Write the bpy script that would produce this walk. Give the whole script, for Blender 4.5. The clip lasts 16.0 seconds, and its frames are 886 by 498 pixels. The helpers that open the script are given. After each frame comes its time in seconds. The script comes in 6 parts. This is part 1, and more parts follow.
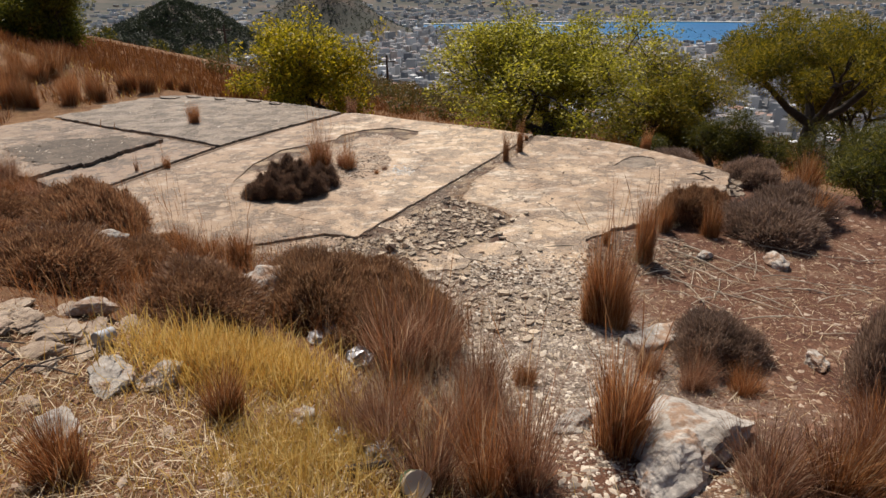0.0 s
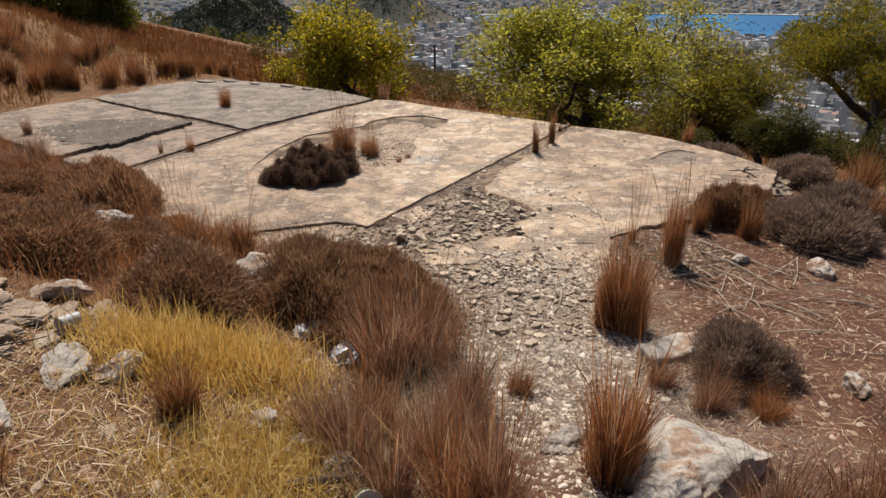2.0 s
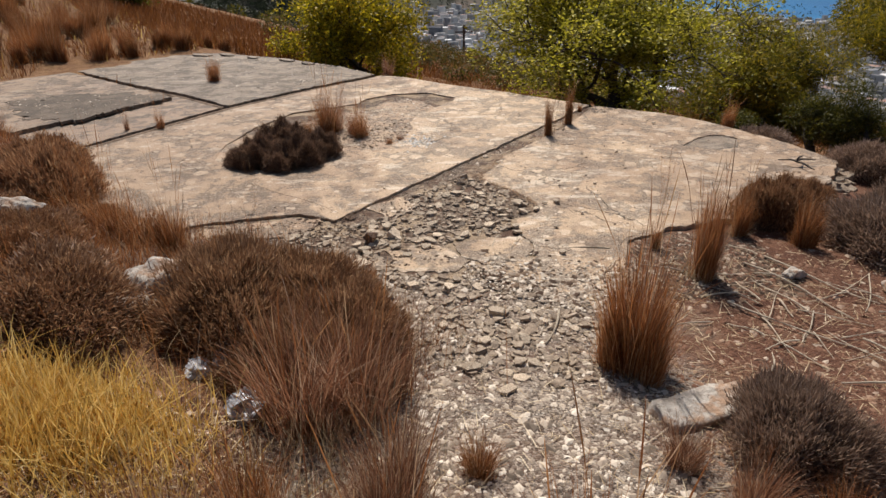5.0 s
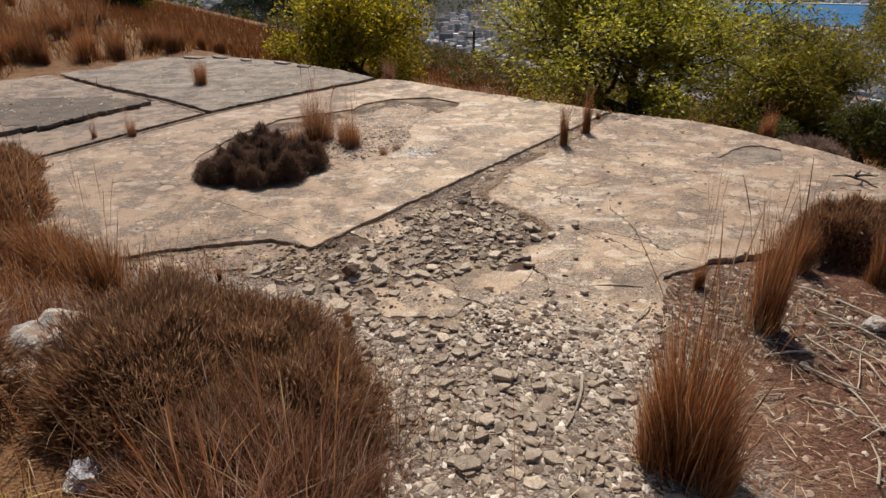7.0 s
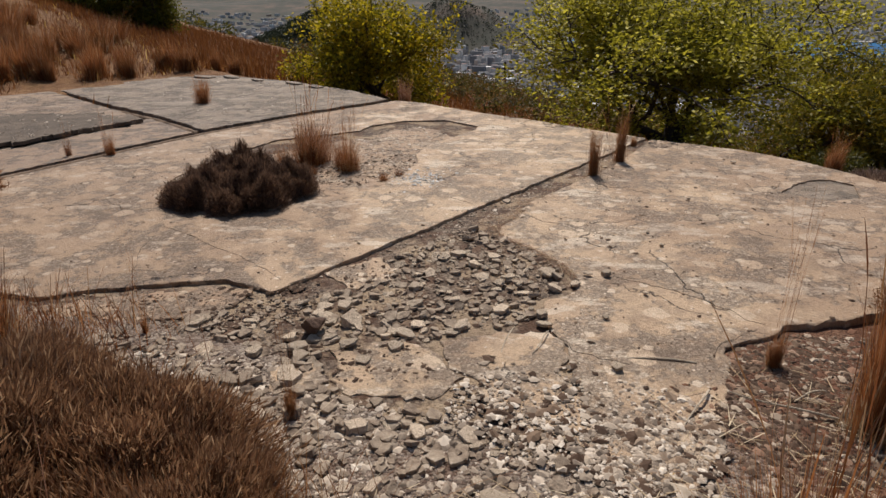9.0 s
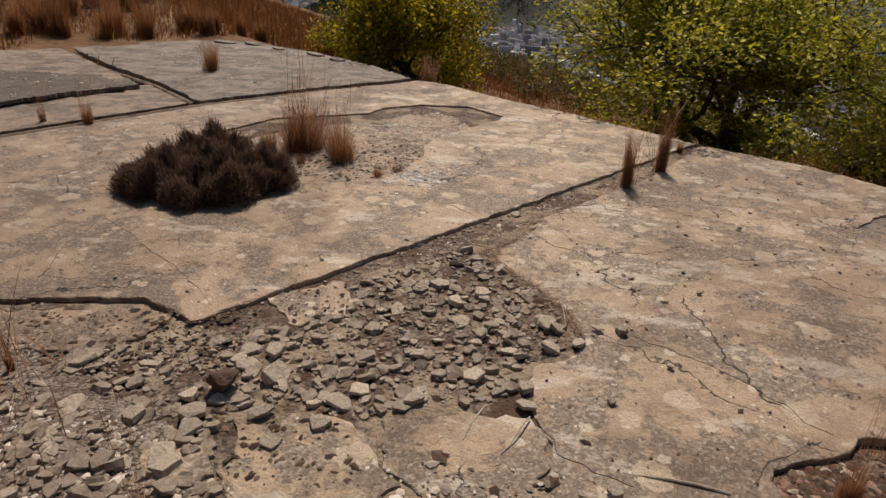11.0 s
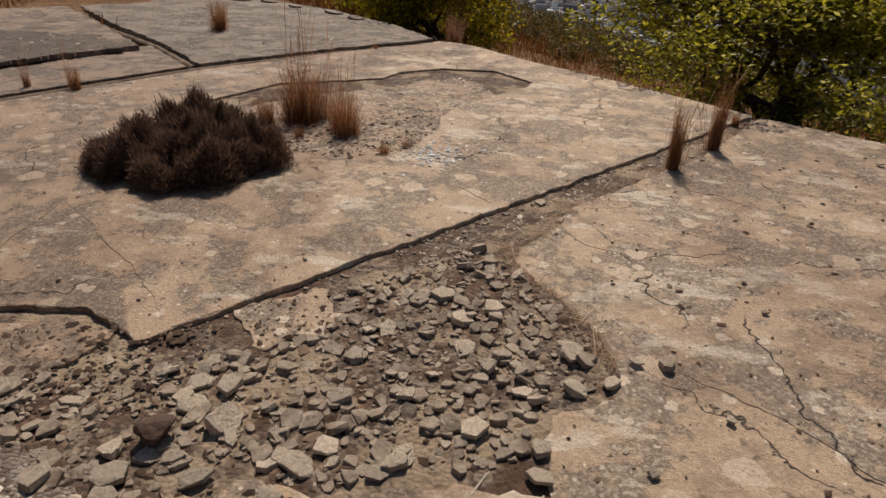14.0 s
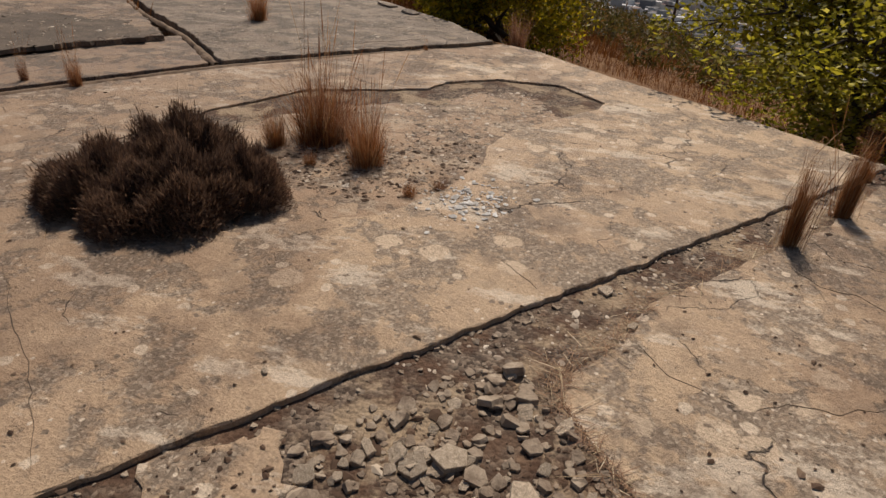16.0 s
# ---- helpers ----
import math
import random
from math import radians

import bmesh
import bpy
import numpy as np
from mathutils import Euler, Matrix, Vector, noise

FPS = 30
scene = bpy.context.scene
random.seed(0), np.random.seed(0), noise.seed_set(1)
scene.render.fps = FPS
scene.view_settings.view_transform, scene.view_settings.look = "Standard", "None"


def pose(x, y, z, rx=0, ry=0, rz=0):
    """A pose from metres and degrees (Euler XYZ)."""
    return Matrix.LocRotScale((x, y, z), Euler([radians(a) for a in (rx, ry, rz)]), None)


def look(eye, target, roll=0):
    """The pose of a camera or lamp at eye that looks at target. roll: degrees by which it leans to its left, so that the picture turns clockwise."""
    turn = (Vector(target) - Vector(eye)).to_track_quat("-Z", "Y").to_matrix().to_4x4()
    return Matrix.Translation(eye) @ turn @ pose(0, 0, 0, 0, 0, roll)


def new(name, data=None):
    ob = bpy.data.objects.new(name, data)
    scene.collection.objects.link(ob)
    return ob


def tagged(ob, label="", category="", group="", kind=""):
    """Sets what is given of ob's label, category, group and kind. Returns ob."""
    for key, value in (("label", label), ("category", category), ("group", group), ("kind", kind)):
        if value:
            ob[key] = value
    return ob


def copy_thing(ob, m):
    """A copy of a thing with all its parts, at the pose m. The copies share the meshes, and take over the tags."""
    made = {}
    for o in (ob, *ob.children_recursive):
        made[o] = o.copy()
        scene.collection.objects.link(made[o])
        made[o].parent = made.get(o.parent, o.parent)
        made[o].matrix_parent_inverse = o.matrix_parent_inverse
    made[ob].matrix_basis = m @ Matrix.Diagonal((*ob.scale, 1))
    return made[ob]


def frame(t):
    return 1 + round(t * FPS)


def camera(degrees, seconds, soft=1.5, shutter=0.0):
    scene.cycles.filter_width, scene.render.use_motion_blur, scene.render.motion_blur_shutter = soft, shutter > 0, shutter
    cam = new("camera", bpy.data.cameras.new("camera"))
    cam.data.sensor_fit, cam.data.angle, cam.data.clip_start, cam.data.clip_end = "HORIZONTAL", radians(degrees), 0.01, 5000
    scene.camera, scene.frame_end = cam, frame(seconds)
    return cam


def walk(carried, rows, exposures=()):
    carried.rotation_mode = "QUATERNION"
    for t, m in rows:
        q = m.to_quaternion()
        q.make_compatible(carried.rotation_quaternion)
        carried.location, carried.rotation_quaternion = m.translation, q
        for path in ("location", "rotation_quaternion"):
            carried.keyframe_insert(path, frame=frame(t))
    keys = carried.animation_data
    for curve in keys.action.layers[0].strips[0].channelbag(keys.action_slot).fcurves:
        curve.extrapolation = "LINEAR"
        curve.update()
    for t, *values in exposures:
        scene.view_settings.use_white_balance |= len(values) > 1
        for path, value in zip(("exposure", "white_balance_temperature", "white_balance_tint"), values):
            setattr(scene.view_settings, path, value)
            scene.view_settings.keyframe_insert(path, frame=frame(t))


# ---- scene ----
cam = camera(72.1, 16.0)
PATH = [
    (0, (0.081, -6.256, 2.676), (0.34, -4.457, 1.841), -0.7),
    (0.5, (0.235, -6.259, 2.646), (0.402, -4.457, 1.793), -0.4),
    (1, (0.264, -6.157, 2.629), (0.409, -4.359, 1.765), -0.3),
    (1.5, (0.287, -6.07, 2.587), (0.466, -4.266, 1.744), -0.9),
    (2, (0.437, -5.988, 2.544), (0.55, -4.185, 1.686), -0.6),
    (2.5, (0.539, -5.88, 2.493), (0.64, -4.062, 1.664), -0.9),
    (3, (0.584, -5.705, 2.458), (0.694, -3.891, 1.623), -1.5),
    (3.5, (0.718, -5.574, 2.391), (0.731, -3.766, 1.535), -0.3),
    (4, (0.814, -5.37, 2.327), (0.783, -3.576, 1.444), -1.1),
    (4.2, (0.849, -5.276, 2.303), (0.87, -3.487, 1.409), -0.8),
    (6.3, (1.027, -4.388, 2.064), (0.975, -2.608, 1.152), -0.2),
    (6.5, (1.052, -4.285, 2.056), (0.977, -2.514, 1.13), -0.4),
    (7, (1.027, -4.071, 1.984), (1.013, -2.278, 1.098), -0.8),
    (7.5, (1.094, -3.807, 1.861), (1.072, -2.025, 0.954), -1.3),
    (8, (1.1, -3.583, 1.838), (1.086, -1.777, 0.977), 0.3),
    (8.5, (1.112, -3.361, 1.768), (1.122, -1.55, 0.92), -0.4),
    (8.7, (1.151, -3.288, 1.712), (1.095, -1.452, 0.921), -0.8),
    (10.8, (1.464, -2.338, 1.605), (1.264, -0.558, 0.715), 0.6),
    (11, (1.48, -2.271, 1.599), (1.255, -0.48, 0.736), 2.4),
    (11.5, (1.485, -2.128, 1.585), (1.236, -0.344, 0.715), 1.3),
    (12, (1.419, -2.041, 1.566), (1.194, -0.257, 0.69), -0.7),
    (12.5, (1.441, -2.035, 1.55), (1.407, -0.267, 0.615), -0.3),
    (13, (1.377, -2.012, 1.55), (1.327, -0.241, 0.621), 1.4),
    (13.5, (1.393, -1.905, 1.523), (1.184, -0.182, 0.529), 0.7),
    (14, (1.512, -1.637, 1.503), (1.199, 0.082, 0.53), 1.9),
    (14.5, (1.516, -1.414, 1.478), (1.164, 0.263, 0.446), 1.2),
    (15, (1.429, -1.098, 1.462), (1.157, 0.58, 0.407), 0.2),
    (15.5, (1.421, -0.885, 1.441), (1.135, 0.792, 0.389), 1.0),
    (16, (1.402, -0.608, 1.456), (0.924, 1.053, 0.449), 3.4),
]
walk(cam, [(t, look(e, g, r)) for t, e, g, r in PATH], [(0, 0.34, 6300, 8), (4.2, 0.32, 6200, 8), (8.5, 0.05, 6200, 9), (11.0, -0.2, 6400, 10), (14.0, -0.22, 6450, 10), (16.0, -0.23, 6650, 10)])

# ---------------------------------------------------------------- light
SUN_EL, SUN_AZ = 54.0, 8.0          # degrees up, degrees from +y towards -x
world = bpy.data.worlds.new("world")
scene.world = world
world.use_nodes = True
wn = world.node_tree.nodes
sky = wn.new("ShaderNodeTexSky")
sky.sky_type = "NISHITA"
sky.sun_disc = False
sky.sun_elevation = radians(SUN_EL)
sky.sun_rotation = radians(-SUN_AZ)
world.node_tree.links.new(sky.outputs[0], wn["Background"].inputs[0])
wn["Background"].inputs[1].default_value = 0.06
sun_data = bpy.data.lights.new("sun", "SUN")
sun_data.energy = 4.6
sun_data.angle = radians(0.5)
sun_data.color = (1.0, 0.895, 0.785)
sun = new("sun", sun_data)
sun.matrix_world = look((0, 0, 0), (math.sin(radians(SUN_AZ)) * math.cos(radians(SUN_EL)),
                                    -math.cos(radians(SUN_AZ)) * math.cos(radians(SUN_EL)),
                                    -math.sin(radians(SUN_EL))))
sun.location = (0, 0, 60)

# ---------------------------------------------------------------- helpers
rng = np.random.default_rng(7)


def smooth(a, b, v):
    u = np.clip((v - a) / (b - a), 0.0, 1.0)
    return u * u * (3 - 2 * u)


def mesh_of(name, verts, faces, mat=None, smooth_faces=False):
    me = bpy.data.meshes.new(name)
    me.from_pydata([tuple(v) for v in verts], [], [tuple(f) for f in faces])
    if mat:
        me.materials.append(mat)
    if smooth_faces:
        me.polygons.foreach_set("use_smooth", [True] * len(me.polygons))
    me.update()
    return me


def bm_mesh(name, bm, mat, smooth_faces=False):
    me = bpy.data.meshes.new(name)
    bm.to_mesh(me)
    bm.free()
    me.materials.append(mat)
    if smooth_faces:
        me.polygons.foreach_set("use_smooth", [True] * len(me.polygons))
    return me


def part(name, me, parent, label="", m=None):
    ob = new(name, me)
    ob.parent = parent
    if m is not None:
        ob.matrix_basis = m
    if label:
        ob["label"] = label
    return ob


# ---------------------------------------------------------------- materials
def material(name):
    m = bpy.data.materials.new(name)
    m.use_nodes = True
    nt = m.node_tree
    return m, nt, nt.nodes["Principled BSDF"]


def node(nt, kind, **values):
    n = nt.nodes.new(kind)
    for key, value in values.items():
        n.inputs[key].default_value = value
    return n


def noise_tex(nt, coord, scale, detail=6.0, rough=0.6):
    n = node(nt, "ShaderNodeTexNoise", Scale=scale, Detail=detail, Roughness=rough)
    nt.links.new(coord, n.inputs["Vector"])
    return n.outputs["Fac"]


def ramp(nt, fac, stops):
    r = nt.nodes.new("ShaderNodeValToRGB")
    el = r.color_ramp.elements
    while len(el) < len(stops):
        el.new(0.5)
    for e, (p, c) in zip(el, stops):
        e.position = p
        e.color = (*c, 1) if len(c) == 3 else c
    nt.links.new(fac, r.inputs[0])
    return r.outputs[0]


def mix(nt, fac, a, b, kind="MIX"):
    n = nt.nodes.new("ShaderNodeMix")
    n.data_type, n.blend_type = "RGBA", kind
    for sock, v in ((n.inputs[0], fac), (n.inputs[6], a), (n.inputs[7], b)):
        if hasattr(v, "links"):
            nt.links.new(v, sock)
        elif isinstance(v, (int, float)):
            sock.default_value = v
        else:
            sock.default_value = (*v, 1)
    return n.outputs[2]


def maths(nt, op, a, b=0.0):
    n = nt.nodes.new("ShaderNodeMath")
    n.operation = op
    for sock, v in zip(n.inputs, (a, b)):
        if hasattr(v, "links"):
            nt.links.new(v, sock)
        else:
            sock.default_value = v
    return n.outputs[0]


def bump(nt, bsdf, height, strength=0.5, distance=0.01):
    b = node(nt, "ShaderNodeBump", Strength=strength, Distance=distance)
    nt.links.new(height, b.inputs["Height"])
    nt.links.new(b.outputs[0], bsdf.inputs["Normal"])


def position(nt):
    return nt.nodes.new("ShaderNodeNewGeometry").outputs["Position"]


def mapped(nt, p, sx, sy, turn):
    m = nt.nodes.new("ShaderNodeMapping")
    m.inputs["Scale"].default_value = (sx, sy, 1.0)
    m.inputs["Rotation"].default_value = (0, 0, radians(turn))
    nt.links.new(p, m.inputs["Vector"])
    return m.outputs[0]


def blot(nt, p, scale, ragged_by, cut, share, seed_vec=(0, 0, 0)):
    """Scattered blots: noisy round marks in a share of the cells of a given size, as a mask."""
    v = node(nt, "ShaderNodeTexVoronoi", Scale=scale)
    m = nt.nodes.new("ShaderNodeVectorMath")
    nt.links.new(p, m.inputs[0])
    m.inputs[1].default_value = seed_vec
    nt.links.new(m.outputs[0], v.inputs["Vector"])
    edge = maths(nt, "ADD", v.outputs["Distance"], maths(nt, "MULTIPLY", noise_tex(nt, p, scale * 2.6, 7, 0.7), ragged_by))
    mark = ramp(nt, edge, [(cut, (1, 1, 1)), (cut + 0.035, (0, 0, 0))])
    some = ramp(nt, v.outputs["Color"], [(1 - share - 0.01, (0, 0, 0)), (1 - share + 0.01, (1, 1, 1))])
    return mix(nt, 1.0, mark, some, "MULTIPLY")


def concrete_material(name, tan, grey, pale, dust, stain=(0.2, 0.155, 0.115), seed=0.0, side_tint=None, lean=-0.16, start=0.0):
    """Old concrete: a tan skin peeled in patches from a grey gritty core, lime blots, stains, pits and hairline cracks."""
    m, nt, bsdf = material(name)
    geo = nt.nodes.new("ShaderNodeNewGeometry").outputs["Position"]
    shift = nt.nodes.new("ShaderNodeVectorMath")
    nt.links.new(geo, shift.inputs[0])
    shift.inputs[1].default_value = (seed, seed * 0.7, 0)
    p = shift.outputs[0]
    big = noise_tex(nt, p, 0.7, 6, 0.6)
    mid = noise_tex(nt, p, 2.4, 9, 0.66)
    small = noise_tex(nt, p, 11, 8, 0.7)
    fine = noise_tex(nt, p, 75, 5, 0.75)
    grit = node(nt, "ShaderNodeTexVoronoi", Scale=85.0)
    nt.links.new(p, grit.inputs["Vector"])
    core = mix(nt, 0.55, grey, ramp(nt, grit.outputs["Color"], [(0.2, tuple(0.45 * q for q in grey)), (0.6, grey), (0.95, pale)]))
    skin = mix(nt, ramp(nt, big, [(0.4, (0, 0, 0)), (0.62, (1, 1, 1))]), tan, dust)
    peel = ramp(nt, mid, [(0.485, (0, 0, 0)), (0.52, (1, 1, 1))])
    half = ramp(nt, noise_tex(nt, p, 5.5, 9, 0.72), [(0.5, (0, 0, 0)), (0.58, (0.75, 0.75, 0.75))])
    c = mix(nt, half, skin, mix(nt, 0.5, skin, grey))
    c = mix(nt, mix(nt, 0.8, peel, ramp(nt, small, [(0.36, (0, 0, 0)), (0.5, (1, 1, 1))]), "MULTIPLY"), c, core)
    lime = ramp(nt, noise_tex(nt, mapped(nt, p, 1.0, 2.1, -40), 1.6, 10, 0.7), [(0.55, (0, 0, 0)), (0.6, (0.7, 0.7, 0.7))])
    c = mix(nt, lime, c, pale)
    dirt = ramp(nt, noise_tex(nt, p, 1.35, 10, 0.74), [(0.54, (0, 0, 0)), (0.66, (0.75, 0.75, 0.75))])
    c = mix(nt, dirt, c, stain)
    c = mix(nt, blot(nt, p, 4.5, 0.5, 0.56, 0.4), c, mix(nt, 0.35, dust, pale))
    c = mix(nt, blot(nt, p, 10.0, 0.5, 0.5, 0.3, (4, 7, 0)), c, mix(nt, 0.7, dust, pale))
    c = mix(nt, blot(nt, p, 30.0, 0.45, 0.44, 0.2, (2, 9, 0)), c, pale)
    c = mix(nt, blot(nt, p, 17.0, 1.1, 0.74, 0.3, (8, 1, 0)), c, mix(nt, 0.5, stain, grey))
    # Pits get a near-black colour for the shadow inside them.
    pitted = blot(nt, p, 38.0, 0.15, 0.2, 0.12, (5, 5, 0))
    c = mix(nt, pitted, c, (0.055, 0.04, 0.03))
    # Multiplies in a darker tint, growing along x with a noisy border.
    if side_tint:
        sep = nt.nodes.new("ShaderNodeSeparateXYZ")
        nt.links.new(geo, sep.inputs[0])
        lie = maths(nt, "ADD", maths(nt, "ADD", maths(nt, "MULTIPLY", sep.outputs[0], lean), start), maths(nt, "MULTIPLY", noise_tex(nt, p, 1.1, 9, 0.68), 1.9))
        c = mix(nt, ramp(nt, lie, [(0.84, (0, 0, 0)), (1.2, (0.9, 0.9, 0.9))]), c, side_tint, "MULTIPLY")
    warp = nt.nodes.new("ShaderNodeVectorMath")
    warp.operation = "MULTIPLY_ADD"
    wob = node(nt, "ShaderNodeTexNoise", Scale=2.6, Detail=8.0)
    nt.links.new(p, wob.inputs["Vector"])
    nt.links.new(wob.outputs["Color"], warp.inputs[0])
    warp.inputs[1].default_value = (0.7, 0.7, 0.0)
    nt.links.new(p, warp.inputs[2])
    cell = node(nt, "ShaderNodeTexVoronoi", Scale=0.9)
    cell.feature = "DISTANCE_TO_EDGE"
    nt.links.new(warp.outputs[0], cell.inputs["Vector"])
    line = ramp(nt, cell.outputs["Distance"], [(0.0012, (1, 1, 1)), (0.004, (0, 0, 0))])
    gate = ramp(nt, noise_tex(nt, p, 1.3, 3, 0.5), [(0.5, (0, 0, 0)), (0.55, (1, 1, 1))])
    fissure = mix(nt, 1.0, line, gate, "MULTIPLY")
    c = mix(nt, fissure, c, (0.07, 0.05, 0.04))
    c = mix(nt, 0.6, c, ramp(nt, fine, [(0.3, (0.45, 0.42, 0.39)), (0.58, (1, 1, 1))]), "MULTIPLY")
    nt.links.new(c, bsdf.inputs["Base Color"])
    nt.links.new(ramp(nt, mid, [(0.35, (0.62, 0.62, 0.62)), (0.65, (0.85, 0.85, 0.85))]), bsdf.inputs["Roughness"])
    bsdf.inputs["Specular IOR Level"].default_value = 0.5
    h = maths(nt, "ADD", maths(nt, "MULTIPLY", mid, 0.7), maths(nt, "MULTIPLY", fine, 0.32))
    h = maths(nt, "ADD", h, maths(nt, "MULTIPLY", small, 0.6))
    h = maths(nt, "SUBTRACT", h, maths(nt, "MULTIPLY", peel, 0.16))
    h = maths(nt, "SUBTRACT", h, maths(nt, "MULTIPLY", fissure, 0.6))
    h = maths(nt, "SUBTRACT", h, maths(nt, "MULTIPLY", pitted, 0.6))
    bump(nt, bsdf, h, 1.0, 0.03)
    return m


def rough_material(name, stops, scale=8.0, fine_scale=60.0, roughness=0.9, strength=0.8, distance=0.02, by_object=0.0, in_place=False):
    m, nt, bsdf = material(name)
    p = position(nt) if in_place else nt.nodes.new("ShaderNodeTexCoord").outputs["Object"]
    a = noise_tex(nt, p, scale, 8, 0.65)
    f = noise_tex(nt, p, fine_scale, 6, 0.75)
    c = ramp(nt, a, stops)
    c = mix(nt, 0.6, c, ramp(nt, f, [(0.3, (0.4, 0.38, 0.36)), (0.7, (1, 1, 1))]), "MULTIPLY")
    if by_object:
        info = nt.nodes.new("ShaderNodeObjectInfo")
        v = maths(nt, "ADD", maths(nt, "MULTIPLY", info.outputs["Random"], by_object), 1.0 - by_object / 2)
        hsv = nt.nodes.new("ShaderNodeHueSaturation")
        nt.links.new(v, hsv.inputs["Value"])
        nt.links.new(c, hsv.inputs["Color"])
        c = hsv.outputs[0]
    nt.links.new(c, bsdf.inputs["Base Color"])
    bsdf.inputs["Roughness"].default_value = roughness
    h = maths(nt, "ADD", a, maths(nt, "MULTIPLY", f, 0.4))
    bump(nt, bsdf, h, strength, distance)
    return m


def leafy_material(name, stops, through_share=0.4, object_spread=0.25, roughness=0.55, spec=0.3):
    """Thin leaves and blades: each island has its own tone, and light passes through."""
    m, nt, bsdf = material(name)
    geo = nt.nodes.new("ShaderNodeNewGeometry")
    info = nt.nodes.new("ShaderNodeObjectInfo")
    c = ramp(nt, geo.outputs["Random Per Island"], stops)
    v = maths(nt, "ADD", maths(nt, "MULTIPLY", info.outputs["Random"], object_spread), 1.0 - object_spread / 2)
    hsv = nt.nodes.new("ShaderNodeHueSaturation")
    nt.links.new(v, hsv.inputs["Value"])
    nt.links.new(c, hsv.inputs["Color"])
    c = hsv.outputs[0]
    nt.links.new(c, bsdf.inputs["Base Color"])
    bsdf.inputs["Roughness"].default_value = roughness
    bsdf.inputs["Specular IOR Level"].default_value = spec
    tr = nt.nodes.new("ShaderNodeBsdfTranslucent")
    nt.links.new(c, tr.inputs["Color"])
    sh = nt.nodes.new("ShaderNodeMixShader")
    sh.inputs[0].default_value = through_share
    nt.links.new(bsdf.outputs[0], sh.inputs[1])
    nt.links.new(tr.outputs[0], sh.inputs[2])
    nt.links.new(sh.outputs[0], nt.nodes["Material Output"].inputs["Surface"])
    return m


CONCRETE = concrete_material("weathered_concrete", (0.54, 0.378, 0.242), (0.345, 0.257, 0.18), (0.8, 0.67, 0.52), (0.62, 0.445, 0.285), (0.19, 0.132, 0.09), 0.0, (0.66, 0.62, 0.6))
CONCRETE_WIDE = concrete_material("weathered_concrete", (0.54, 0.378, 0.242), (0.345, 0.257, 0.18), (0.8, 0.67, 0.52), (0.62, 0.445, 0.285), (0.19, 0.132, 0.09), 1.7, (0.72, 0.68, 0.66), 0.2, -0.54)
CONCRETE_GREY = concrete_material("grey_concrete", (0.24, 0.18, 0.128), (0.147, 0.113, 0.083), (0.36, 0.285, 0.215), (0.265, 0.194, 0.13), (0.085, 0.062, 0.045), 3.0)
CONCRETE_TAN = concrete_material("dusty_concrete", (0.24, 0.158, 0.1), (0.147, 0.105, 0.075), (0.39, 0.3, 0.22), (0.345, 0.237, 0.15), (0.12, 0.088, 0.065), 9.0)
CONCRETE_PINK = concrete_material("reddish_concrete", (0.31, 0.205, 0.132), (0.18, 0.133, 0.1), (0.37, 0.278, 0.2), (0.335, 0.224, 0.143), (0.11, 0.08, 0.06), 6.0)


def screed_material():
    """Bare screed patches showing between dirt and crumbs."""
    m, nt, bsdf = material("broken_screed")
    p = position(nt)
    fine = noise_tex(nt, p, 60, 6, 0.75)
    peb = node(nt, "ShaderNodeTexVoronoi", Scale=55.0)
    nt.links.new(p, peb.inputs["Vector"])
    # Brown dirt, its tone deepened to paint in shade between the stones.
    dirt = ramp(nt, noise_tex(nt, p, 9, 8, 0.7), [(0.3, (0.06, 0.03, 0.017)), (0.5, (0.12, 0.064, 0.037)), (0.7, (0.24, 0.15, 0.094))])
    crumbs = ramp(nt, peb.outputs["Color"], [(0.3, (0.08, 0.056, 0.04)), (0.8, (0.34, 0.26, 0.19))])
    dirt = mix(nt, ramp(nt, noise_tex(nt, p, 5, 5, 0.6), [(0.42, (0, 0, 0)), (0.58, (0.9, 0.9, 0.9))]), dirt, crumbs)
    tan = ramp(nt, noise_tex(nt, p, 7, 8, 0.7), [(0.3, (0.3, 0.22, 0.145)), (0.5, (0.44, 0.325, 0.21)), (0.7, (0.5, 0.385, 0.26))])
    c = mix(nt, ramp(nt, noise_tex(nt, p, 2.3, 9, 0.68), [(0.5, (0, 0, 0)), (0.56, (0.85, 0.85, 0.85))]), dirt, tan)
    c = mix(nt, 0.6, c, ramp(nt, fine, [(0.3, (0.4, 0.38, 0.36)), (0.7, (1, 1, 1))]), "MULTIPLY")
    nt.links.new(c, bsdf.inputs["Base Color"])
    bsdf.inputs["Roughness"].default_value = 0.95
    bump(nt, bsdf, maths(nt, "SUBTRACT", fine, peb.outputs["Distance"]), 0.8, 0.012)
    return m


SCREED = screed_material()
STONE = rough_material("concrete_fragment", [(0.3, (0.46, 0.355, 0.25)), (0.5, (0.68, 0.54, 0.395)), (0.72, (0.82, 0.69, 0.53))], 9, 60, by_object=0.6)
# Darker copy of STONE; its colour deepens the shade among larger fragments.
STONE_DARK = rough_material("dark_fragment", [(0.3, (0.17, 0.115, 0.078)), (0.5, (0.37, 0.285, 0.205)), (0.72, (0.58, 0.475, 0.36))], 12, 60, in_place=True)
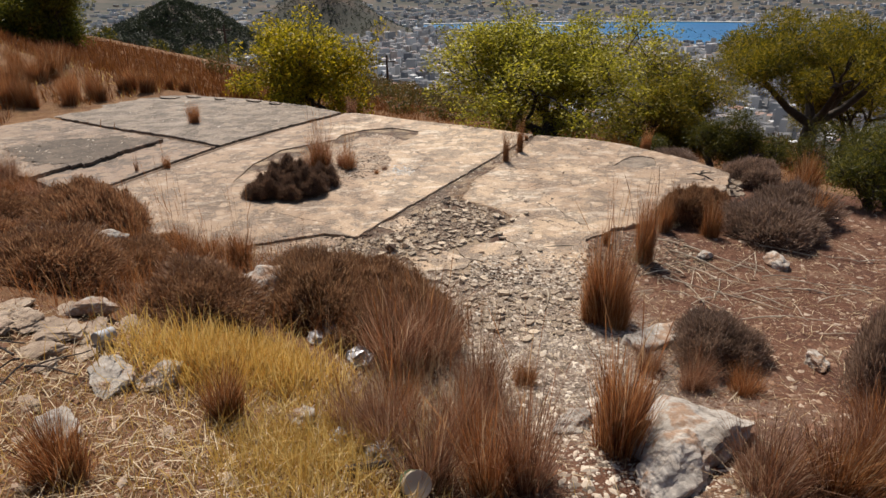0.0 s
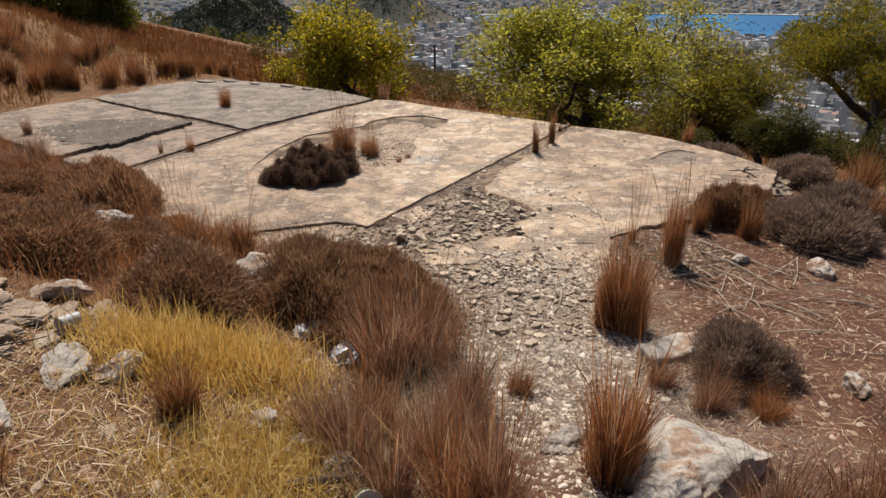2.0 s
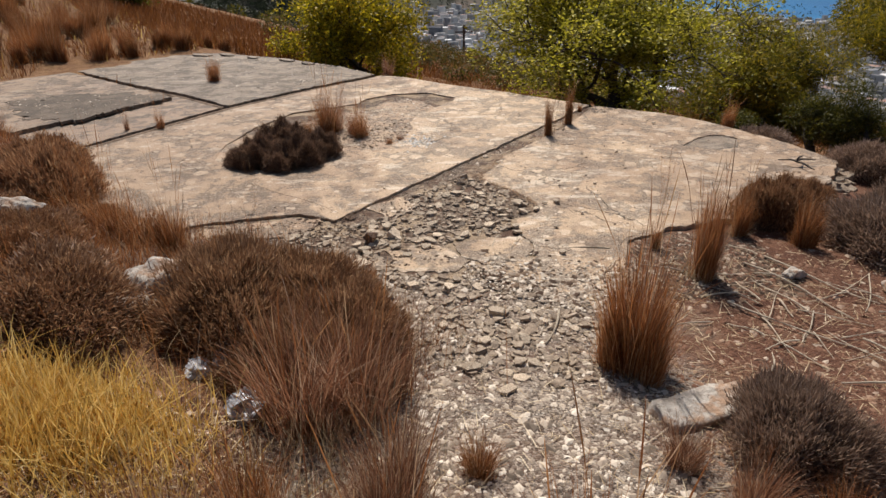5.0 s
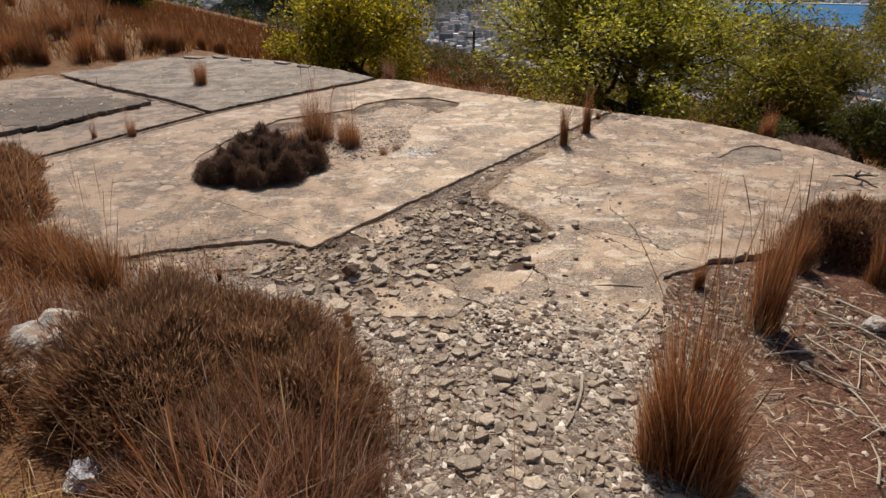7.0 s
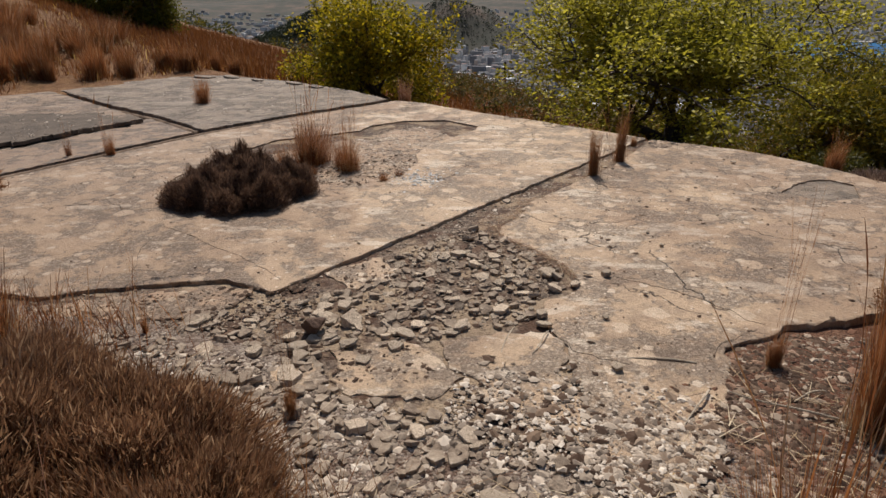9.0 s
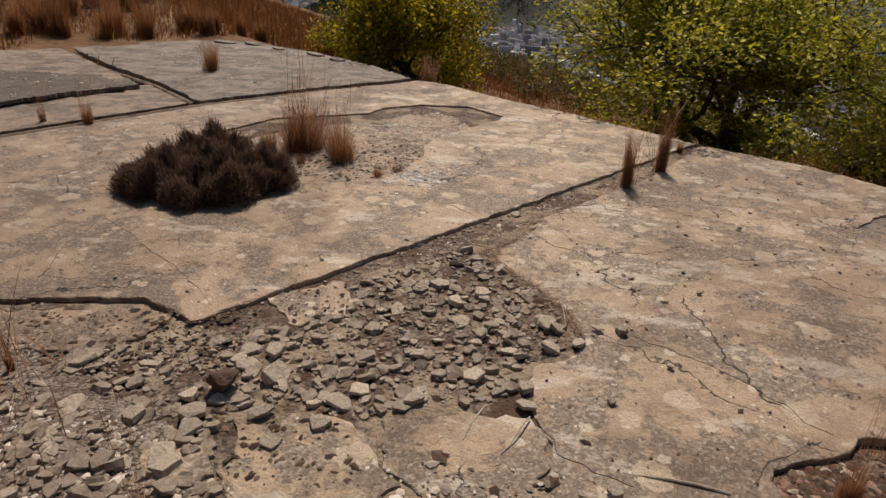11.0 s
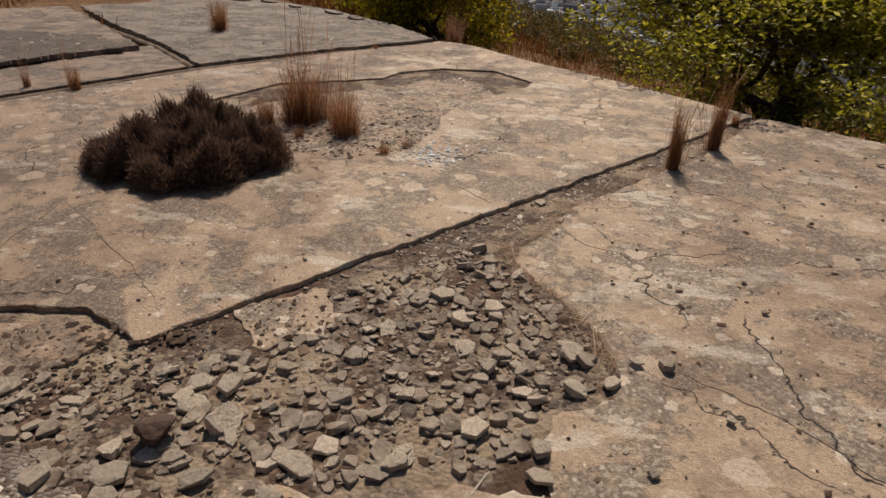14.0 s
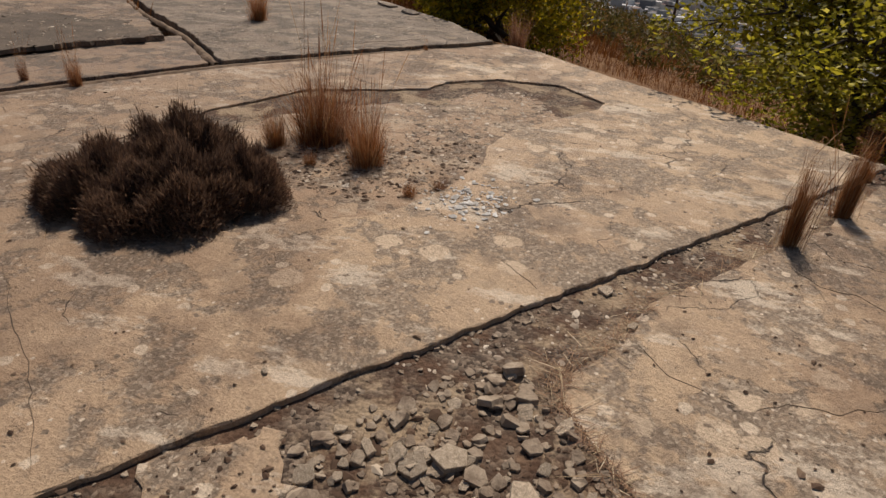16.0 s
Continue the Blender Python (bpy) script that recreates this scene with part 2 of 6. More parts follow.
LIMESTONE = rough_material("limestone", [(0.3, (0.18, 0.145, 0.115)), (0.42, (0.44, 0.38, 0.32)), (0.52, (0.6, 0.54, 0.47)), (0.6, (0.42, 0.26, 0.16)), (0.7, (0.64, 0.58, 0.51))], 4, 26, by_object=0.25, strength=1.0, distance=0.04, in_place=True)
JOINT_SOIL = rough_material("joint_soil", [(0.3, (0.07, 0.05, 0.035)), (0.7, (0.16, 0.11, 0.075))], 20, 90)
GRASS_RED = leafy_material("dry_red_grass", [(0.0, (0.08, 0.03, 0.013)), (0.35, (0.24, 0.09, 0.032)), (0.7, (0.44, 0.18, 0.06)), (0.88, (0.52, 0.29, 0.13)), (1.0, (0.58, 0.43, 0.28))], 0.4, 0.5)
GRASS_MAUVE = leafy_material("faded_grass", [(0.0, (0.1, 0.042, 0.025)), (0.4, (0.28, 0.125, 0.066)), (0.75, (0.42, 0.23, 0.13)), (1.0, (0.64, 0.48, 0.34))], 0.4, 0.4)
GRASS_STRAW = leafy_material("straw", [(0.0, (0.26, 0.17, 0.09)), (0.5, (0.48, 0.36, 0.21)), (1.0, (0.7, 0.58, 0.4))], 0.3, 0.3)
GRASS_GOLD = leafy_material("golden_grass", [(0.0, (0.42, 0.24, 0.05)), (0.5, (0.63, 0.42, 0.11)), (1.0, (0.76, 0.58, 0.24))], 0.4, 0.2)
GRASS_HILL = leafy_material("hillside_grass", [(0.0, (0.085, 0.028, 0.008)), (0.5, (0.19, 0.068, 0.018)), (1.0, (0.3, 0.13, 0.038))], 0.35, 0.2)
SHRUB_BROWN = leafy_material("brown_shrub", [(0.0, (0.15, 0.07, 0.036)), (0.6, (0.33, 0.17, 0.085)), (1.0, (0.5, 0.31, 0.17))], 0.35, 0.35)
SHRUB_RUST = leafy_material("rust_shrub", [(0.0, (0.15, 0.07, 0.035)), (0.5, (0.25, 0.135, 0.072)), (0.85, (0.38, 0.22, 0.115)), (1.0, (0.58, 0.38, 0.22))], 0.4, 0.2)
SHRUB_DARK = leafy_material("dark_shrub", [(0.0, (0.08, 0.048, 0.034)), (0.6, (0.18, 0.11, 0.075)), (1.0, (0.33, 0.2, 0.125))], 0.3, 0.25)
SHRUB_GREY = leafy_material("grey_shrub", [(0.0, (0.14, 0.09, 0.065)), (0.6, (0.29, 0.195, 0.14)), (1.0, (0.46, 0.33, 0.24))], 0.3, 0.25)
LEAF_YELLOW = leafy_material("yellow_green_leaf", [(0.0, (0.1, 0.095, 0.007)), (0.5, (0.29, 0.245, 0.011)), (0.85, (0.55, 0.42, 0.016)), (1.0, (0.62, 0.44, 0.03))], 0.55, 0.15)
LEAF_PALE = leafy_material("pale_green_leaf", [(0.0, (0.12, 0.115, 0.012)), (0.5, (0.34, 0.31, 0.025)), (0.85, (0.56, 0.48, 0.045)), (1.0, (0.62, 0.57, 0.22))], 0.62, 0.15)
LEAF_PINE = leafy_material("pine_needles", [(0.0, (0.045, 0.05, 0.006)), (0.5, (0.16, 0.14, 0.011)), (1.0, (0.46, 0.33, 0.018))], 0.5, 0.15)
LEAF_RIDGE = leafy_material("ridge_leaf", [(0.0, (0.05, 0.06, 0.008)), (0.6, (0.15, 0.15, 0.015)), (1.0, (0.28, 0.24, 0.02))], 0.45, 0.15)
LEAF_GREEN = leafy_material("dark_green_leaf", [(0.0, (0.03, 0.034, 0.006)), (0.6, (0.085, 0.085, 0.012)), (1.0, (0.2, 0.165, 0.02))], 0.45, 0.25)
FAR_TREES = leafy_material("far_trees", [(0.0, (0.016, 0.024, 0.012)), (0.6, (0.035, 0.045, 0.02)), (1.0, (0.07, 0.075, 0.03))], 0.2, 0.2)
BARK = rough_material("dark_bark", [(0.3, (0.035, 0.026, 0.02)), (0.7, (0.09, 0.065, 0.05))], 12, 60)
TWIG = rough_material("dry_twig", [(0.3, (0.44, 0.35, 0.25)), (0.7, (0.7, 0.6, 0.46))], 18, 80, by_object=0.4)

# ---------------------------------------------------------------- ground
EDGE_N = np.array((0.63, 0.777))      # across the slabs' far edge, downhill
EDGE_S = np.array((0.777, -0.63))     # along it
SEA_Z = -150.0
NEAR_SHORE = ((2.5, 1880), (5, 1730), (15, 1540), (29, 1390), (60, 1300))
FAR_SHORE = ((2.5, 1881), (5, 1960), (15, 2010), (29, 2090), (60, 2200))


def lumps(x, y):
    return (np.sin(x * 1.9 + 0.7 * y) * np.sin(y * 2.3 - 0.4 * x + 1.1) + 0.6 * np.sin(x * 4.7 + 1.3 * y + 2.0) * np.sin(5.3 * y - 1.2 * x)
            + 0.35 * np.sin(11.3 * x + 3.1 * y) * np.sin(9.7 * y - 4.4 * x + 0.5)) / 1.95


def hills(x, y):
    return (115 * np.exp(-(((x + 60) / 170) ** 2 + ((y - 1580) / 150) ** 2) * 1.2) * (1 + 0.12 * np.sin(x / 23.0) * np.sin(y / 31.0))
            + 95 * np.exp(-(((x + 290) / 150) ** 2 + ((y - 1180) / 170) ** 2) * 1.2) * (1 + 0.1 * np.sin(x / 19.0 + 1) * np.sin(y / 27.0)))


def ground_z(x, y):
    x, y = np.asarray(x, float), np.asarray(y, float)
    d = x * EDGE_N[0] + y * EDGE_N[1] - 5.22
    s = x * EDGE_S[0] + y * EDGE_S[1]
    r = np.hypot(x, y)
    # foot of the slope the walk comes down, then level by the slabs
    z = np.interp(y, (-40, -12, -6.3, -5.4, -4.4, -3.4, -2.3, -1.6, -0.8, -0.2, 0.9), (9, 2.6, 1.12, 0.83, 0.5, 0.22, 0.04, -0.012, -0.018, -0.05, -0.14))
    bank = 0.30 * np.clip(0.35 - x, 0, 4) * smooth(0.2, -2.6, y)
    z = z + bank
    z = z + 0.3 * smooth(-6.4, -8.4, x + 0.35 * np.abs(y - 6)) * smooth(-1.0, 3.0, y)
    z = z + 0.08 * np.clip(-7 - s, 0, 40) * smooth(0, 6, y)
    # right of the slabs the ground sinks
    z = z - 0.05 * np.clip(x - 5.0, 0, 30) * smooth(-6, 0, y)
    # the hillside below the far edge
    fall = np.interp(d, (-50, -0.4, 0.3, 12, 40, 300, 450), (0, 0, 0.2, 2.6, 11, 112, 128))
    z = z - fall * smooth(-30, -5, y + 20)
    z = z + lumps(x, y) * (0.012 + 0.03 * smooth(-1.5, -3.0, y) + 0.05 * smooth(6, 12, r)) * smooth(60, 20, r)
    # valley, sea bed, far shore
    az = np.degrees(np.arctan2(x, np.maximum(y, 1e-6)))
    near = np.interp(az, [a for a, _ in NEAR_SHORE], [v for _, v in NEAR_SHORE])
    far = np.interp(az, [a for a, _ in FAR_SHORE], [v for _, v in FAR_SHORE])
    plain = np.interp(r, (400, 700, 1300, 1900), (-124, -132, -146, -149))
    plain = plain + hills(x, y)
    plain = plain + 0.12 * np.clip(-az - 14, 0, 60) * smooth(500, 1500, r) * 8
    sea = (r > near) & (r < far) & (az > 2.5) & (y > 0)
    plain = np.where(sea, SEA_Z - 4, plain)
    beyond = SEA_Z + 1.5 + np.interp(r - far, (0, 300, 1500, 3000), (0, 12, 90, 300)) + 20 * np.sin(x / 170.0) * np.sin(y / 230.0) * smooth(100, 700, r - far)
    plain = np.where((r >= far) & (y > 0), np.maximum(beyond, SEA_Z + 1.5), plain)
    return np.where((r > 300) & (y > 0), z + (plain - z) * smooth(300, 460, r), np.maximum(z, -160))


RINGS, SPOKES = 470, 420
radii = np.concatenate(([0.0], 0.25 * (4700 / 0.25) ** (np.arange(RINGS) / (RINGS - 1))))
GROUND_AT = (0.8, -1.6)
ang = np.linspace(0, 2 * math.pi, SPOKES, endpoint=False)
gx = GROUND_AT[0] + radii[1:, None] * np.cos(ang)[None]
gy = GROUND_AT[1] + radii[1:, None] * np.sin(ang)[None]
gz = ground_z(gx, gy)
verts = np.concatenate((np.array([[GROUND_AT[0], GROUND_AT[1], float(ground_z(*GROUND_AT))]]), np.stack((gx, gy, gz), -1).reshape(-1, 3)))
idx = 1 + np.arange(RINGS * SPOKES).reshape(RINGS, SPOKES)
nxt = np.roll(idx, -1, 1)
quads = np.stack((idx[:-1], idx[1:], nxt[1:], nxt[:-1]), -1).reshape(-1, 4)
tris = np.stack((np.zeros(SPOKES, int), idx[0], nxt[0]), -1)
ground_me = mesh_of("ground", verts.tolist(), tris.tolist() + quads.tolist(), None, True)
zone = ground_me.color_attributes.new("zone", "FLOAT_COLOR", "POINT")
vx, vy = verts[:, 0], verts[:, 1]
vd = vx * EDGE_N[0] + vy * EDGE_N[1] - 5.22
wx = vx + 0.45 * lumps(vx * 1.3, vy * 1.3 + 4)
gravel = np.maximum(smooth(0.0, 0.5, wx + 0.1), smooth(-1.9, -1.2, vx) * smooth(-1.5, -1.0, vy)) * smooth(2.5, 1.9, wx - 0.25 * np.clip(-vy - 2, 0, 3)) * smooth(-4.3, -2.9, vy) * smooth(0.7, -0.3, vy)
straw = 0.75 * smooth(0.4, -0.7, wx) * smooth(-1.2, -2.6, vy)
grass = np.maximum(smooth(0.2, 1.0, vd), smooth(-3.0, -4.2, vx) * smooth(1.5, 3, vy)) * smooth(400, 120, np.hypot(vx, vy))
far_land = smooth(150, 400, np.hypot(vx, vy))
zone.data.foreach_set("color", np.stack((gravel, np.maximum(straw, grass), far_land, np.ones_like(vx)), -1).astype(np.float32).ravel())


def ground_material():
    m, nt, bsdf = material("hillside_ground")
    p = position(nt)
    att = nt.nodes.new("ShaderNodeAttribute")
    att.attribute_name = "zone"
    sep = nt.nodes.new("ShaderNodeSeparateColor")
    nt.links.new(att.outputs["Color"], sep.inputs[0])
    mid = noise_tex(nt, p, 2.2, 8, 0.65)
    fine = noise_tex(nt, p, 38, 8, 0.75)
    soil = ramp(nt, mid, [(0.3, (0.085, 0.03, 0.014)), (0.45, (0.16, 0.062, 0.03)), (0.58, (0.21, 0.098, 0.052)), (0.72, (0.3, 0.19, 0.12))])
    pebbles = node(nt, "ShaderNodeTexVoronoi", Scale=70.0)
    nt.links.new(p, pebbles.inputs["Vector"])
    peb = ramp(nt, pebbles.outputs["Color"], [(0.2, (0.15, 0.108, 0.08)), (0.55, (0.4, 0.32, 0.25)), (0.9, (0.64, 0.55, 0.45))])
    c = mix(nt, maths(nt, "MULTIPLY", sep.outputs[0], ramp(nt, noise_tex(nt, p, 3.3, 5, 0.6), [(0.3, (0.45, 0.45, 0.45)), (0.6, (1, 1, 1))])), soil, peb)
    straw_c = ramp(nt, noise_tex(nt, p, 5, 8, 0.7), [(0.3, (0.16, 0.07, 0.025)), (0.5, (0.27, 0.13, 0.048)), (0.7, (0.38, 0.22, 0.09))])
    c = mix(nt, sep.outputs[1], c, straw_c)
    land = ramp(nt, noise_tex(nt, p, 0.012, 9, 0.65), [(0.35, (0.04, 0.045, 0.03)), (0.5, (0.075, 0.068, 0.05)), (0.65, (0.16, 0.112, 0.08))])
    c = mix(nt, sep.outputs[2], c, land)
    c = mix(nt, 0.7, c, ramp(nt, fine, [(0.3, (0.4, 0.38, 0.36)), (0.68, (1, 1, 1))]), "MULTIPLY")
    nt.links.new(c, bsdf.inputs["Base Color"])
    bsdf.inputs["Roughness"].default_value = 0.95
    h = maths(nt, "ADD", fine, maths(nt, "MULTIPLY", pebbles.outputs["Distance"], -0.8))
    bump(nt, bsdf, h, 0.9, 0.025)
    return m


ground_me.materials.append(ground_material())
tagged(new("ground", ground_me), "dry hillside of red soil, gravel and straw above a coastal town", "ground", kind="structure")


def gz_at(x, y):
    return float(ground_z(x, y))


# ---------------------------------------------------------------- water
def water_material():
    m, nt, bsdf = material("bay_water")
    p = position(nt)
    c = ramp(nt, noise_tex(nt, p, 0.004, 4, 0.5), [(0.35, (0.004, 0.09, 0.24)), (0.65, (0.006, 0.14, 0.32))])
    nt.links.new(c, bsdf.inputs["Base Color"])
    bsdf.inputs["Roughness"].default_value = 0.35
    bsdf.inputs["Specular IOR Level"].default_value = 0.25
    bump(nt, bsdf, noise_tex(nt, p, 0.25, 4, 0.6), 0.5, 1.0)
    return m


wv, wf = [], []
for a in np.linspace(2.0, 62, 61):
    ra = math.radians(a)
    n_r = np.interp(a, [q for q, _ in NEAR_SHORE], [q for _, q in NEAR_SHORE]) - 40
    f_r = np.interp(a, [q for q, _ in FAR_SHORE], [q for _, q in FAR_SHORE]) + 40
    for rr in (n_r, f_r):
        wv.append((rr * math.sin(ra), rr * math.cos(ra), SEA_Z))
for i in range(60):
    wf.append((2 * i, 2 * i + 2, 2 * i + 3, 2 * i + 1))
tagged(new("water", mesh_of("water", wv, wf, water_material())), "bright blue sea of a sheltered bay", "sea", kind="structure")

# ---------------------------------------------------------------- slabs
def ragged(loop, amount, step=0.035, seed=0):
    """A closed outline with small random breaks along its sides."""
    out = []
    for (ax, ay), (bx, by) in zip(loop, loop[1:] + loop[:1]):
        n = max(1, int(math.hypot(bx - ax, by - ay) / step))
        for k in range(n):
            u = k / n
            x, y = ax + (bx - ax) * u, ay + (by - ay) * u
            w = amount if k else amount * 0.4
            q = noise.noise_vector(Vector((x * 5 + seed, y * 5, seed * 3.1))) * 0.8 + noise.noise_vector(Vector((x * 17, y * 17 + seed, 7.7))) * 0.6 + noise.noise_vector(Vector((x * 45, y * 45 + seed, 2.7))) * 0.35
            out.append((x + q[0] * w, y + q[1] * w))
    return out


def slab_mesh(name, outer, holes, top, bottom, mat, amount=0.03, seed=0, tilt=None):
    bm = bmesh.new()
    loops = []
    for k, loop in enumerate([outer] + holes):
        pts = ragged(loop, amount, seed=seed + k)
        vs = [bm.verts.new((x, y, top)) for x, y in pts]
        for a, b in zip(vs, vs[1:] + vs[:1]):
            bm.edges.new((a, b))
        loops.append(vs)
    bmesh.ops.triangle_fill(bm, edges=bm.edges[:], use_beauty=True, use_dissolve=False, normal=(0, 0, 1))
    for k, vs in enumerate(loops):
        ring = []
        for i, v in enumerate(vs):
            a, b = vs[i - 1].co, vs[(i + 1) % len(vs)].co
            t = (b - a).normalized()
            area = sum(p.co.x * q.co.y - q.co.x * p.co.y for p, q in zip(vs, vs[1:] + vs[:1]))
            side = Vector((t.y, -t.x, 0)) * (1 if area > 0 else -1) * (1 if k == 0 else -1)
            w = 0.002 + 0.02 * max(0.0, noise.noise(v.co * 9)) + 0.008 * abs(noise.noise(v.co * 37))
            low = 0.01 * noise.noise(v.co * 31) + 0.006
            ring.append((bm.verts.new(v.co + side * w - Vector((0, 0, 0.003 + 0.012 * max(0.0, noise.noise(v.co * 14 + Vector((3, 1, 0))))))), bm.verts.new(v.co + side * (w + low) + Vector((0, 0, bottom - top)))))
        for i in range(len(vs)):
            j = (i + 1) % len(vs)
            bm.faces.new((vs[i], ring[i][0], ring[j][0], vs[j]))
            bm.faces.new((ring[i][0], ring[i][1], ring[j][1], ring[j][0]))
    bmesh.ops.recalc_face_normals(bm, faces=bm.faces[:])
    for f in bm.faces:
        if abs(f.normal.z) > 0.99 and f.normal.z < 0 and f.calc_center_median().z > top - 0.005:
            f.normal_flip()
    return bm_mesh(name, bm, mat)


S1 = [(0, 0), (3.2, 4.06), (2.0, 5.05), (1.2, 5.6), (0.35, 6.35), (-0.08, 6.52), (-1.07, 5.43), (-2.14, 4.1), (-3.3, 2.2),
      (-2.9, 1.0), (-2.2, 0.1), (-1.38, -0.13), (-1.04, 0.0), (-0.65, 0.1), (-0.33, 0.16), (-0.13, 0.08)]
PIT = [(-1.0, 1.16), (-0.52, 1.36), (-0.15, 1.7), (0.3, 2.0), (0.5, 2.4), (0.62, 2.86), (0.57, 3.23), (0.66, 3.62), (1.2, 4.45), (1.24, 4.66), (0.81, 5.05),
       (0.22, 4.98), (-0.18, 4.66), (-0.26, 4.37), (-0.69, 4.11), (-1.15, 3.86), (-1.33, 3.45), (-1.5, 3.09), (-1.66, 2.3), (-1.62, 1.75)]
S2 = [(-2.19, 4.2), (-1.13, 5.43), (-0.18, 6.4), (-0.91, 7.25), (-2.33, 8.32), (-3.7, 9.02), (-4.58, 9.2), (-5.26, 8.42), (-5.94, 7.18), (-4.48, 5.97), (-3.2, 5.08)]
S3 = [(-3.21, 4.68), (-4.46, 5.7), (-5.94, 6.87), (-6.61, 6.24), (-7.29, 5.18), (-6.32, 4.22), (-4.54, 2.77), (-4.11, 3.39), (-3.58, 4.12)]
S3_DARK = [(-3.33, 4.56), (-4.0, 3.33), (-4.68, 3.38), (-5.64, 4.48), (-4.96, 4.96), (-4.0, 5.01)]
S4 = [(-3.24, 4.95), (-2.31, 4.14), (-3.42, 2.28), (-4.0, 2.3), (-4.66, 3.04), (-4.18, 3.74), (-3.65, 4.5)]
S5 = [(3.26, 4.02), (4.1, 3.55), (4.55, 3.08), (4.8, 2.65), (5.14, 2.0), (5.32, 1.4), (4.85, 0.73), (4.2, 0.4), (3.52, -0.08), (3.16, -0.18), (2.86, -0.26), (2.8, -0.33), (2.6, -0.42),
      (2.48, -0.48), (2.42, -0.72), (2.28, -1.0), (2.21, -1.22), (1.99, -1.5), (1.68, -1.3), (1.72, -0.9), (1.69, -0.7), (1.7, -0.5), (1.64, -0.36), (1.6, -0.2), (1.66, 0.0),
      (1.84, 0.1), (1.86, 0.26), (1.79, 0.48), (1.6, 0.74), (1.4, 0.98), (1.41, 1.13), (1.56, 1.36), (1.7, 1.73), (2.2, 2.35), (2.6, 2.85), (3.0, 3.55)]
ARC = [(3.85, 2.03), (4.06, 2.26), (4.3, 2.44), (4.5, 2.46), (4.62, 2.3), (4.5, 1.95), (4.2, 1.82)]
BASE = [(-1.5, -0.5), (-0.6, -0.5), (0.2, -0.75), (0.9, -1.1), (1.7, -1.4), (2.1, -1.2), (2.2, -0.6), (2.4, 0.4), (2.6, 1.6), (3.0, 2.6), (3.7, 3.3), (3.22, 3.9),
        (1.6, 4.9), (0.7, 5.4), (-0.5, 5.1), (-1.6, 4.0), (-2.0, 2.4), (-2.0, 0.9), (-1.7, 0.3)]
FRONT_EDGE = [(-1.5, -0.1), (-1.38, -0.13), (-1.04, 0.0), (-0.65, 0.1), (-0.33, 0.16), (-0.13, 0.08), (0, 0), (3.2, 4.06)]


def off_line(x, y, line):
    """Distance from points to a broken line."""
    x, y = np.asarray(x, float), np.asarray(y, float)
    best = np.full(np.broadcast(x, y).shape, 1e9)
    for (ax, ay), (bx, by) in zip(line, line[1:]):
        u = np.clip(((x - ax) * (bx - ax) + (y - ay) * (by - ay)) / ((bx - ax) ** 2 + (by - ay) ** 2), 0, 1)
        best = np.minimum(best, np.hypot(x - ax - u * (bx - ax), y - ay - u * (by - ay)))
    return best


SIDE_EDGE = [(1.6, -0.2), (1.66, 0.0), (1.84, 0.1), (1.86, 0.26), (1.79, 0.48), (1.6, 0.74), (1.4, 0.98), (1.41, 1.13), (1.56, 1.36), (1.7, 1.73), (2.2, 2.35), (2.6, 2.85), (3.0, 3.55)]


def base_z(x, y):
    """The broken lower layer: dished along the large slab, banked up against the wide one."""
    return 0.011 * np.exp(-(off_line(x, y, SIDE_EDGE) / 0.12) ** 2) -0.02 - 0.008 * np.exp(-(off_line(x, y, FRONT_EDGE) / 0.13) ** 2) + 0.005 * lumps(np.asarray(x) * 2.2, np.asarray(y) * 2.2)


def hollow_z(x, y):
    """The floor of the hollow: deepest under its far rim, level with the slab on the near side."""
    far_rim = off_line(x, y, PIT[8:18])
    return -0.008 - 0.03 * np.exp(-(far_rim / 0.42) ** 2) + 0.006 * lumps(np.asarray(x) * 2.6, np.asarray(y) * 2.6)


def inside(poly, x, y):
    hit = False
    for (ax, ay), (bx, by) in zip(poly, poly[1:] + poly[:1]):
        if (ay > y) != (by > y) and x < (bx - ax) * (y - ay) / (by - ay) + ax:
            hit = not hit
    return hit


def floor_patch(name, poly, height, step, mat):
    """A rough sheet of ground within an outline, with a skirt below."""
    xs, ys = np.arange(min(q[0] for q in poly), max(q[0] for q in poly), step), np.arange(min(q[1] for q in poly), max(q[1] for q in poly), step)
    X, Y = np.meshgrid(xs, ys, indexing="ij")
    Z = height(X, Y)
    g = np.random.default_rng(17)
    Z = Z + g.normal(0, 0.0018, Z.shape)
    idx = np.arange(X.size).reshape(X.shape)
    f = []
    for i in range(len(xs) - 1):
        for j in range(len(ys) - 1):
            if inside(poly, xs[i] + step / 2, ys[j] + step / 2):
                f.append((idx[i, j], idx[i + 1, j], idx[i + 1, j + 1], idx[i, j + 1]))
    used = sorted({q for face in f for q in face})
    at = {q: k for k, q in enumerate(used)}
    v = np.stack((X.ravel(), Y.ravel(), Z.ravel()), -1)[used]
    return mesh_of(name, v, [tuple(at[q] for q in face) for face in f], mat, True)


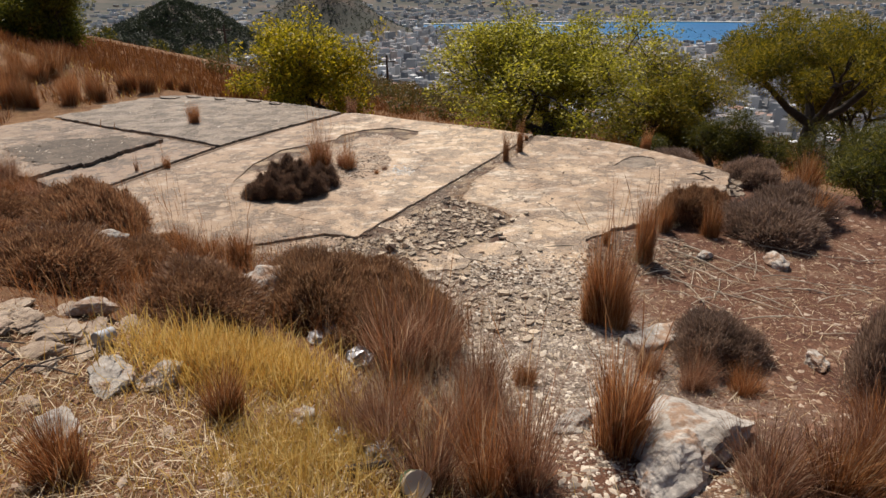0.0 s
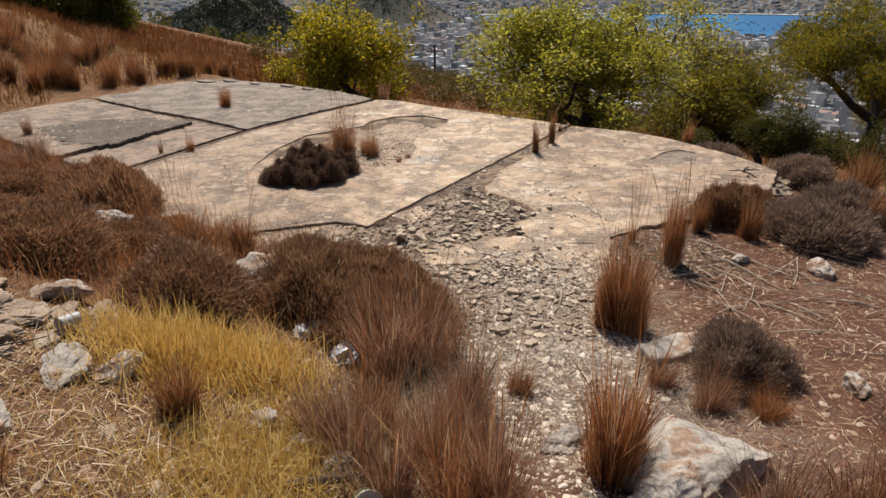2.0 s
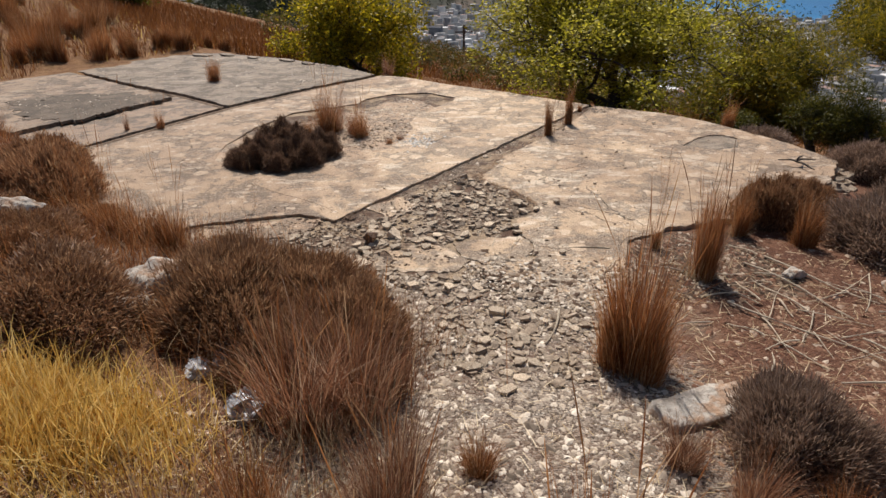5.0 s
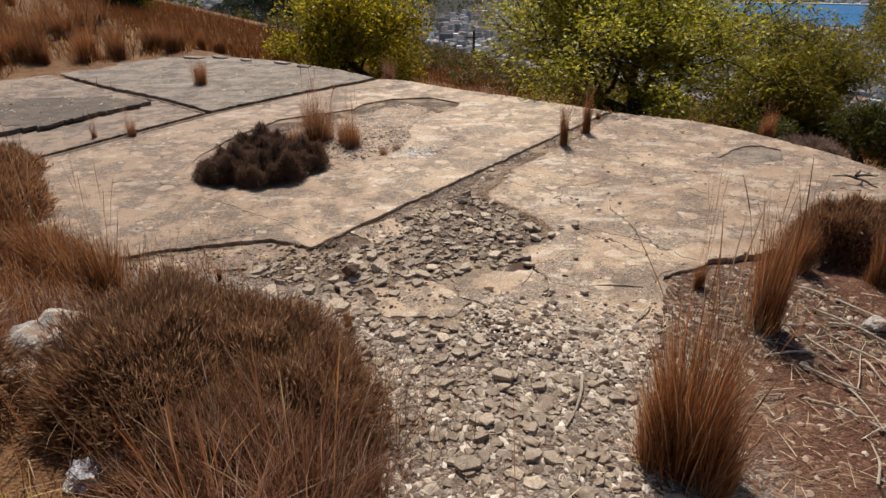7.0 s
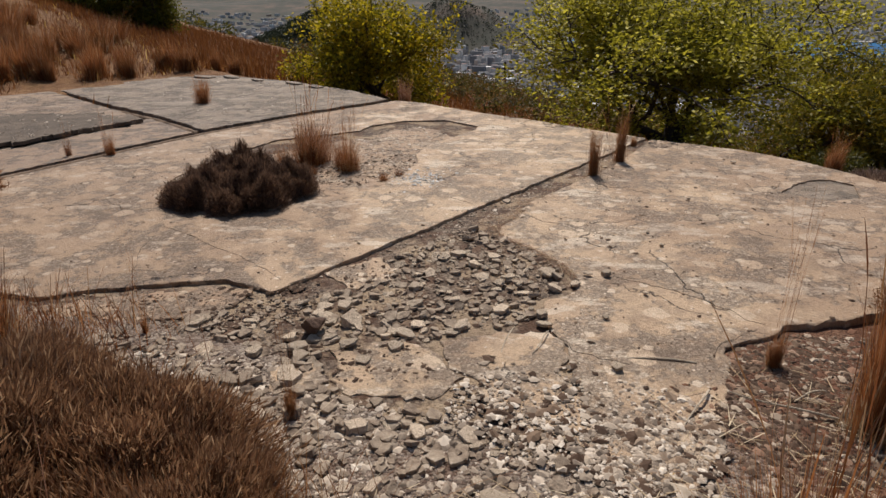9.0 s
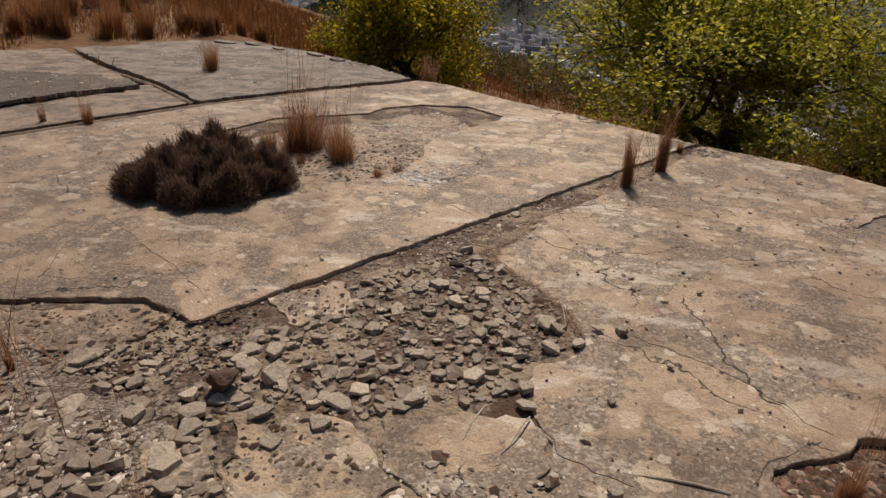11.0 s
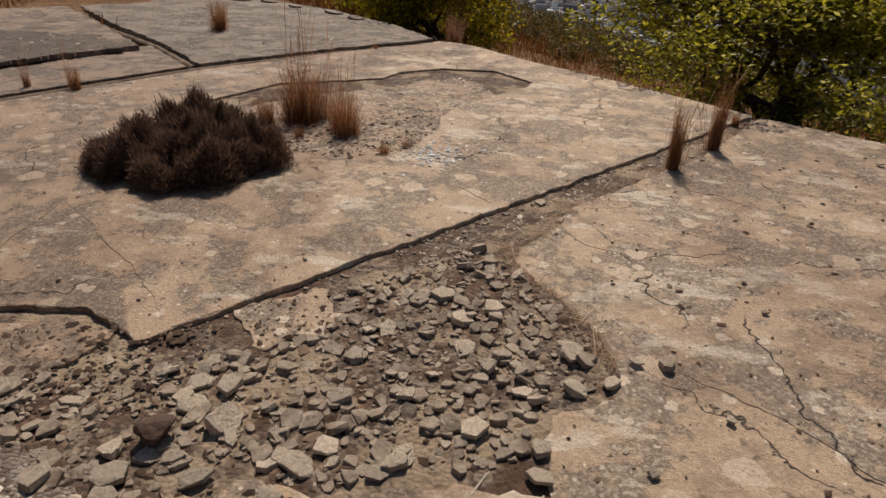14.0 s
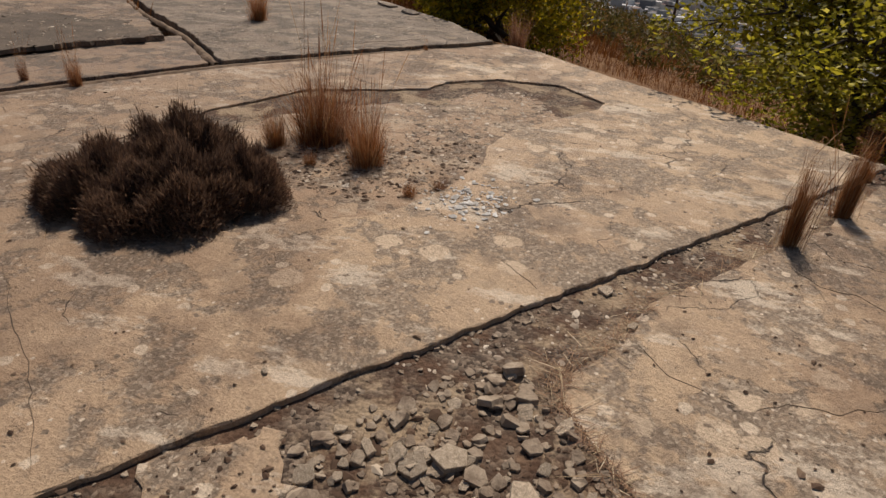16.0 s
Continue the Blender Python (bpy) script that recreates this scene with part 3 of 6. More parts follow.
tagged(new("pavement", floor_patch("lower_slab", BASE, base_z, 0.035, SCREED)), "broken lower concrete layer strewn with dirt and rubble", "slab", kind="structure")
tagged(new("pavement", slab_mesh("lower_slab", [(3.7, 1.7), (4.7, 1.7), (4.75, 2.5), (3.8, 2.5)], [], -0.02, -0.28, CONCRETE_GREY, 0.01, 5)), "grey lower concrete layer in a broken patch", "slab", kind="structure")
PATCHES = ([(0.27, 0.29), (0.36, 0.4), (0.47, 0.44), (0.62, 0.54), (0.65, 0.44), (0.73, 0.39), (0.66, 0.31), (0.71, 0.22), (0.58, 0.2), (0.5, 0.09), (0.4, 0.18)], [(0.5, -0.6), (0.75, -0.52), (1.0, -0.56), (1.18, -0.78), (1.0, -0.98), (0.6, -0.9)],
           [(-1.35, -0.22), (-0.9, -0.1), (-0.4, 0.06), (-0.12, 0.0), (-0.28, -0.3), (-1.0, -0.42)], [(1.25, -0.85), (1.6, -0.6), (1.72, -0.95), (1.66, -1.25), (1.35, -1.1)],
           [(1.05, -0.5), (1.35, -0.38), (1.62, -0.42), (1.68, -0.68), (1.3, -0.82), (1.1, -0.72)], [(0.1, -0.78), (0.45, -0.7), (0.55, -0.85), (0.3, -1.0)])
HOLLOW = concrete_material("hollow_floor", (0.42, 0.28, 0.175), (0.25, 0.175, 0.118), (0.54, 0.42, 0.3), (0.46, 0.31, 0.19), (0.12, 0.08, 0.052), 12.0)
tagged(new("pavement", floor_patch("hollow_floor", [(-0.3 + (x + 0.3) * 1.06, 3.1 + (y - 3.1) * 1.04) for x, y in PIT], hollow_z, 0.04, HOLLOW)), "gravelly worn floor of the broken hollow", "slab", kind="structure")
for i, loop in enumerate(PATCHES):
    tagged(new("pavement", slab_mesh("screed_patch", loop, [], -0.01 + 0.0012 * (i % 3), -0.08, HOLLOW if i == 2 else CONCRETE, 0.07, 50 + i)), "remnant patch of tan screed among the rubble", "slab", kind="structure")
TAR = rough_material("dark_gravel_skin", [(0.3, (0.08, 0.06, 0.043)), (0.55, (0.15, 0.113, 0.082)), (0.75, (0.24, 0.18, 0.13))], 6, 55, in_place=True)
tagged(new("pavement", slab_mesh("gravel_skin", S3_DARK, [], 0.079, 0.04, TAR, 0.2, 71)), "dark gravelly skin left on a dusty slab", "slab", kind="structure")
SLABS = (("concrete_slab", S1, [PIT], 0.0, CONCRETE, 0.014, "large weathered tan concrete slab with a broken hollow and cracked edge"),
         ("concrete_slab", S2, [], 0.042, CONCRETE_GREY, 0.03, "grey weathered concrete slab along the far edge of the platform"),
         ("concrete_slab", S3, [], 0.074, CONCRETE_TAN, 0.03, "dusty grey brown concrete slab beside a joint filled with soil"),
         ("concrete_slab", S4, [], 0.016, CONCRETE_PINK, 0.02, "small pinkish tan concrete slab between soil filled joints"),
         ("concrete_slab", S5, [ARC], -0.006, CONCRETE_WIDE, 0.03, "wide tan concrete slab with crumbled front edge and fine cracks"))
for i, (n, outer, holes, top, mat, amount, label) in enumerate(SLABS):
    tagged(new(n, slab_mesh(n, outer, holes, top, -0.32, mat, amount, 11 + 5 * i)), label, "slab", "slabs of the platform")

# ---------------------------------------------------------------- plants
def blades(n, spread, height, width, lean, seed, curve=0.25, base_lean=0.1, z_spread=0.0, drop=0.25):
    """Verts and faces of n tapered, bent blades round the origin."""
    g = np.random.default_rng(seed)
    a, rr = g.uniform(0, 2 * math.pi, n), np.sqrt(g.uniform(0, 1, n)) * spread
    bx, by = rr * np.cos(a), rr * np.sin(a)
    h = height * (0.28 + 0.72 * g.uniform(0, 1, n) ** 2.0) * (1 - drop * (rr / max(spread, 1e-6)) ** 1.5)
    la = a + g.normal(0, 0.9, n)
    le = np.minimum(np.abs(g.normal(0, lean, n)), 1.3) + base_lean * rr / max(spread, 1e-6)
    dx, dy = np.cos(la) * le, np.sin(la) * le
    wa = g.uniform(0, math.pi, n)
    wx, wy = np.cos(wa) * width / 2, np.sin(wa) * width / 2
    bz = g.uniform(-z_spread, z_spread, n) - 0.02
    cols = []
    for f, w in ((0, 1.0), (0.45, 0.85), (0.8, 0.5), (1.0, 0.0)):
        k = f + curve * f * f * le * 2
        x, y, z = bx + dx * h * k, by + dy * h * k, bz + h * f * (1 - 0.35 * le * f)
        if w:
            cols += [np.stack((x - wx * w, y - wy * w, z), -1), np.stack((x + wx * w, y + wy * w, z), -1)]
        else:
            cols.append(np.stack((x, y, z), -1))
    v = np.stack(cols, 1).reshape(-1, 3)
    o = (np.arange(n) * 7)[:, None]
    q = np.concatenate((o + np.array([[0, 1, 3, 2]]), o + np.array([[2, 3, 5, 4]])))
    t = o + np.array([[4, 5, 6]])
    return v, q.tolist() + t.tolist()


def join(pieces):
    vs, fs, k = [], [], 0
    for v, f in pieces:
        vs.append(v)
        fs += [[i + k for i in face] for face in f]
        k += len(v)
    return np.concatenate(vs), fs


def tuft_blades(n, base, height, width, fan, seed, knots=9, bend=0.22):
    """A tussock: several sheaves of fine blades that fan out, of uneven height, with tips that bend over."""
    g = np.random.default_rng(seed)
    ka, kr = g.uniform(0, 2 * math.pi, knots), np.sqrt(g.uniform(0, 1, knots)) * base * 0.75
    kx, ky, kh = kr * np.cos(ka), kr * np.sin(ka), g.uniform(0.55, 1.08, knots)
    kla, kle = ka + g.normal(0, 0.6, knots), np.abs(g.normal(0, 0.06, knots))
    k = g.integers(0, knots, n)
    bx, by = kx[k] + g.normal(0, base * 0.3, n), ky[k] + g.normal(0, base * 0.3, n)
    a, rr = np.arctan2(by, bx), np.hypot(bx, by) / base
    h = height * kh[k] * (0.3 + 0.7 * g.uniform(0, 1, n) ** 1.3) * (1 - 0.22 * np.clip(rr, 0, 1.5) ** 2)
    le, la = fan * rr + np.abs(g.normal(0, 0.07, n)), a + g.normal(0, 0.5, n)
    lx = np.cos(la) * le + np.cos(kla[k]) * kle[k]
    ly = np.sin(la) * le + np.sin(kla[k]) * kle[k]
    ba, be = la + g.normal(0, 0.9, n), np.abs(g.normal(0, bend, n))
    ex, ey = np.cos(ba) * be, np.sin(ba) * be
    wa = g.uniform(0, math.pi, n)
    wx, wy = np.cos(wa) * width / 2, np.sin(wa) * width / 2
    tip = np.hypot(lx + ex, ly + ey)
    cols = []
    for f, w in ((0, 1.0), (0.4, 0.9), (0.75, 0.6), (1.0, 0.0)):
        x, y = bx + h * (lx * f + ex * f ** 2.4), by + h * (ly * f + ey * f ** 2.4)
        z = h * f * (1 - 0.3 * np.minimum(tip, 1.2) * f) - 0.02
        if w:
            cols += [np.stack((x - wx * w, y - wy * w, z), -1), np.stack((x + wx * w, y + wy * w, z), -1)]
        else:
            cols.append(np.stack((x, y, z), -1))
    v = np.stack(cols, 1).reshape(-1, 3)
    o = (np.arange(n) * 7)[:, None]
    q = np.concatenate((o + np.array([[0, 1, 3, 2]]), o + np.array([[2, 3, 5, 4]])))
    return v, q.tolist() + (o + np.array([[4, 5, 6]])).tolist()


def stalk_set(n, spread, height, seed):
    """Thin upright flowering stalks, each with a narrow feathery head."""
    g = np.random.default_rng(seed)
    pieces = []
    for _ in range(n):
        a, r = g.uniform(0, 6.28), spread * math.sqrt(g.uniform(0, 1))
        h, la, le, be = height * g.uniform(0.5, 1.0), g.uniform(0, 6.28), abs(g.normal(0.05, 0.1)), g.normal(0, 0.14)
        dx, dy, wa = math.cos(la), math.sin(la), g.uniform(0, 3.14)
        v = []
        for f, w in ((0, 0.0016), (0.4, 0.0014), (0.72, 0.001), (0.8, 0.0026), (0.9, 0.002), (1.0, 0.0005)):
            q = h * (le * f + be * f ** 2)
            x, y = r * math.cos(a) + dx * q, r * math.sin(a) + dy * q
            v += [(x - math.cos(wa) * w, y - math.sin(wa) * w, h * f), (x + math.cos(wa) * w, y + math.sin(wa) * w, h * f)]
        pieces.append((np.array(v), [[2 * i, 2 * i + 1, 2 * i + 3, 2 * i + 2] for i in range(5)]))
    return join(pieces)


TUFT_MESH, WISP_MESH, SKIRT_MESH, STALK_MESH = [], [], [], []
for k in range(5):
    TUFT_MESH.append(mesh_of("blade_clump", *tuft_blades(1100, 0.1, 0.9, 0.0034, 0.05, 20 + k, 9, 0.12), GRASS_RED))
    WISP_MESH.append(mesh_of("blade_clump", *tuft_blades(900, 0.13, 0.9, 0.0032, 0.12, 40 + k, 14, 0.2), GRASS_RED if k in (0, 3) else GRASS_MAUVE))
    SKIRT_MESH.append(mesh_of("dead_skirt", *blades(170, 0.13, 0.34, 0.004, 0.5, 60 + k), GRASS_STRAW if k % 2 else GRASS_RED))
    STALK_MESH.append(mesh_of("seed_stalk", *stalk_set(17, 0.11, 1.2, 120 + k), GRASS_RED))


def grass_tuft(x, y, size, wide=1.0, stalks=0.0, z=None, label="reddish brown tuft of dry grass on bare ground", group="dry grass tufts", clump=None):
    ob = tagged(new("grass_tuft"), label, "grass", group)
    s = size / 0.62
    ob.matrix_basis = Matrix.Translation((x, y, gz_at(x, y) if z is None else z)) @ Matrix.Rotation(rng.uniform(0, 6.28), 4, "Z")
    k = int(rng.integers(5))
    wide_m = Matrix.Diagonal((s * wide, s * wide, s, 1))
    part("blade_clump", (clump or TUFT_MESH)[k], ob, "", wide_m)
    part("dead_skirt", SKIRT_MESH[int(rng.integers(5))], ob, "shorter bent dead leaves", wide_m)
    if stalks:
        part("seed_stalk", STALK_MESH[int(rng.integers(5))], ob, "thin tall seed stalks", Matrix.Diagonal((s, s, stalks, 1)))
    return ob


# along the path: x, y, height, width, stalk height
TUFTS = ((1.98, -2.22, 0.68, 0.95, 1.0), (2.06, -2.14, 0.6, 0.8, 0.92), (1.9, -2.18, 0.52, 0.8, 0), (2.04, -2.34, 0.5, 0.8, 0), (2.83, -1.12, 0.7, 0.62, 0.95), (2.87, -1.04, 0.62, 0.5, 0),
         (1.33, -3.95, 0.64, 1.0, 0.8), (1.43, -3.85, 0.52, 0.9, 0), (-1.14, -4.26, 0.3, 1.7, 0), (-0.68, -3.6, 0.34, 1.4, 0), (-1.88, -0.2, 0.4, 1.6, 0.95), (-1.65, -0.46, 0.42, 1.3, 0.8),
         (-1.06, -0.82, 0.42, 1.3, 0.75), (-2.3, 0.1, 0.4, 2.0, 0.8), (-1.4, -0.6, 0.35, 1.5, 0.6), (-2.7, -0.3, 0.4, 1.8, 0.7), (-0.5, -0.5, 0.1, 0.7, 0.65), (0.45, -1.1, 0.17, 0.8, 0.6),
         (3.86, -0.6, 0.45, 1.0, 0), (3.45, -0.35, 0.4, 1.0, 0.6), (2.66, -0.62, 0.2, 0.8, 0.8), (5.6, 0.4, 0.5, 1.2, 0), (5.2, -0.5, 0.5, 1.2, 0), (6.2, 0.9, 0.6, 1.3, 0))
for x, y, h, w, st in TUFTS:
    grass_tuft(x, y, h, w, st)
# loose, faded tussocks between the bank and the gravel, and in front of the boulder
WISPS = ((0.24, -2.68, 0.62, 1.3, 0.7), (0.5, -2.55, 0.6, 1.3, 0.75), (0.38, -2.4, 0.56, 1.2, 0), (0.66, -2.36, 0.4, 1.1, 0), (0.73, -3.28, 0.5, 1.1, 0.65), (0.31, -4.08, 0.46, 1.2, 0.6), (0.58, -4.15, 0.5, 1.1, 0.65),
         (0.77, -4.15, 0.56, 0.9, 0.75), (0.12, -3.8, 0.44, 1.2, 0), (0.22, -3.42, 0.46, 1.2, 0.6), (0.5, -3.72, 0.46, 1.2, 0.6), (0.7, -3.5, 0.42, 1.1, 0), (-0.05, -3.62, 0.32, 1.3, 0.5), (1.08, -3.05, 0.24, 1.2, 0.3),
         (1.82, -4.45, 0.36, 1.7, 0.4), (2.12, -4.5, 0.42, 1.6, 0), (2.45, -4.35, 0.38, 1.5, 0.5), (2.7, -4.1, 0.36, 1.4, 0), (1.98, -3.02, 0.22, 1.5, 0), (2.15, -3.28, 0.26, 1.5, 0.35), (2.42, -3.42, 0.26, 1.4, 0), (2.3, -3.05, 0.24, 1.2, 0))
for x, y, h, w, st in WISPS:
    grass_tuft(x, y, h, w, st, None, "loose faded tussock of reddish dry grass", "dry grass tufts", WISP_MESH)
# on and between the slabs
for x, y, h, w, st, z in ((2.34, 2.54, 0.5, 0.45, 0.6, -0.03), (2.68, 3.04, 0.54, 0.45, 0.6, -0.03), (-0.5, 2.85, 0.58, 1.1, 0.85, -0.03), (-0.42, 2.95, 0.5, 1.0, 0.7, -0.03), (-0.04, 2.6, 0.44, 0.85, 0.65, -0.03), (-0.12, 2.75, 0.32, 1.0, 0.5, -0.03), (-0.7, 2.66, 0.3, 0.9, 0.3, -0.03),
                          (-0.35, 2.46, 0.14, 0.9, 0, -0.03), (-2.98, 6.05, 0.46, 1.0, 0, 0.04), (-2.75, 3.1, 0.3, 0.6, 0.5, -0.03), (0.05, 6.75, 0.45, 0.8, 0.4, -0.1), (-0.75, 5.75, 0.1, 0.8, 0.2, -0.03),
                          (-5.6, 4.1, 0.32, 0.8, 0, 0.065), (-4.85, 2.95, 0.42, 1.0, 0.5, -0.02), (0.35, 2.3, 0.12, 1.2, 0, -0.03), (0.48, 2.45, 0.1, 1.2, 0, -0.03), (-3.15, 3.0, 0.2, 0.5, 0.35, 0.0), (4.85, 3.05, 0.4, 0.9, 0.5, -0.15), (3.0, 3.75, 0.12, 1.2, 0, -0.03)):
    grass_tuft(x, y, h, w, st, z, "dry reddish grass tuft rooted in a crack of the concrete", "tufts on the slabs", TUFT_MESH if x > 2 else WISP_MESH)
# rank growth against the near side of the dusty slab
for x, y, h, w in ((-4.55, 2.55, 0.42, 1.6), (-4.85, 2.75, 0.46, 1.6), (-5.2, 3.02, 0.42, 1.7), (-5.6, 3.35, 0.46, 1.6), (-6.0, 3.7, 0.42, 1.7), (-6.45, 4.05, 0.46, 1.7), (-4.3, 2.4, 0.34, 1.6), (-6.9, 4.5, 0.5, 1.7), (-7.35, 5.0, 0.5, 1.7), (-5.0, 2.5, 0.4, 1.8), (-3.75, 1.95, 0.36, 1.6), (-3.5, 2.05, 0.3, 1.4)):
    grass_tuft(x, y, h, w, 0, None, "russet tuft of dry grass against the slab edge", "dry grass tufts", WISP_MESH)
# left hillside beside the slabs
for k in range(70):
    u, w = rng.uniform(0, 1), rng.uniform(0, 1)
    x, y = -6.9 - 7 * u - 0.3 * w, 5.5 + 6.5 * w + 0.25 * 7 * u
    if inside(S2, x + 0.2, y) or inside(S3, x + 0.2, y):
        continue
    grass_tuft(x, y, rng.uniform(0.4, 0.75), rng.uniform(1.0, 2.0), 0, None, "russet tuft of dry grass on the slope", "hillside tufts")
for k in range(16):
    u = k / 15
    x, y = -6.9 + 3.0 * u + rng.uniform(-0.3, 0.3), 7.7 + 2.6 * u + rng.uniform(-0.2, 0.6)
    grass_tuft(x, y, rng.uniform(0.35, 0.7), rng.uniform(0.9, 1.5), 0, None, "russet tuft of dry grass beside the slabs", "hillside tufts")


def scatter_blades(name, n, inside, height, width, lean, mat, label, seed, tall=1.0, on=ground_z):
    g = np.random.default_rng(seed)
    x, y = inside(g, n)
    n = len(x)
    v, f = blades(n, 0.0001, height, width, lean, seed + 1)
    v = v.reshape(n, 7, 3)
    v[:, :, 0] += x[:, None]
    v[:, :, 1] += y[:, None]
    v[:, :, 2] = v[:, :, 2] * tall + on(x, y)[:, None] + 0.015 * (tall < 1)
    return tagged(new(name, mesh_of(name, v.reshape(-1, 3), f, mat)), label, "grass", kind="stuff")



def box_area(x0, x1, y0, y1):
    return lambda g, n: (g.uniform(x0, x1, n) + g.normal(0, 0.3, n), np.minimum(g.uniform(y0, y1, n) + g.normal(0, 0.3, n), y1))


def clumps(cx, cy, sx, sy):
    return lambda g, n: (cx + g.normal(0, sx, n), cy + g.normal(0, sy, n))


def hill_area(g, n):
    s, d = g.uniform(-42, -7.2, n), 0.35 + 9 * g.uniform(0, 1, n) ** 1.3
    q = d * EDGE_N[0] + s * EDGE_S[0] + 5.22 * EDGE_N[0], d * EDGE_N[1] + s * EDGE_S[1] + 5.22 * EDGE_N[1]
    return q


def left_area(g, n):
    x, y = -4.4 - 18 * g.uniform(0, 1, n) ** 1.4, g.uniform(2, 20, n)
    d = x * EDGE_N[0] + y * EDGE_N[1] - 5.22
    keep = (np.sin(x * 1.3) * np.sin(y * 1.1 + x) > -0.5) & (d < 1.5)
    keep &= np.array([not any(inside(q, a + 0.15, b - 0.05) for q in (S1, S2, S3, S4)) for a, b in zip(x, y)])
    return x[keep], y[keep]


def edge_area(g, n):
    s, d = g.uniform(-8, 6, n), 2.6 + g.uniform(0, 1, n) ** 1.2 * 10
    return d * EDGE_N[0] + s * EDGE_S[0] + 5.22 * EDGE_N[0], d * EDGE_N[1] + s * EDGE_S[1] + 5.22 * EDGE_N[1]


def along_edge(g, n):
    line = np.array(SIDE_EDGE)
    k, u = g.integers(3, len(line) - 1, n), g.uniform(0, 1, n)
    q = line[k] + (line[k + 1] - line[k]) * u[:, None]
    off = np.abs(g.normal(0.02, 0.07, n))
    return q[:, 0] - 0.75 * off, q[:, 1] + 0.45 * off


scatter_blades("dry_litter", 1700, along_edge, 0.075, 0.0032, 1.4, SHRUB_BROWN, "matted reddish litter along the joint", 320, 0.2, base_z)
scatter_blades("dry_litter", 260, along_edge, 0.12, 0.004, 1.2, GRASS_STRAW, "pale straws caught along the joint", 321, 0.2, base_z)
scatter_blades("golden_grass", 7500, clumps(-0.72, -3.05, 0.28, 0.17), 0.36, 0.006, 0.35, GRASS_GOLD, "dense patch of golden dry grass", 301)
scatter_blades("golden_grass", 5200, clumps(-0.2, -3.95, 0.24, 0.28), 0.28, 0.005, 0.45, GRASS_GOLD, "golden dry grass beside the rubbish", 302)
scatter_blades("straw_grass", 2200, box_area(-2.2, 0.1, -4.8, -3.2), 0.16, 0.005, 0.8, GRASS_STRAW, "thin bleached straw grass on the bank", 303)
scatter_blades("straw_grass", 4200, box_area(-2.4, 0.2, -4.9, -3.5), 0.17, 0.0045, 0.6, GRASS_GOLD, "golden grass stems on the bank", 304)
scatter_blades("straw_litter", 2200, box_area(2.0, 4.8, -3.8, -0.9), 0.13, 0.005, 1.6, GRASS_STRAW, "flattened straw litter on red soil", 305, 0.12)
scatter_blades("straw_litter", 2600, box_area(-0.4, 2.4, -4.6, -1.5), 0.08, 0.005, 1.6, GRASS_STRAW, "straw litter in the gravel", 306, 0.12)
scatter_blades("straw_litter", 1100, box_area(1.8, 6.2, -4.6, -0.7), 0.07, 0.007, 1.6, GRASS_STRAW, "pale chips of straw and leaf on red soil", 315, 0.15)
scatter_blades("hillside_grass", 46000, hill_area, 0.5, 0.016, 0.22, GRASS_HILL, "rust coloured dry grass covering the hillside", 307)
scatter_blades("hillside_grass", 34000, left_area, 0.42, 0.014, 0.3, GRASS_HILL, "rust coloured dry grass on the slope", 308)
scatter_blades("hillside_grass", 15000, edge_area, 0.34, 0.008, 0.25, GRASS_HILL, "rust coloured grass below the slabs", 309)
scatter_blades("straw_litter", 7500, box_area(-2.4, 0.5, -4.9, -2.8), 0.12, 0.006, 1.6, GRASS_STRAW, "bleached straw litter on the bank", 311, 0.2)
scatter_blades("dry_undergrowth", 5600, clumps(0.16, -2.05, 0.3, 0.22), 0.62, 0.003, 0.35, GRASS_RED, "reddish grass growing through brown shrubs", 312)
scatter_blades("dry_undergrowth", 450, clumps(0.05, -2.1, 0.3, 0.22), 0.6, 0.003, 0.5, GRASS_STRAW, "pale stems growing through brown shrubs", 313)
scatter_blades("dry_undergrowth", 1000, clumps(0.45, -3.4, 0.26, 0.4), 0.55, 0.003, 0.3, GRASS_STRAW, "pale thin stems among red grass tufts", 316)
scatter_blades("golden_grass", 3000, left_area, 0.3, 0.02, 0.4, GRASS_GOLD, "golden dry grass on the slope", 314)
scatter_blades("dry_undergrowth", 10500, box_area(-3.8, -0.7, -2.4, -0.4), 0.46, 0.004, 0.4, GRASS_RED, "tangled reddish dry undergrowth on the bank", 310)


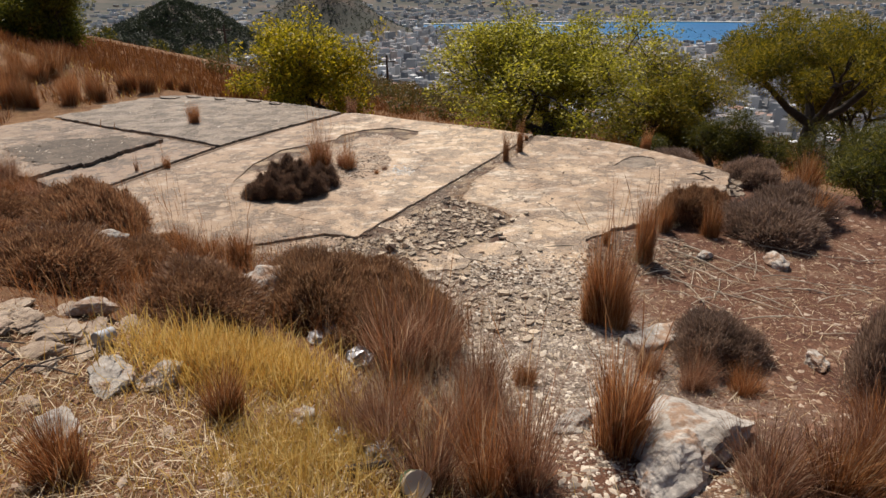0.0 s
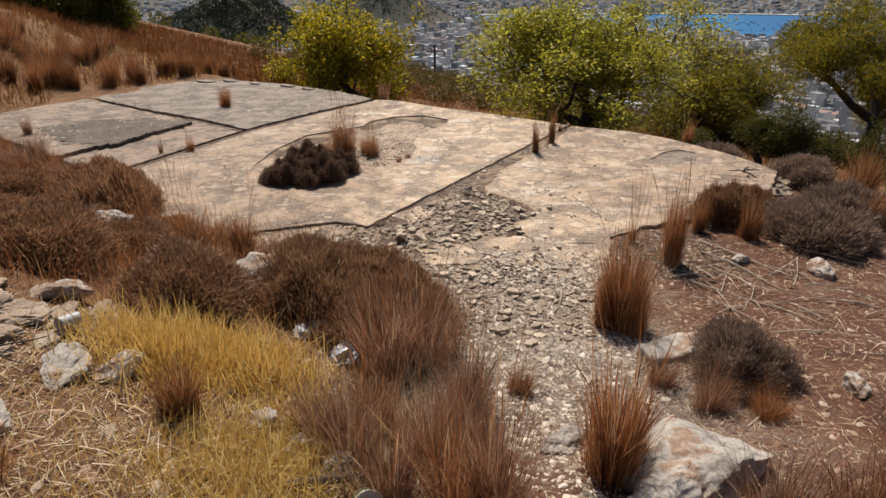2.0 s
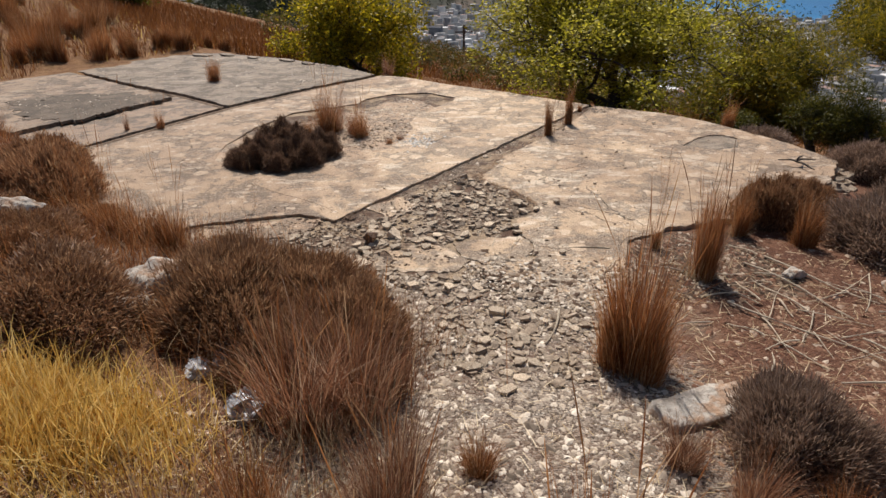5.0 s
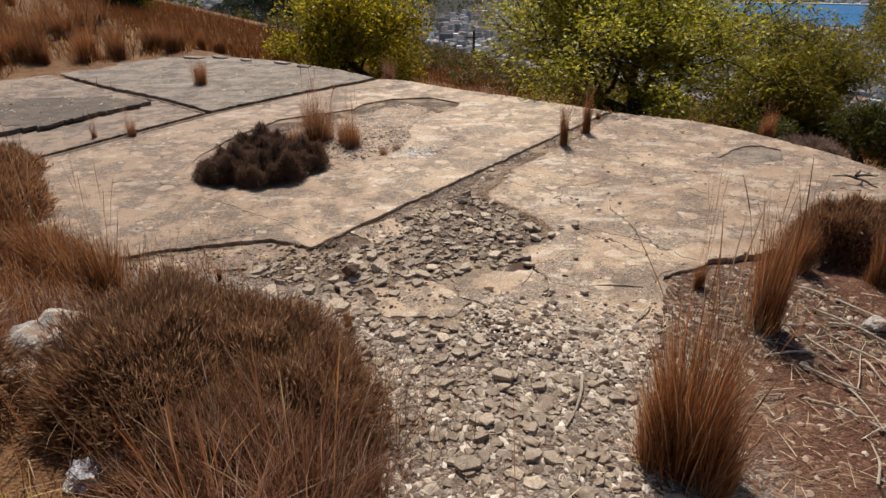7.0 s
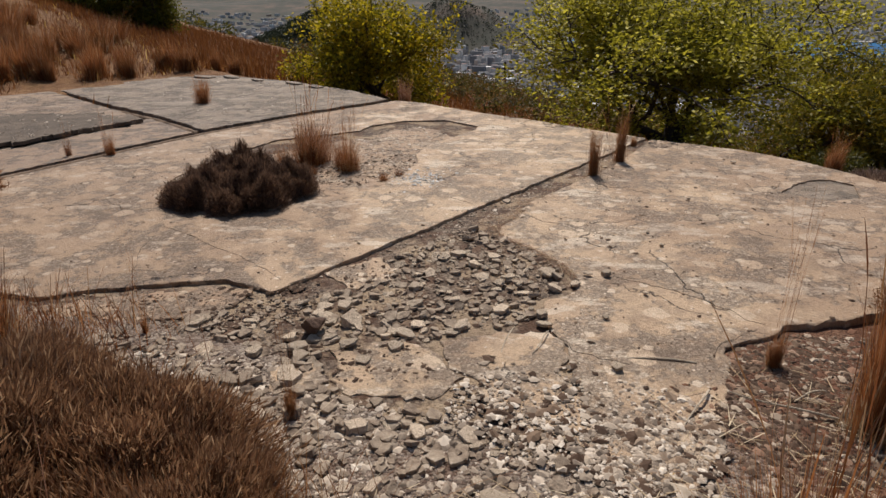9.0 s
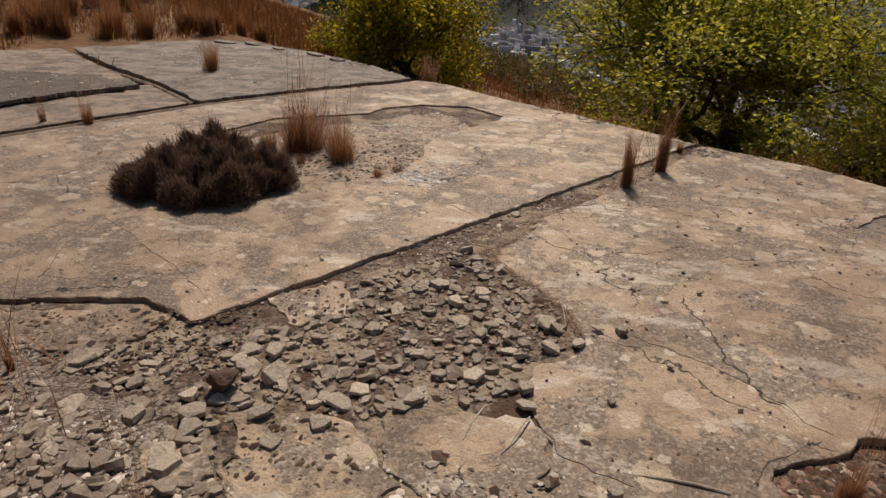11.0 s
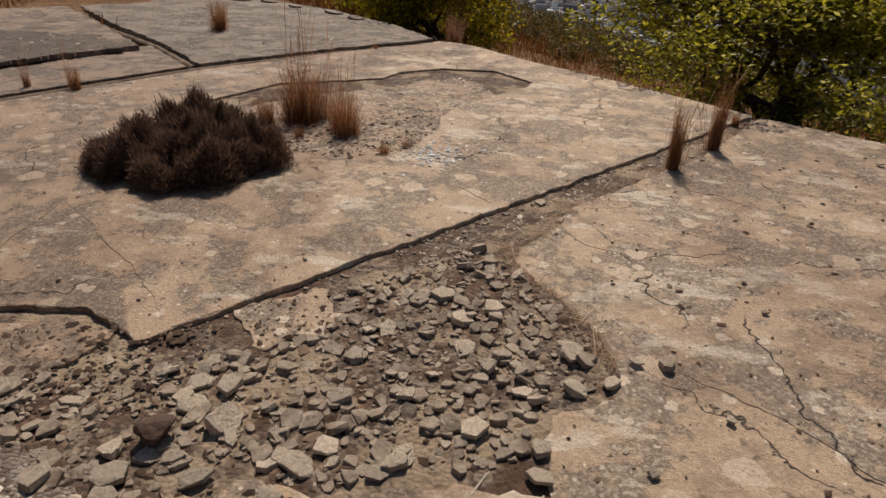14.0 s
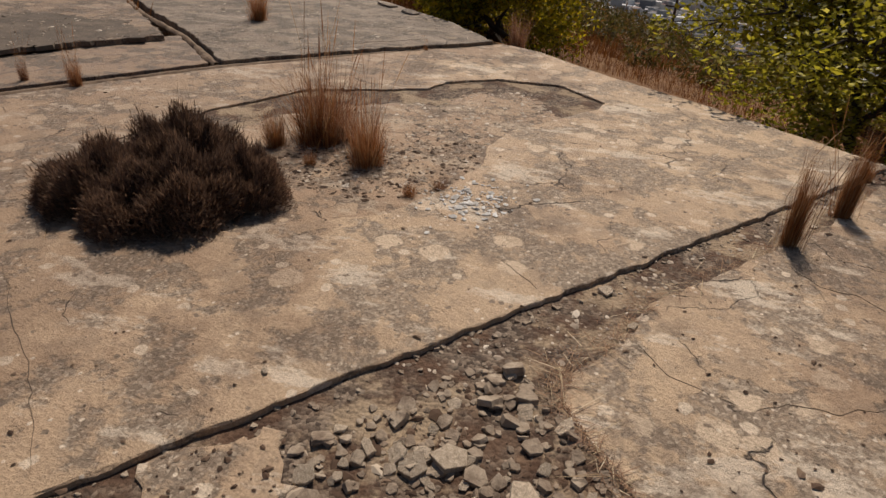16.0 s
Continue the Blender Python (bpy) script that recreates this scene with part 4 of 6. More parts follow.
def shrub_mesh(name, n, radius, height, mat, seed, twig=0.11, leaf=0.012, knobs=0.13):
    """A low cushion: short forking twigs with small leaves over a dome."""
    g = np.random.default_rng(seed)
    u = g.uniform(0, 1, n)
    a = g.uniform(0, 2 * math.pi, n)
    rad = np.sqrt(u)
    lob = 1 + 0.14 * np.sin(a * 3 + seed) + 0.08 * np.sin(a * 7 + 2 * seed)
    hz = np.sqrt(np.clip(1 - rad ** 2.4, 0, 1)) * (0.94 + knobs * np.sin(7 * rad * np.cos(a) + seed) * np.cos(6 * rad * np.sin(a)))
    depth = g.uniform(0.7, 1.0, n) * (1 + 0.16 * (g.uniform(0, 1, n) ** 6))
    c = np.stack((rad * lob * radius * np.cos(a) * depth, rad * lob * radius * np.sin(a) * depth, hz * height * depth), -1)
    out = np.stack((np.cos(a) * rad * 0.9, np.sin(a) * rad * 0.9, 0.35 + hz), -1)
    out += g.normal(0, 0.4, (n, 3))
    out /= np.linalg.norm(out, axis=1)[:, None]
    L = twig * g.uniform(0.5, 1.2, n)[:, None]
    side = np.cross(out, g.normal(0, 1, (n, 3)))
    side /= np.linalg.norm(side, axis=1)[:, None]
    w = leaf * g.uniform(0.5, 1.1, n)[:, None]
    v = np.stack((c - side * w * 0.25, c + side * w * 0.25, c + out * L * 0.55 + side * w, c + out * L, c + out * L * 0.55 - side * w), 1).reshape(-1, 3)
    v[:, 2] = np.maximum(v[:, 2], -0.03)
    o = (np.arange(n) * 5)[:, None]
    f = (o + np.array([[0, 1, 2, 3, 4]])).tolist()
    return mesh_of(name, v, f, mat)


def shrub_core(name, radius, height, seed):
    bm = bmesh.new()
    bmesh.ops.create_icosphere(bm, subdivisions=3, radius=1)
    for v in bm.verts:
        k = 0.82 + 0.2 * noise.noise(v.co * 1.7 + Vector((seed, 0, 0)))
        v.co = Vector((v.co.x * radius * k, v.co.y * radius * k, max(v.co.z, -0.05) * height * k * 0.85))
    return bm_mesh(name, bm, TWIG_DARK, True)


TWIG_DARK = rough_material("shrub_wood", [(0.3, (0.06, 0.035, 0.022)), (0.7, (0.16, 0.1, 0.065))], 20, 90)
CUSHION = [shrub_mesh("foliage", 26000, 0.5, 0.4, SHRUB_BROWN, 5, 0.055, 0.0042), shrub_mesh("foliage", 26000, 0.5, 0.4, SHRUB_BROWN, 9, 0.055, 0.0042)]
RUSTY = [shrub_mesh("foliage", 34000, 0.5, 0.4, SHRUB_RUST, 31, 0.06, 0.0032)]
DARKS = [shrub_mesh("foliage", 26000, 0.5, 0.4, SHRUB_DARK, 14, 0.065, 0.004, 0.28)]
GREYS = [shrub_mesh("foliage", 20000, 0.5, 0.4, SHRUB_GREY, 21, 0.075, 0.0042)]
CORES = [shrub_core("twig_core", 0.42, 0.34, 3.0)]


def shrub(meshes, x, y, sx, sy, sz, label, z=None, turn=None):
    e = tagged(new("shrub"), label, "shrub", "low shrubs")
    e.matrix_basis = Matrix.Translation((x, y, gz_at(x, y) - 0.02 if z is None else z)) @ Matrix.Rotation(rng.uniform(0, 6.28) if turn is None else turn, 4, "Z")
    s = Matrix.Diagonal((sx / 1.0, sy / 1.0, sz * 0.72 / 0.42, 1))
    part("foliage", meshes[int(rng.integers(len(meshes)))], e, "", s)
    part("twig_core", CORES[0], e, "dark woody twigs", s)
    return e


BROWN = "dense brown cushion shrub with dry twigs on the bank"
for x, y, sx, sy, sz in ((-1.15, -2.2, 1.25, 0.9, 0.42), (-3.2, 0.75, 1.2, 0.9, 0.62), (-2.2, -1.9, 1.1, 1.0, 0.5), 
                         (-2.8, -0.9, 1.2, 1.0, 0.5), (-1.9, -1.2, 1.0, 0.8, 0.4), (-3.9, 0.2, 1.3, 1.2, 0.6), (-4.6, 1.6, 1.2, 1.0, 0.5), (-2.75, 0.5, 1.0, 0.9, 0.9), (-3.4, 1.5, 1.1, 0.9, 0.7), (-2.1, -0.25, 0.8, 0.6, 0.36)):
    shrub(CUSHION, x, y, sx, sy, sz, BROWN)
for x, y, sx, sy, sz in ((-0.32, -1.9, 1.1, 0.9, 0.64), (0.0, -1.68, 1.0, 0.9, 0.6), (0.34, -1.92, 0.86, 0.82, 0.6), (0.1, -2.3, 0.8, 0.7, 0.5), (-0.45, -1.5, 0.9, 0.8, 0.5)):
    shrub(RUSTY, x, y, sx, sy, sz, "rust brown cushion shrub grown through with dry grass")
# the clumps in the hollow of the large slab
for x, y, sx, sz in ((-1.02, 1.64, 0.66, 0.44), (-0.6, 1.66, 0.64, 0.46), (-0.85, 1.98, 0.62, 0.54), (-0.42, 1.9, 0.46, 0.42), (-1.18, 1.55, 0.46, 0.3), (-0.8, 1.48, 0.5, 0.34)):
    shrub(DARKS, x, y, sx, sx, sz, "dark dried shrub growing in the broken concrete hollow", -0.045)
for x, y, sx, sy, sz in ((3.86, -0.1, 0.72, 0.62, 0.6), (4.2, 0.08, 0.6, 0.5, 0.5)):
    shrub(CUSHION, x, y, sx, sy, sz, "brown dried shrub beside the slab edge")
for x, y, sx, sy, sz in ((2.5, -2.95, 0.68, 0.6, 0.46), (4.5, -0.7, 1.1, 0.9, 0.52), (5.0, -0.3, 1.2, 0.9, 0.6), (5.1, 2.55, 0.9, 0.7, 0.4), (3.2, -3.7, 0.6, 0.6, 0.85), (5.7, 1.4, 0.9, 0.8, 0.5)):
    shrub(GREYS, x, y, sx, sy, sz, "grey leafless thorny shrub on red soil")


# ---------------------------------------------------------------- trees
def limb(bm, a, b, ra, rb, sides=7):
    a, b = Vector(a), Vector(b)
    d = (b - a).normalized()
    u = d.orthogonal().normalized()
    w = d.cross(u)
    ring = []
    for p, r in ((a, ra), (b, rb)):
        ring.append([bm.verts.new(p + (u * math.cos(t) + w * math.sin(t)) * r) for t in (2 * math.pi * i / sides for i in range(sides))])
    for i in range(sides):
        j = (i + 1) % sides
        bm.faces.new((ring[0][i], ring[0][j], ring[1][j], ring[1][i]))


def grow(bm, start, direction, length, radius, depth, tips, g, spread):
    p, d = Vector(start), Vector(direction).normalized()
    steps = 3
    for k in range(steps):
        q = p + d * length / steps
        limb(bm, p, q, radius * (1 - 0.25 * k / steps), radius * (1 - 0.25 * (k + 1) / steps), 7 if radius > 0.02 else 5)
        p = q
        d = (d + Vector(g.normal(0, 0.16, 3))).normalized()
    tips.append((p, depth))
    if depth:
        for _ in range(3):
            nd = (d + Vector(g.normal(0, spread, 3)) + Vector((0, 0, 0.12))).normalized()
            grow(bm, p, nd, length * g.uniform(0.6, 0.85), radius * 0.62, depth - 1, tips, g, spread)


def leaf_cloud(centres, radii, n, size, seed, aspect=0.5, droop=0.0, hollow=0.35):
    g = np.random.default_rng(seed)
    c = np.asarray(centres)
    r = np.asarray(radii)
    pick = g.choice(len(c), n, p=r ** 2 / (r ** 2).sum())
    d = g.normal(0, 1, (n, 3))
    d /= np.linalg.norm(d, axis=1)[:, None]
    p = c[pick] + d * (r[pick] * (hollow + (1 - hollow) * g.uniform(0, 1, n) ** 0.5))[:, None] * np.array((1, 1, 0.8))
    ax = d * 0.5 + g.normal(0, 0.6, (n, 3)) + np.array((0, 0, droop))
    ax /= np.linalg.norm(ax, axis=1)[:, None]
    sd = np.cross(ax, g.normal(0, 1, (n, 3)))
    sd /= np.linalg.norm(sd, axis=1)[:, None]
    s = (size * g.uniform(0.55, 1.25, n))[:, None]
    v = np.stack((p, p + ax * s * 0.5 + sd * s * aspect / 2, p + ax * s, p + ax * s * 0.5 - sd * s * aspect / 2), 1).reshape(-1, 3)
    f = (np.arange(n)[:, None] * 4 + np.arange(4)[None]).tolist()
    return v, f


def tree(name, x, y, z, trunk_h, trunk_r, limb_len, spread, depth, leaf_mat, n, size, clump, label, seed, stems=1, aspect=0.5, flat=None, droop=0.0, lean=(0, 0), tip_level=2, skirt=0.0, stretch=(1, 1, 1)):
    g = np.random.default_rng(seed)
    bm = bmesh.new()
    tips = []
    for k in range(stems):
        off = Vector((g.normal(0, 0.2), g.normal(0, 0.2), 0)) * (stems > 1)
        reach = limb_len * (g.uniform(0.6, 1.25) if stems > 1 else 1.0)
        top = off + Vector((lean[0] + g.normal(0, 0.42) * (stems > 1), lean[1] + g.normal(0, 0.42) * (stems > 1), trunk_h * (g.uniform(0.6, 1.5) if stems > 1 else 1)))
        mid = off.lerp(top, 0.5) + Vector((g.normal(0, 0.05), g.normal(0, 0.05), 0))
        limb(bm, off - Vector((0, 0, 0.3)), mid, trunk_r * 1.25, trunk_r, 9)
        limb(bm, mid, top, trunk_r, trunk_r * 0.85, 9)
        for _ in range(3 if stems == 1 else 2):
            d = Vector((g.normal(0, spread), g.normal(0, spread), 1.0))
            if flat:
                d = Vector((g.normal(0, 1), g.normal(0, 1), flat))
            grow(bm, top, d, reach, trunk_r * 0.6, depth, tips, g, spread)
    shoots = []
    for _ in range(26 if stems > 5 else 0):
        p = tips[int(g.integers(len(tips)))][0].copy()
        d = Vector((g.normal(0, 0.25) + p.x * 0.15, g.normal(0, 0.25) + p.y * 0.15, 1.0)).normalized()
        reach = g.uniform(0.35, 0.9)
        limb(bm, p, p + d * reach, 0.009, 0.003, 5)
        shoots += [tuple(p + d * reach * q) for q in (0.35, 0.6, 0.8, 1.0)]
    bmesh.ops.recalc_face_normals(bm, faces=bm.faces[:])
    e = tagged(new(name), label, "tree", "trees round the platform")
    e.matrix_basis = Matrix.Translation((x, y, z)) @ Matrix.Diagonal((*stretch, 1))
    part("trunk", bm_mesh("trunk", bm, BARK, True), e, "dark bark")
    cs = [tuple(p) for p, lv in tips if lv <= tip_level]
    rs = [clump * g.uniform(0.35, 1.35) for _ in cs]
    cs += shoots
    rs += [0.1 + 0.05 * (i % 3) for i in range(len(shoots))]
    if skirt:
        for _ in range(130):
            a, q = g.uniform(0, 6.28), skirt * g.uniform(0.35, 1.0)
            cs.append((q * math.cos(a), q * math.sin(a), g.uniform(0.1, trunk_h + 0.8)))
            rs.append(clump * g.uniform(0.6, 1.0))
    v, f = leaf_cloud(cs, rs, n, size, seed + 1, aspect, droop)
    part("crown", mesh_of("crown", v, f, leaf_mat), e)
    return e


tree("young_tree", -0.85, 10.1, gz_at(-0.85, 10.1), 0.35, 0.05, 0.69, 0.55, 3, LEAF_YELLOW, 34000, 0.085, 0.29, "bushy young tree with bright yellow green leaves", 41, 6, skirt=1.35, stretch=(1.08, 1.08, 0.96))
tree("young_tree", 4.4, 7.0, gz_at(4.4, 7.0) + 0.12, 0.45, 0.06, 0.93, 0.62, 3, LEAF_PALE, 64000, 0.068, 0.28, "spreading bushy tree with pale yellow green leaves", 57, 8, skirt=1.8, stretch=(1.24, 1.0, 0.84))


def umbrella_pine(x, y, z, seed):
    """A forked trunk, bare below, under a wide flat-bottomed crown."""
    g = np.random.default_rng(seed)
    bm = bmesh.new()
    fork = Vector((0.08, 0.0, 1.15))
    limb(bm, (0, 0, -0.4), (0.02, 0, 0.5), 0.27, 0.21, 10)
    limb(bm, (0.02, 0, 0.5), fork, 0.21, 0.18, 10)
    tips = []
    for a, out, up in ((0.3, 1.5, 1.3), (2.7, 1.4, 1.15), (1.5, 0.7, 1.6), (4.4, 1.1, 1.2), (5.6, 1.3, 1.4)):
        mid = fork + Vector((math.cos(a) * out * 0.45, math.sin(a) * out * 0.45, up * 0.35))
        end = fork + Vector((math.cos(a) * out, math.sin(a) * out, up))
        limb(bm, fork, mid, 0.12, 0.095, 8)
        limb(bm, mid, end, 0.095, 0.06, 8)
        for _ in range(4):
            d = Vector((math.cos(a) + g.normal(0, 0.7), math.sin(a) + g.normal(0, 0.7), g.uniform(0.2, 1.1)))
            grow(bm, mid.lerp(end, g.uniform(0.5, 1.0)), d, 0.55, 0.04, 1, tips, g, 0.5)
    bmesh.ops.recalc_face_normals(bm, faces=bm.faces[:])
    e = tagged(new("pine_tree"), "umbrella shaped pine with a dark forked trunk", "tree", "trees round the platform")
    e.matrix_basis = Matrix.Translation((x, y, z)) @ Matrix.Diagonal((1.14, 1.14, 1.14, 1))
    part("trunk", bm_mesh("trunk", bm, BARK, True), e, "dark forked trunk")
    cs, rs = [], []
    for _ in range(95):
        a, q = g.uniform(0, 6.28), 2.55 * math.sqrt(g.uniform(0, 1))
        cs.append((q * math.cos(a), q * math.sin(a), 2.55 + 1.25 * (1 - (q / 2.7) ** 2) * g.uniform(0.1, 1.0) + g.normal(0, 0.14)))
        rs.append(g.uniform(0.28, 0.6))
    v, f = leaf_cloud(cs, rs, 80000, 0.12, seed + 1, 0.16)
    part("crown", mesh_of("crown", v, f, LEAF_PINE), e)


umbrella_pine(13.5, 10.0, -3.0, 63)
tree("pine_tree", 8.2, 9.3, gz_at(8.2, 9.3), 0.6, 0.09, 0.85, 0.55, 3, LEAF_PINE, 60000, 0.12, 0.4, "low bushy pine with yellowish tips", 71, 3, 0.16, skirt=1.3, stretch=(1.05, 1.05, 0.86))
tree("pine_tree", 17.0, 12.0, gz_at(17.0, 12.0), 1.0, 0.14, 1.3, 0.5, 3, LEAF_PINE, 40000, 0.15, 0.5, "bushy pine behind the umbrella pine", 73, 2, 0.16)
for x, y, sc, seed in ((9.8, 3.8, 0.3, 75), (11.8, 4.4, 0.3, 79), (8.5, 2.0, 0.28, 80), (10.2, 1.6, 0.32, 81), (6.6, 3.2, 0.18, 84), (12.5, 2.5, 0.36, 85), (7.3, 0.9, 0.24, 86), (6.8, 0.1, 0.18, 88), (7.9, -0.5, 0.24, 89), (9.2, -0.3, 0.3, 90)):
    tree("pine_tree", x, y, gz_at(x, y), 0.25, 0.06, sc, 0.55, 3, LEAF_GREEN, 20000, 0.07, 0.45 * sc + 0.1, "low bushy green pine on the slope", seed, 4, 0.16, skirt=sc * 1.2)
for x, y, z, sc, seed in ((-13.6, 21.0, -0.4, 0.85, 87), (-11.0, 20.8, 0.1, 0.65, 91), (-17.0, 20.0, 0.4, 0.9, 95)):
    tree("evergreen_tree", x, y, z, 0.6, 0.12, sc, 0.4, 3, LEAF_RIDGE, 36000, 0.14, 0.55 * sc + 0.1, "dense rounded evergreen on the grassy ridge", seed, 5, 0.3, skirt=sc * 1.1)

# ---------------------------------------------------------------- far hillside, town, far shore
def from_polar(az, r):
    a = np.radians(az)
    return r * np.sin(a), r * np.cos(a)


# Wall colours lifted against their shaded side, standing in for distance haze.
TOWN_WALL = leafy_material("town_walls", [(0.0, (0.2, 0.2, 0.21)), (0.25, (0.4, 0.39, 0.38)), (0.5, (0.6, 0.58, 0.56)), (0.74, (0.75, 0.73, 0.7)), (0.84, (0.45, 0.32, 0.24)), (0.9, (0.5, 0.5, 0.5)), (1.0, (0.85, 0.84, 0.82))], 0.0, 0.0, 0.85)
TOWN_DARK = rough_material("window_shade", [(0.3, (0.03, 0.035, 0.045)), (0.7, (0.07, 0.075, 0.085))], 0.3, 2, 0.4)
FAR_WALL = rough_material("plaster_white", [(0.3, (0.4, 0.385, 0.36)), (0.7, (0.6, 0.58, 0.55))], 0.2, 2.0, 0.9, 0.3, 0.02, 0.8)
ROOF = rough_material("flat_roof", [(0.3, (0.2, 0.19, 0.18)), (0.7, (0.36, 0.345, 0.33))], 0.3, 2.0, 0.9, 0.3, 0.02, 0.7)
ROOF_RED = rough_material("clay_roof", [(0.3, (0.3, 0.13, 0.07)), (0.7, (0.42, 0.2, 0.11))], 0.3, 2.0, 0.9, 0.3, 0.02, 0.3)


def box_bm(bm, x0, x1, y0, y1, z0, z1):
    v = [bm.verts.new(p) for p in ((x0, y0, z0), (x1, y0, z0), (x1, y1, z0), (x0, y1, z0), (x0, y0, z1), (x1, y0, z1), (x1, y1, z1), (x0, y1, z1))]
    for q in ((3, 2, 1, 0), (4, 5, 6, 7), (0, 1, 5, 4), (1, 2, 6, 5), (2, 3, 7, 6), (3, 0, 4, 7)):
        bm.faces.new([v[i] for i in q])


def box_mesh(name, mat, *boxes):
    bm = bmesh.new()
    for b in boxes:
        box_bm(bm, *b)
    return bm_mesh(name, bm, mat)


HOUSE_KINDS = []
for w, d, floors, clay in ((11, 9, 2, False), (14, 11, 4, False), (9, 9, 1, True), (18, 12, 5, False), (12, 10, 3, False)):
    h = 3.1 * floors + 0.4
    wall = box_mesh("wall", FAR_WALL, (-w / 2, w / 2, -d / 2, d / 2, -6, h))
    if clay:
        bm = bmesh.new()
        c = [bm.verts.new(p) for p in ((-w / 2 - 0.5, -d / 2 - 0.5, h), (w / 2 + 0.5, -d / 2 - 0.5, h), (w / 2 + 0.5, d / 2 + 0.5, h), (-w / 2 - 0.5, d / 2 + 0.5, h), (-w / 4, 0, h + 2.2), (w / 4, 0, h + 2.2))]
        for q in ((3, 2, 1, 0), (0, 1, 5, 4), (1, 2, 5), (2, 3, 4, 5), (3, 0, 4)):
            bm.faces.new([c[i] for i in q])
        roof = bm_mesh("roof", bm, ROOF_RED)
    else:
        roof = box_mesh("roof", ROOF, (-w / 2 - 0.2, w / 2 + 0.2, -d / 2 - 0.2, d / 2 + 0.2, h, h + 0.3), (-1.6, 1.6, -1.2, 1.6, h + 0.3, h + 2.6))
    win = box_mesh("window", TOWN_DARK, (-0.7, 0.7, -0.12, 0.0, 0.0, 1.5))
    bal = box_mesh("balcony", FAR_WALL, (-w / 2, w / 2, -d / 2 - 1.3, -d / 2, -0.15, 0.0), (-w / 2, w / 2, -d / 2 - 1.3, -d / 2 - 1.15, 0.0, 0.95))
    HOUSE_KINDS.append((w, d, floors, wall, roof, win, bal))

first_house = []
for w, d, floors, wall, roof, win, bal in HOUSE_KINDS:
    e = tagged(new("house"), "pale plastered town house with dark windows", "house", "houses of the town")
    part("wall", wall, e)
    part("roof", roof, e)
    for k in range(floors):
        for i in range(3):
            part("window", win, e, "", pose(-w / 3 + i * w / 3, -d / 2 - 0.0, 3.1 * k + 1.0))
        if k:
            part("balcony", bal, e, "", pose(0, 0, 3.1 * k))
    first_house.append(e)

grid = []
for az in np.arange(-30, 44, 1.05):
    for r in np.arange(500, 760, 24):
        a = az + rng.normal(0, 0.3)
        rr = r + rng.normal(0, 5)
        x, y = from_polar(a, rr)
        if -14 < az < 36:
            grid.append((float(x), float(y)))
picks = rng.permutation(len(grid))[:150]
used = [False] * 5
for k, gi in enumerate(picks):
    x, y = grid[gi]
    kind = int(rng.choice(5, p=(0.3, 0.22, 0.2, 0.08, 0.2)))
    m = pose(x, y, gz_at(x, y), 0, 0, float(rng.choice((0, 12, 25, -14))) + rng.normal(0, 5))
    if not used[kind]:
        first_house[kind].matrix_basis = m
        used[kind] = True
    else:
        copy_thing(first_house[kind], m)
for k, e in enumerate(first_house):
    if not used[k]:
        e.matrix_basis = pose(*from_polar(10.0 + k, 640.0), gz_at(*from_polar(10.0 + k, 640.0)))

bm_v, bm_f = [], []


def many_boxes(x, y, w, d, h, turn):
    z = ground_z(x, y)
    n = len(x)
    c, s = np.cos(turn), np.sin(turn)
    cor = []
    for sx, sy in ((-0.5, -0.5), (0.5, -0.5), (0.5, 0.5), (-0.5, 0.5)):
        px, py = sx * w, sy * d
        cor.append((x + px * c - py * s, y + px * s + py * c))
    v = np.stack([np.stack((px, py, z - 5), -1) for px, py in cor] + [np.stack((px, py, z + h), -1) for px, py in cor], 1).reshape(-1, 3)
    o = (np.arange(n) * 8)[:, None]
    f = np.concatenate([o + np.array([q]) for q in ((4, 5, 6, 7), (0, 1, 5, 4), (1, 2, 6, 5), (2, 3, 7, 6), (3, 0, 4, 7))])
    return v, f.tolist()


def town_mesh(v, f):
    me = mesh_of("town", v, f, TOWN_WALL)
    me.materials.append(TOWN_ROOF)
    n = len(f) // 5
    me.polygons.foreach_set("material_index", [1] * n + [0] * (len(f) - n))
    return me


# Roof colours held darker than the walls to offset the sunlit tops.
TOWN_ROOF = leafy_material("town_roofs", [(0.0, (0.07, 0.07, 0.078)), (0.3, (0.14, 0.138, 0.14)), (0.55, (0.25, 0.24, 0.24)), (0.72, (0.28, 0.16, 0.115)), (0.82, (0.22, 0.22, 0.23)), (0.88, (0.5, 0.49, 0.49)), (1.0, (0.7, 0.69, 0.68))], 0.0, 0.0, 0.9)
g = np.random.default_rng(99)
az = g.uniform(-34, 48, 11000)
near_lim = np.interp(az, [a for a, _ in NEAR_SHORE], [v for _, v in NEAR_SHORE])
rr = 470 + (np.minimum(near_lim, 2200) - 490) * g.uniform(0, 1, 11000) ** 0.75
tx, ty = from_polar(az, rr)
keep = hills(tx, ty) < 14
tx, ty = tx[keep], ty[keep]
n = len(tx)
v, f = many_boxes(tx, ty, g.lognormal(2.2, 0.4, n), g.uniform(6, 13, n), g.choice((3.4, 6.4, 9.6, 12.8, 17.0, 22.0), n, p=(0.2, 0.27, 0.24, 0.17, 0.09, 0.03)) + g.uniform(0, 1.5, n), g.choice((0.0, 0.3, -0.25, 0.55), n) + g.normal(0, 0.06, n))
tagged(new("town", town_mesh(v, f)), "crowded white and grey town houses down to the bay", "town", kind="stuff")
az = g.uniform(-30, 50, 2600)
far_lim = np.interp(az, [a for a, _ in FAR_SHORE], [v for _, v in FAR_SHORE])
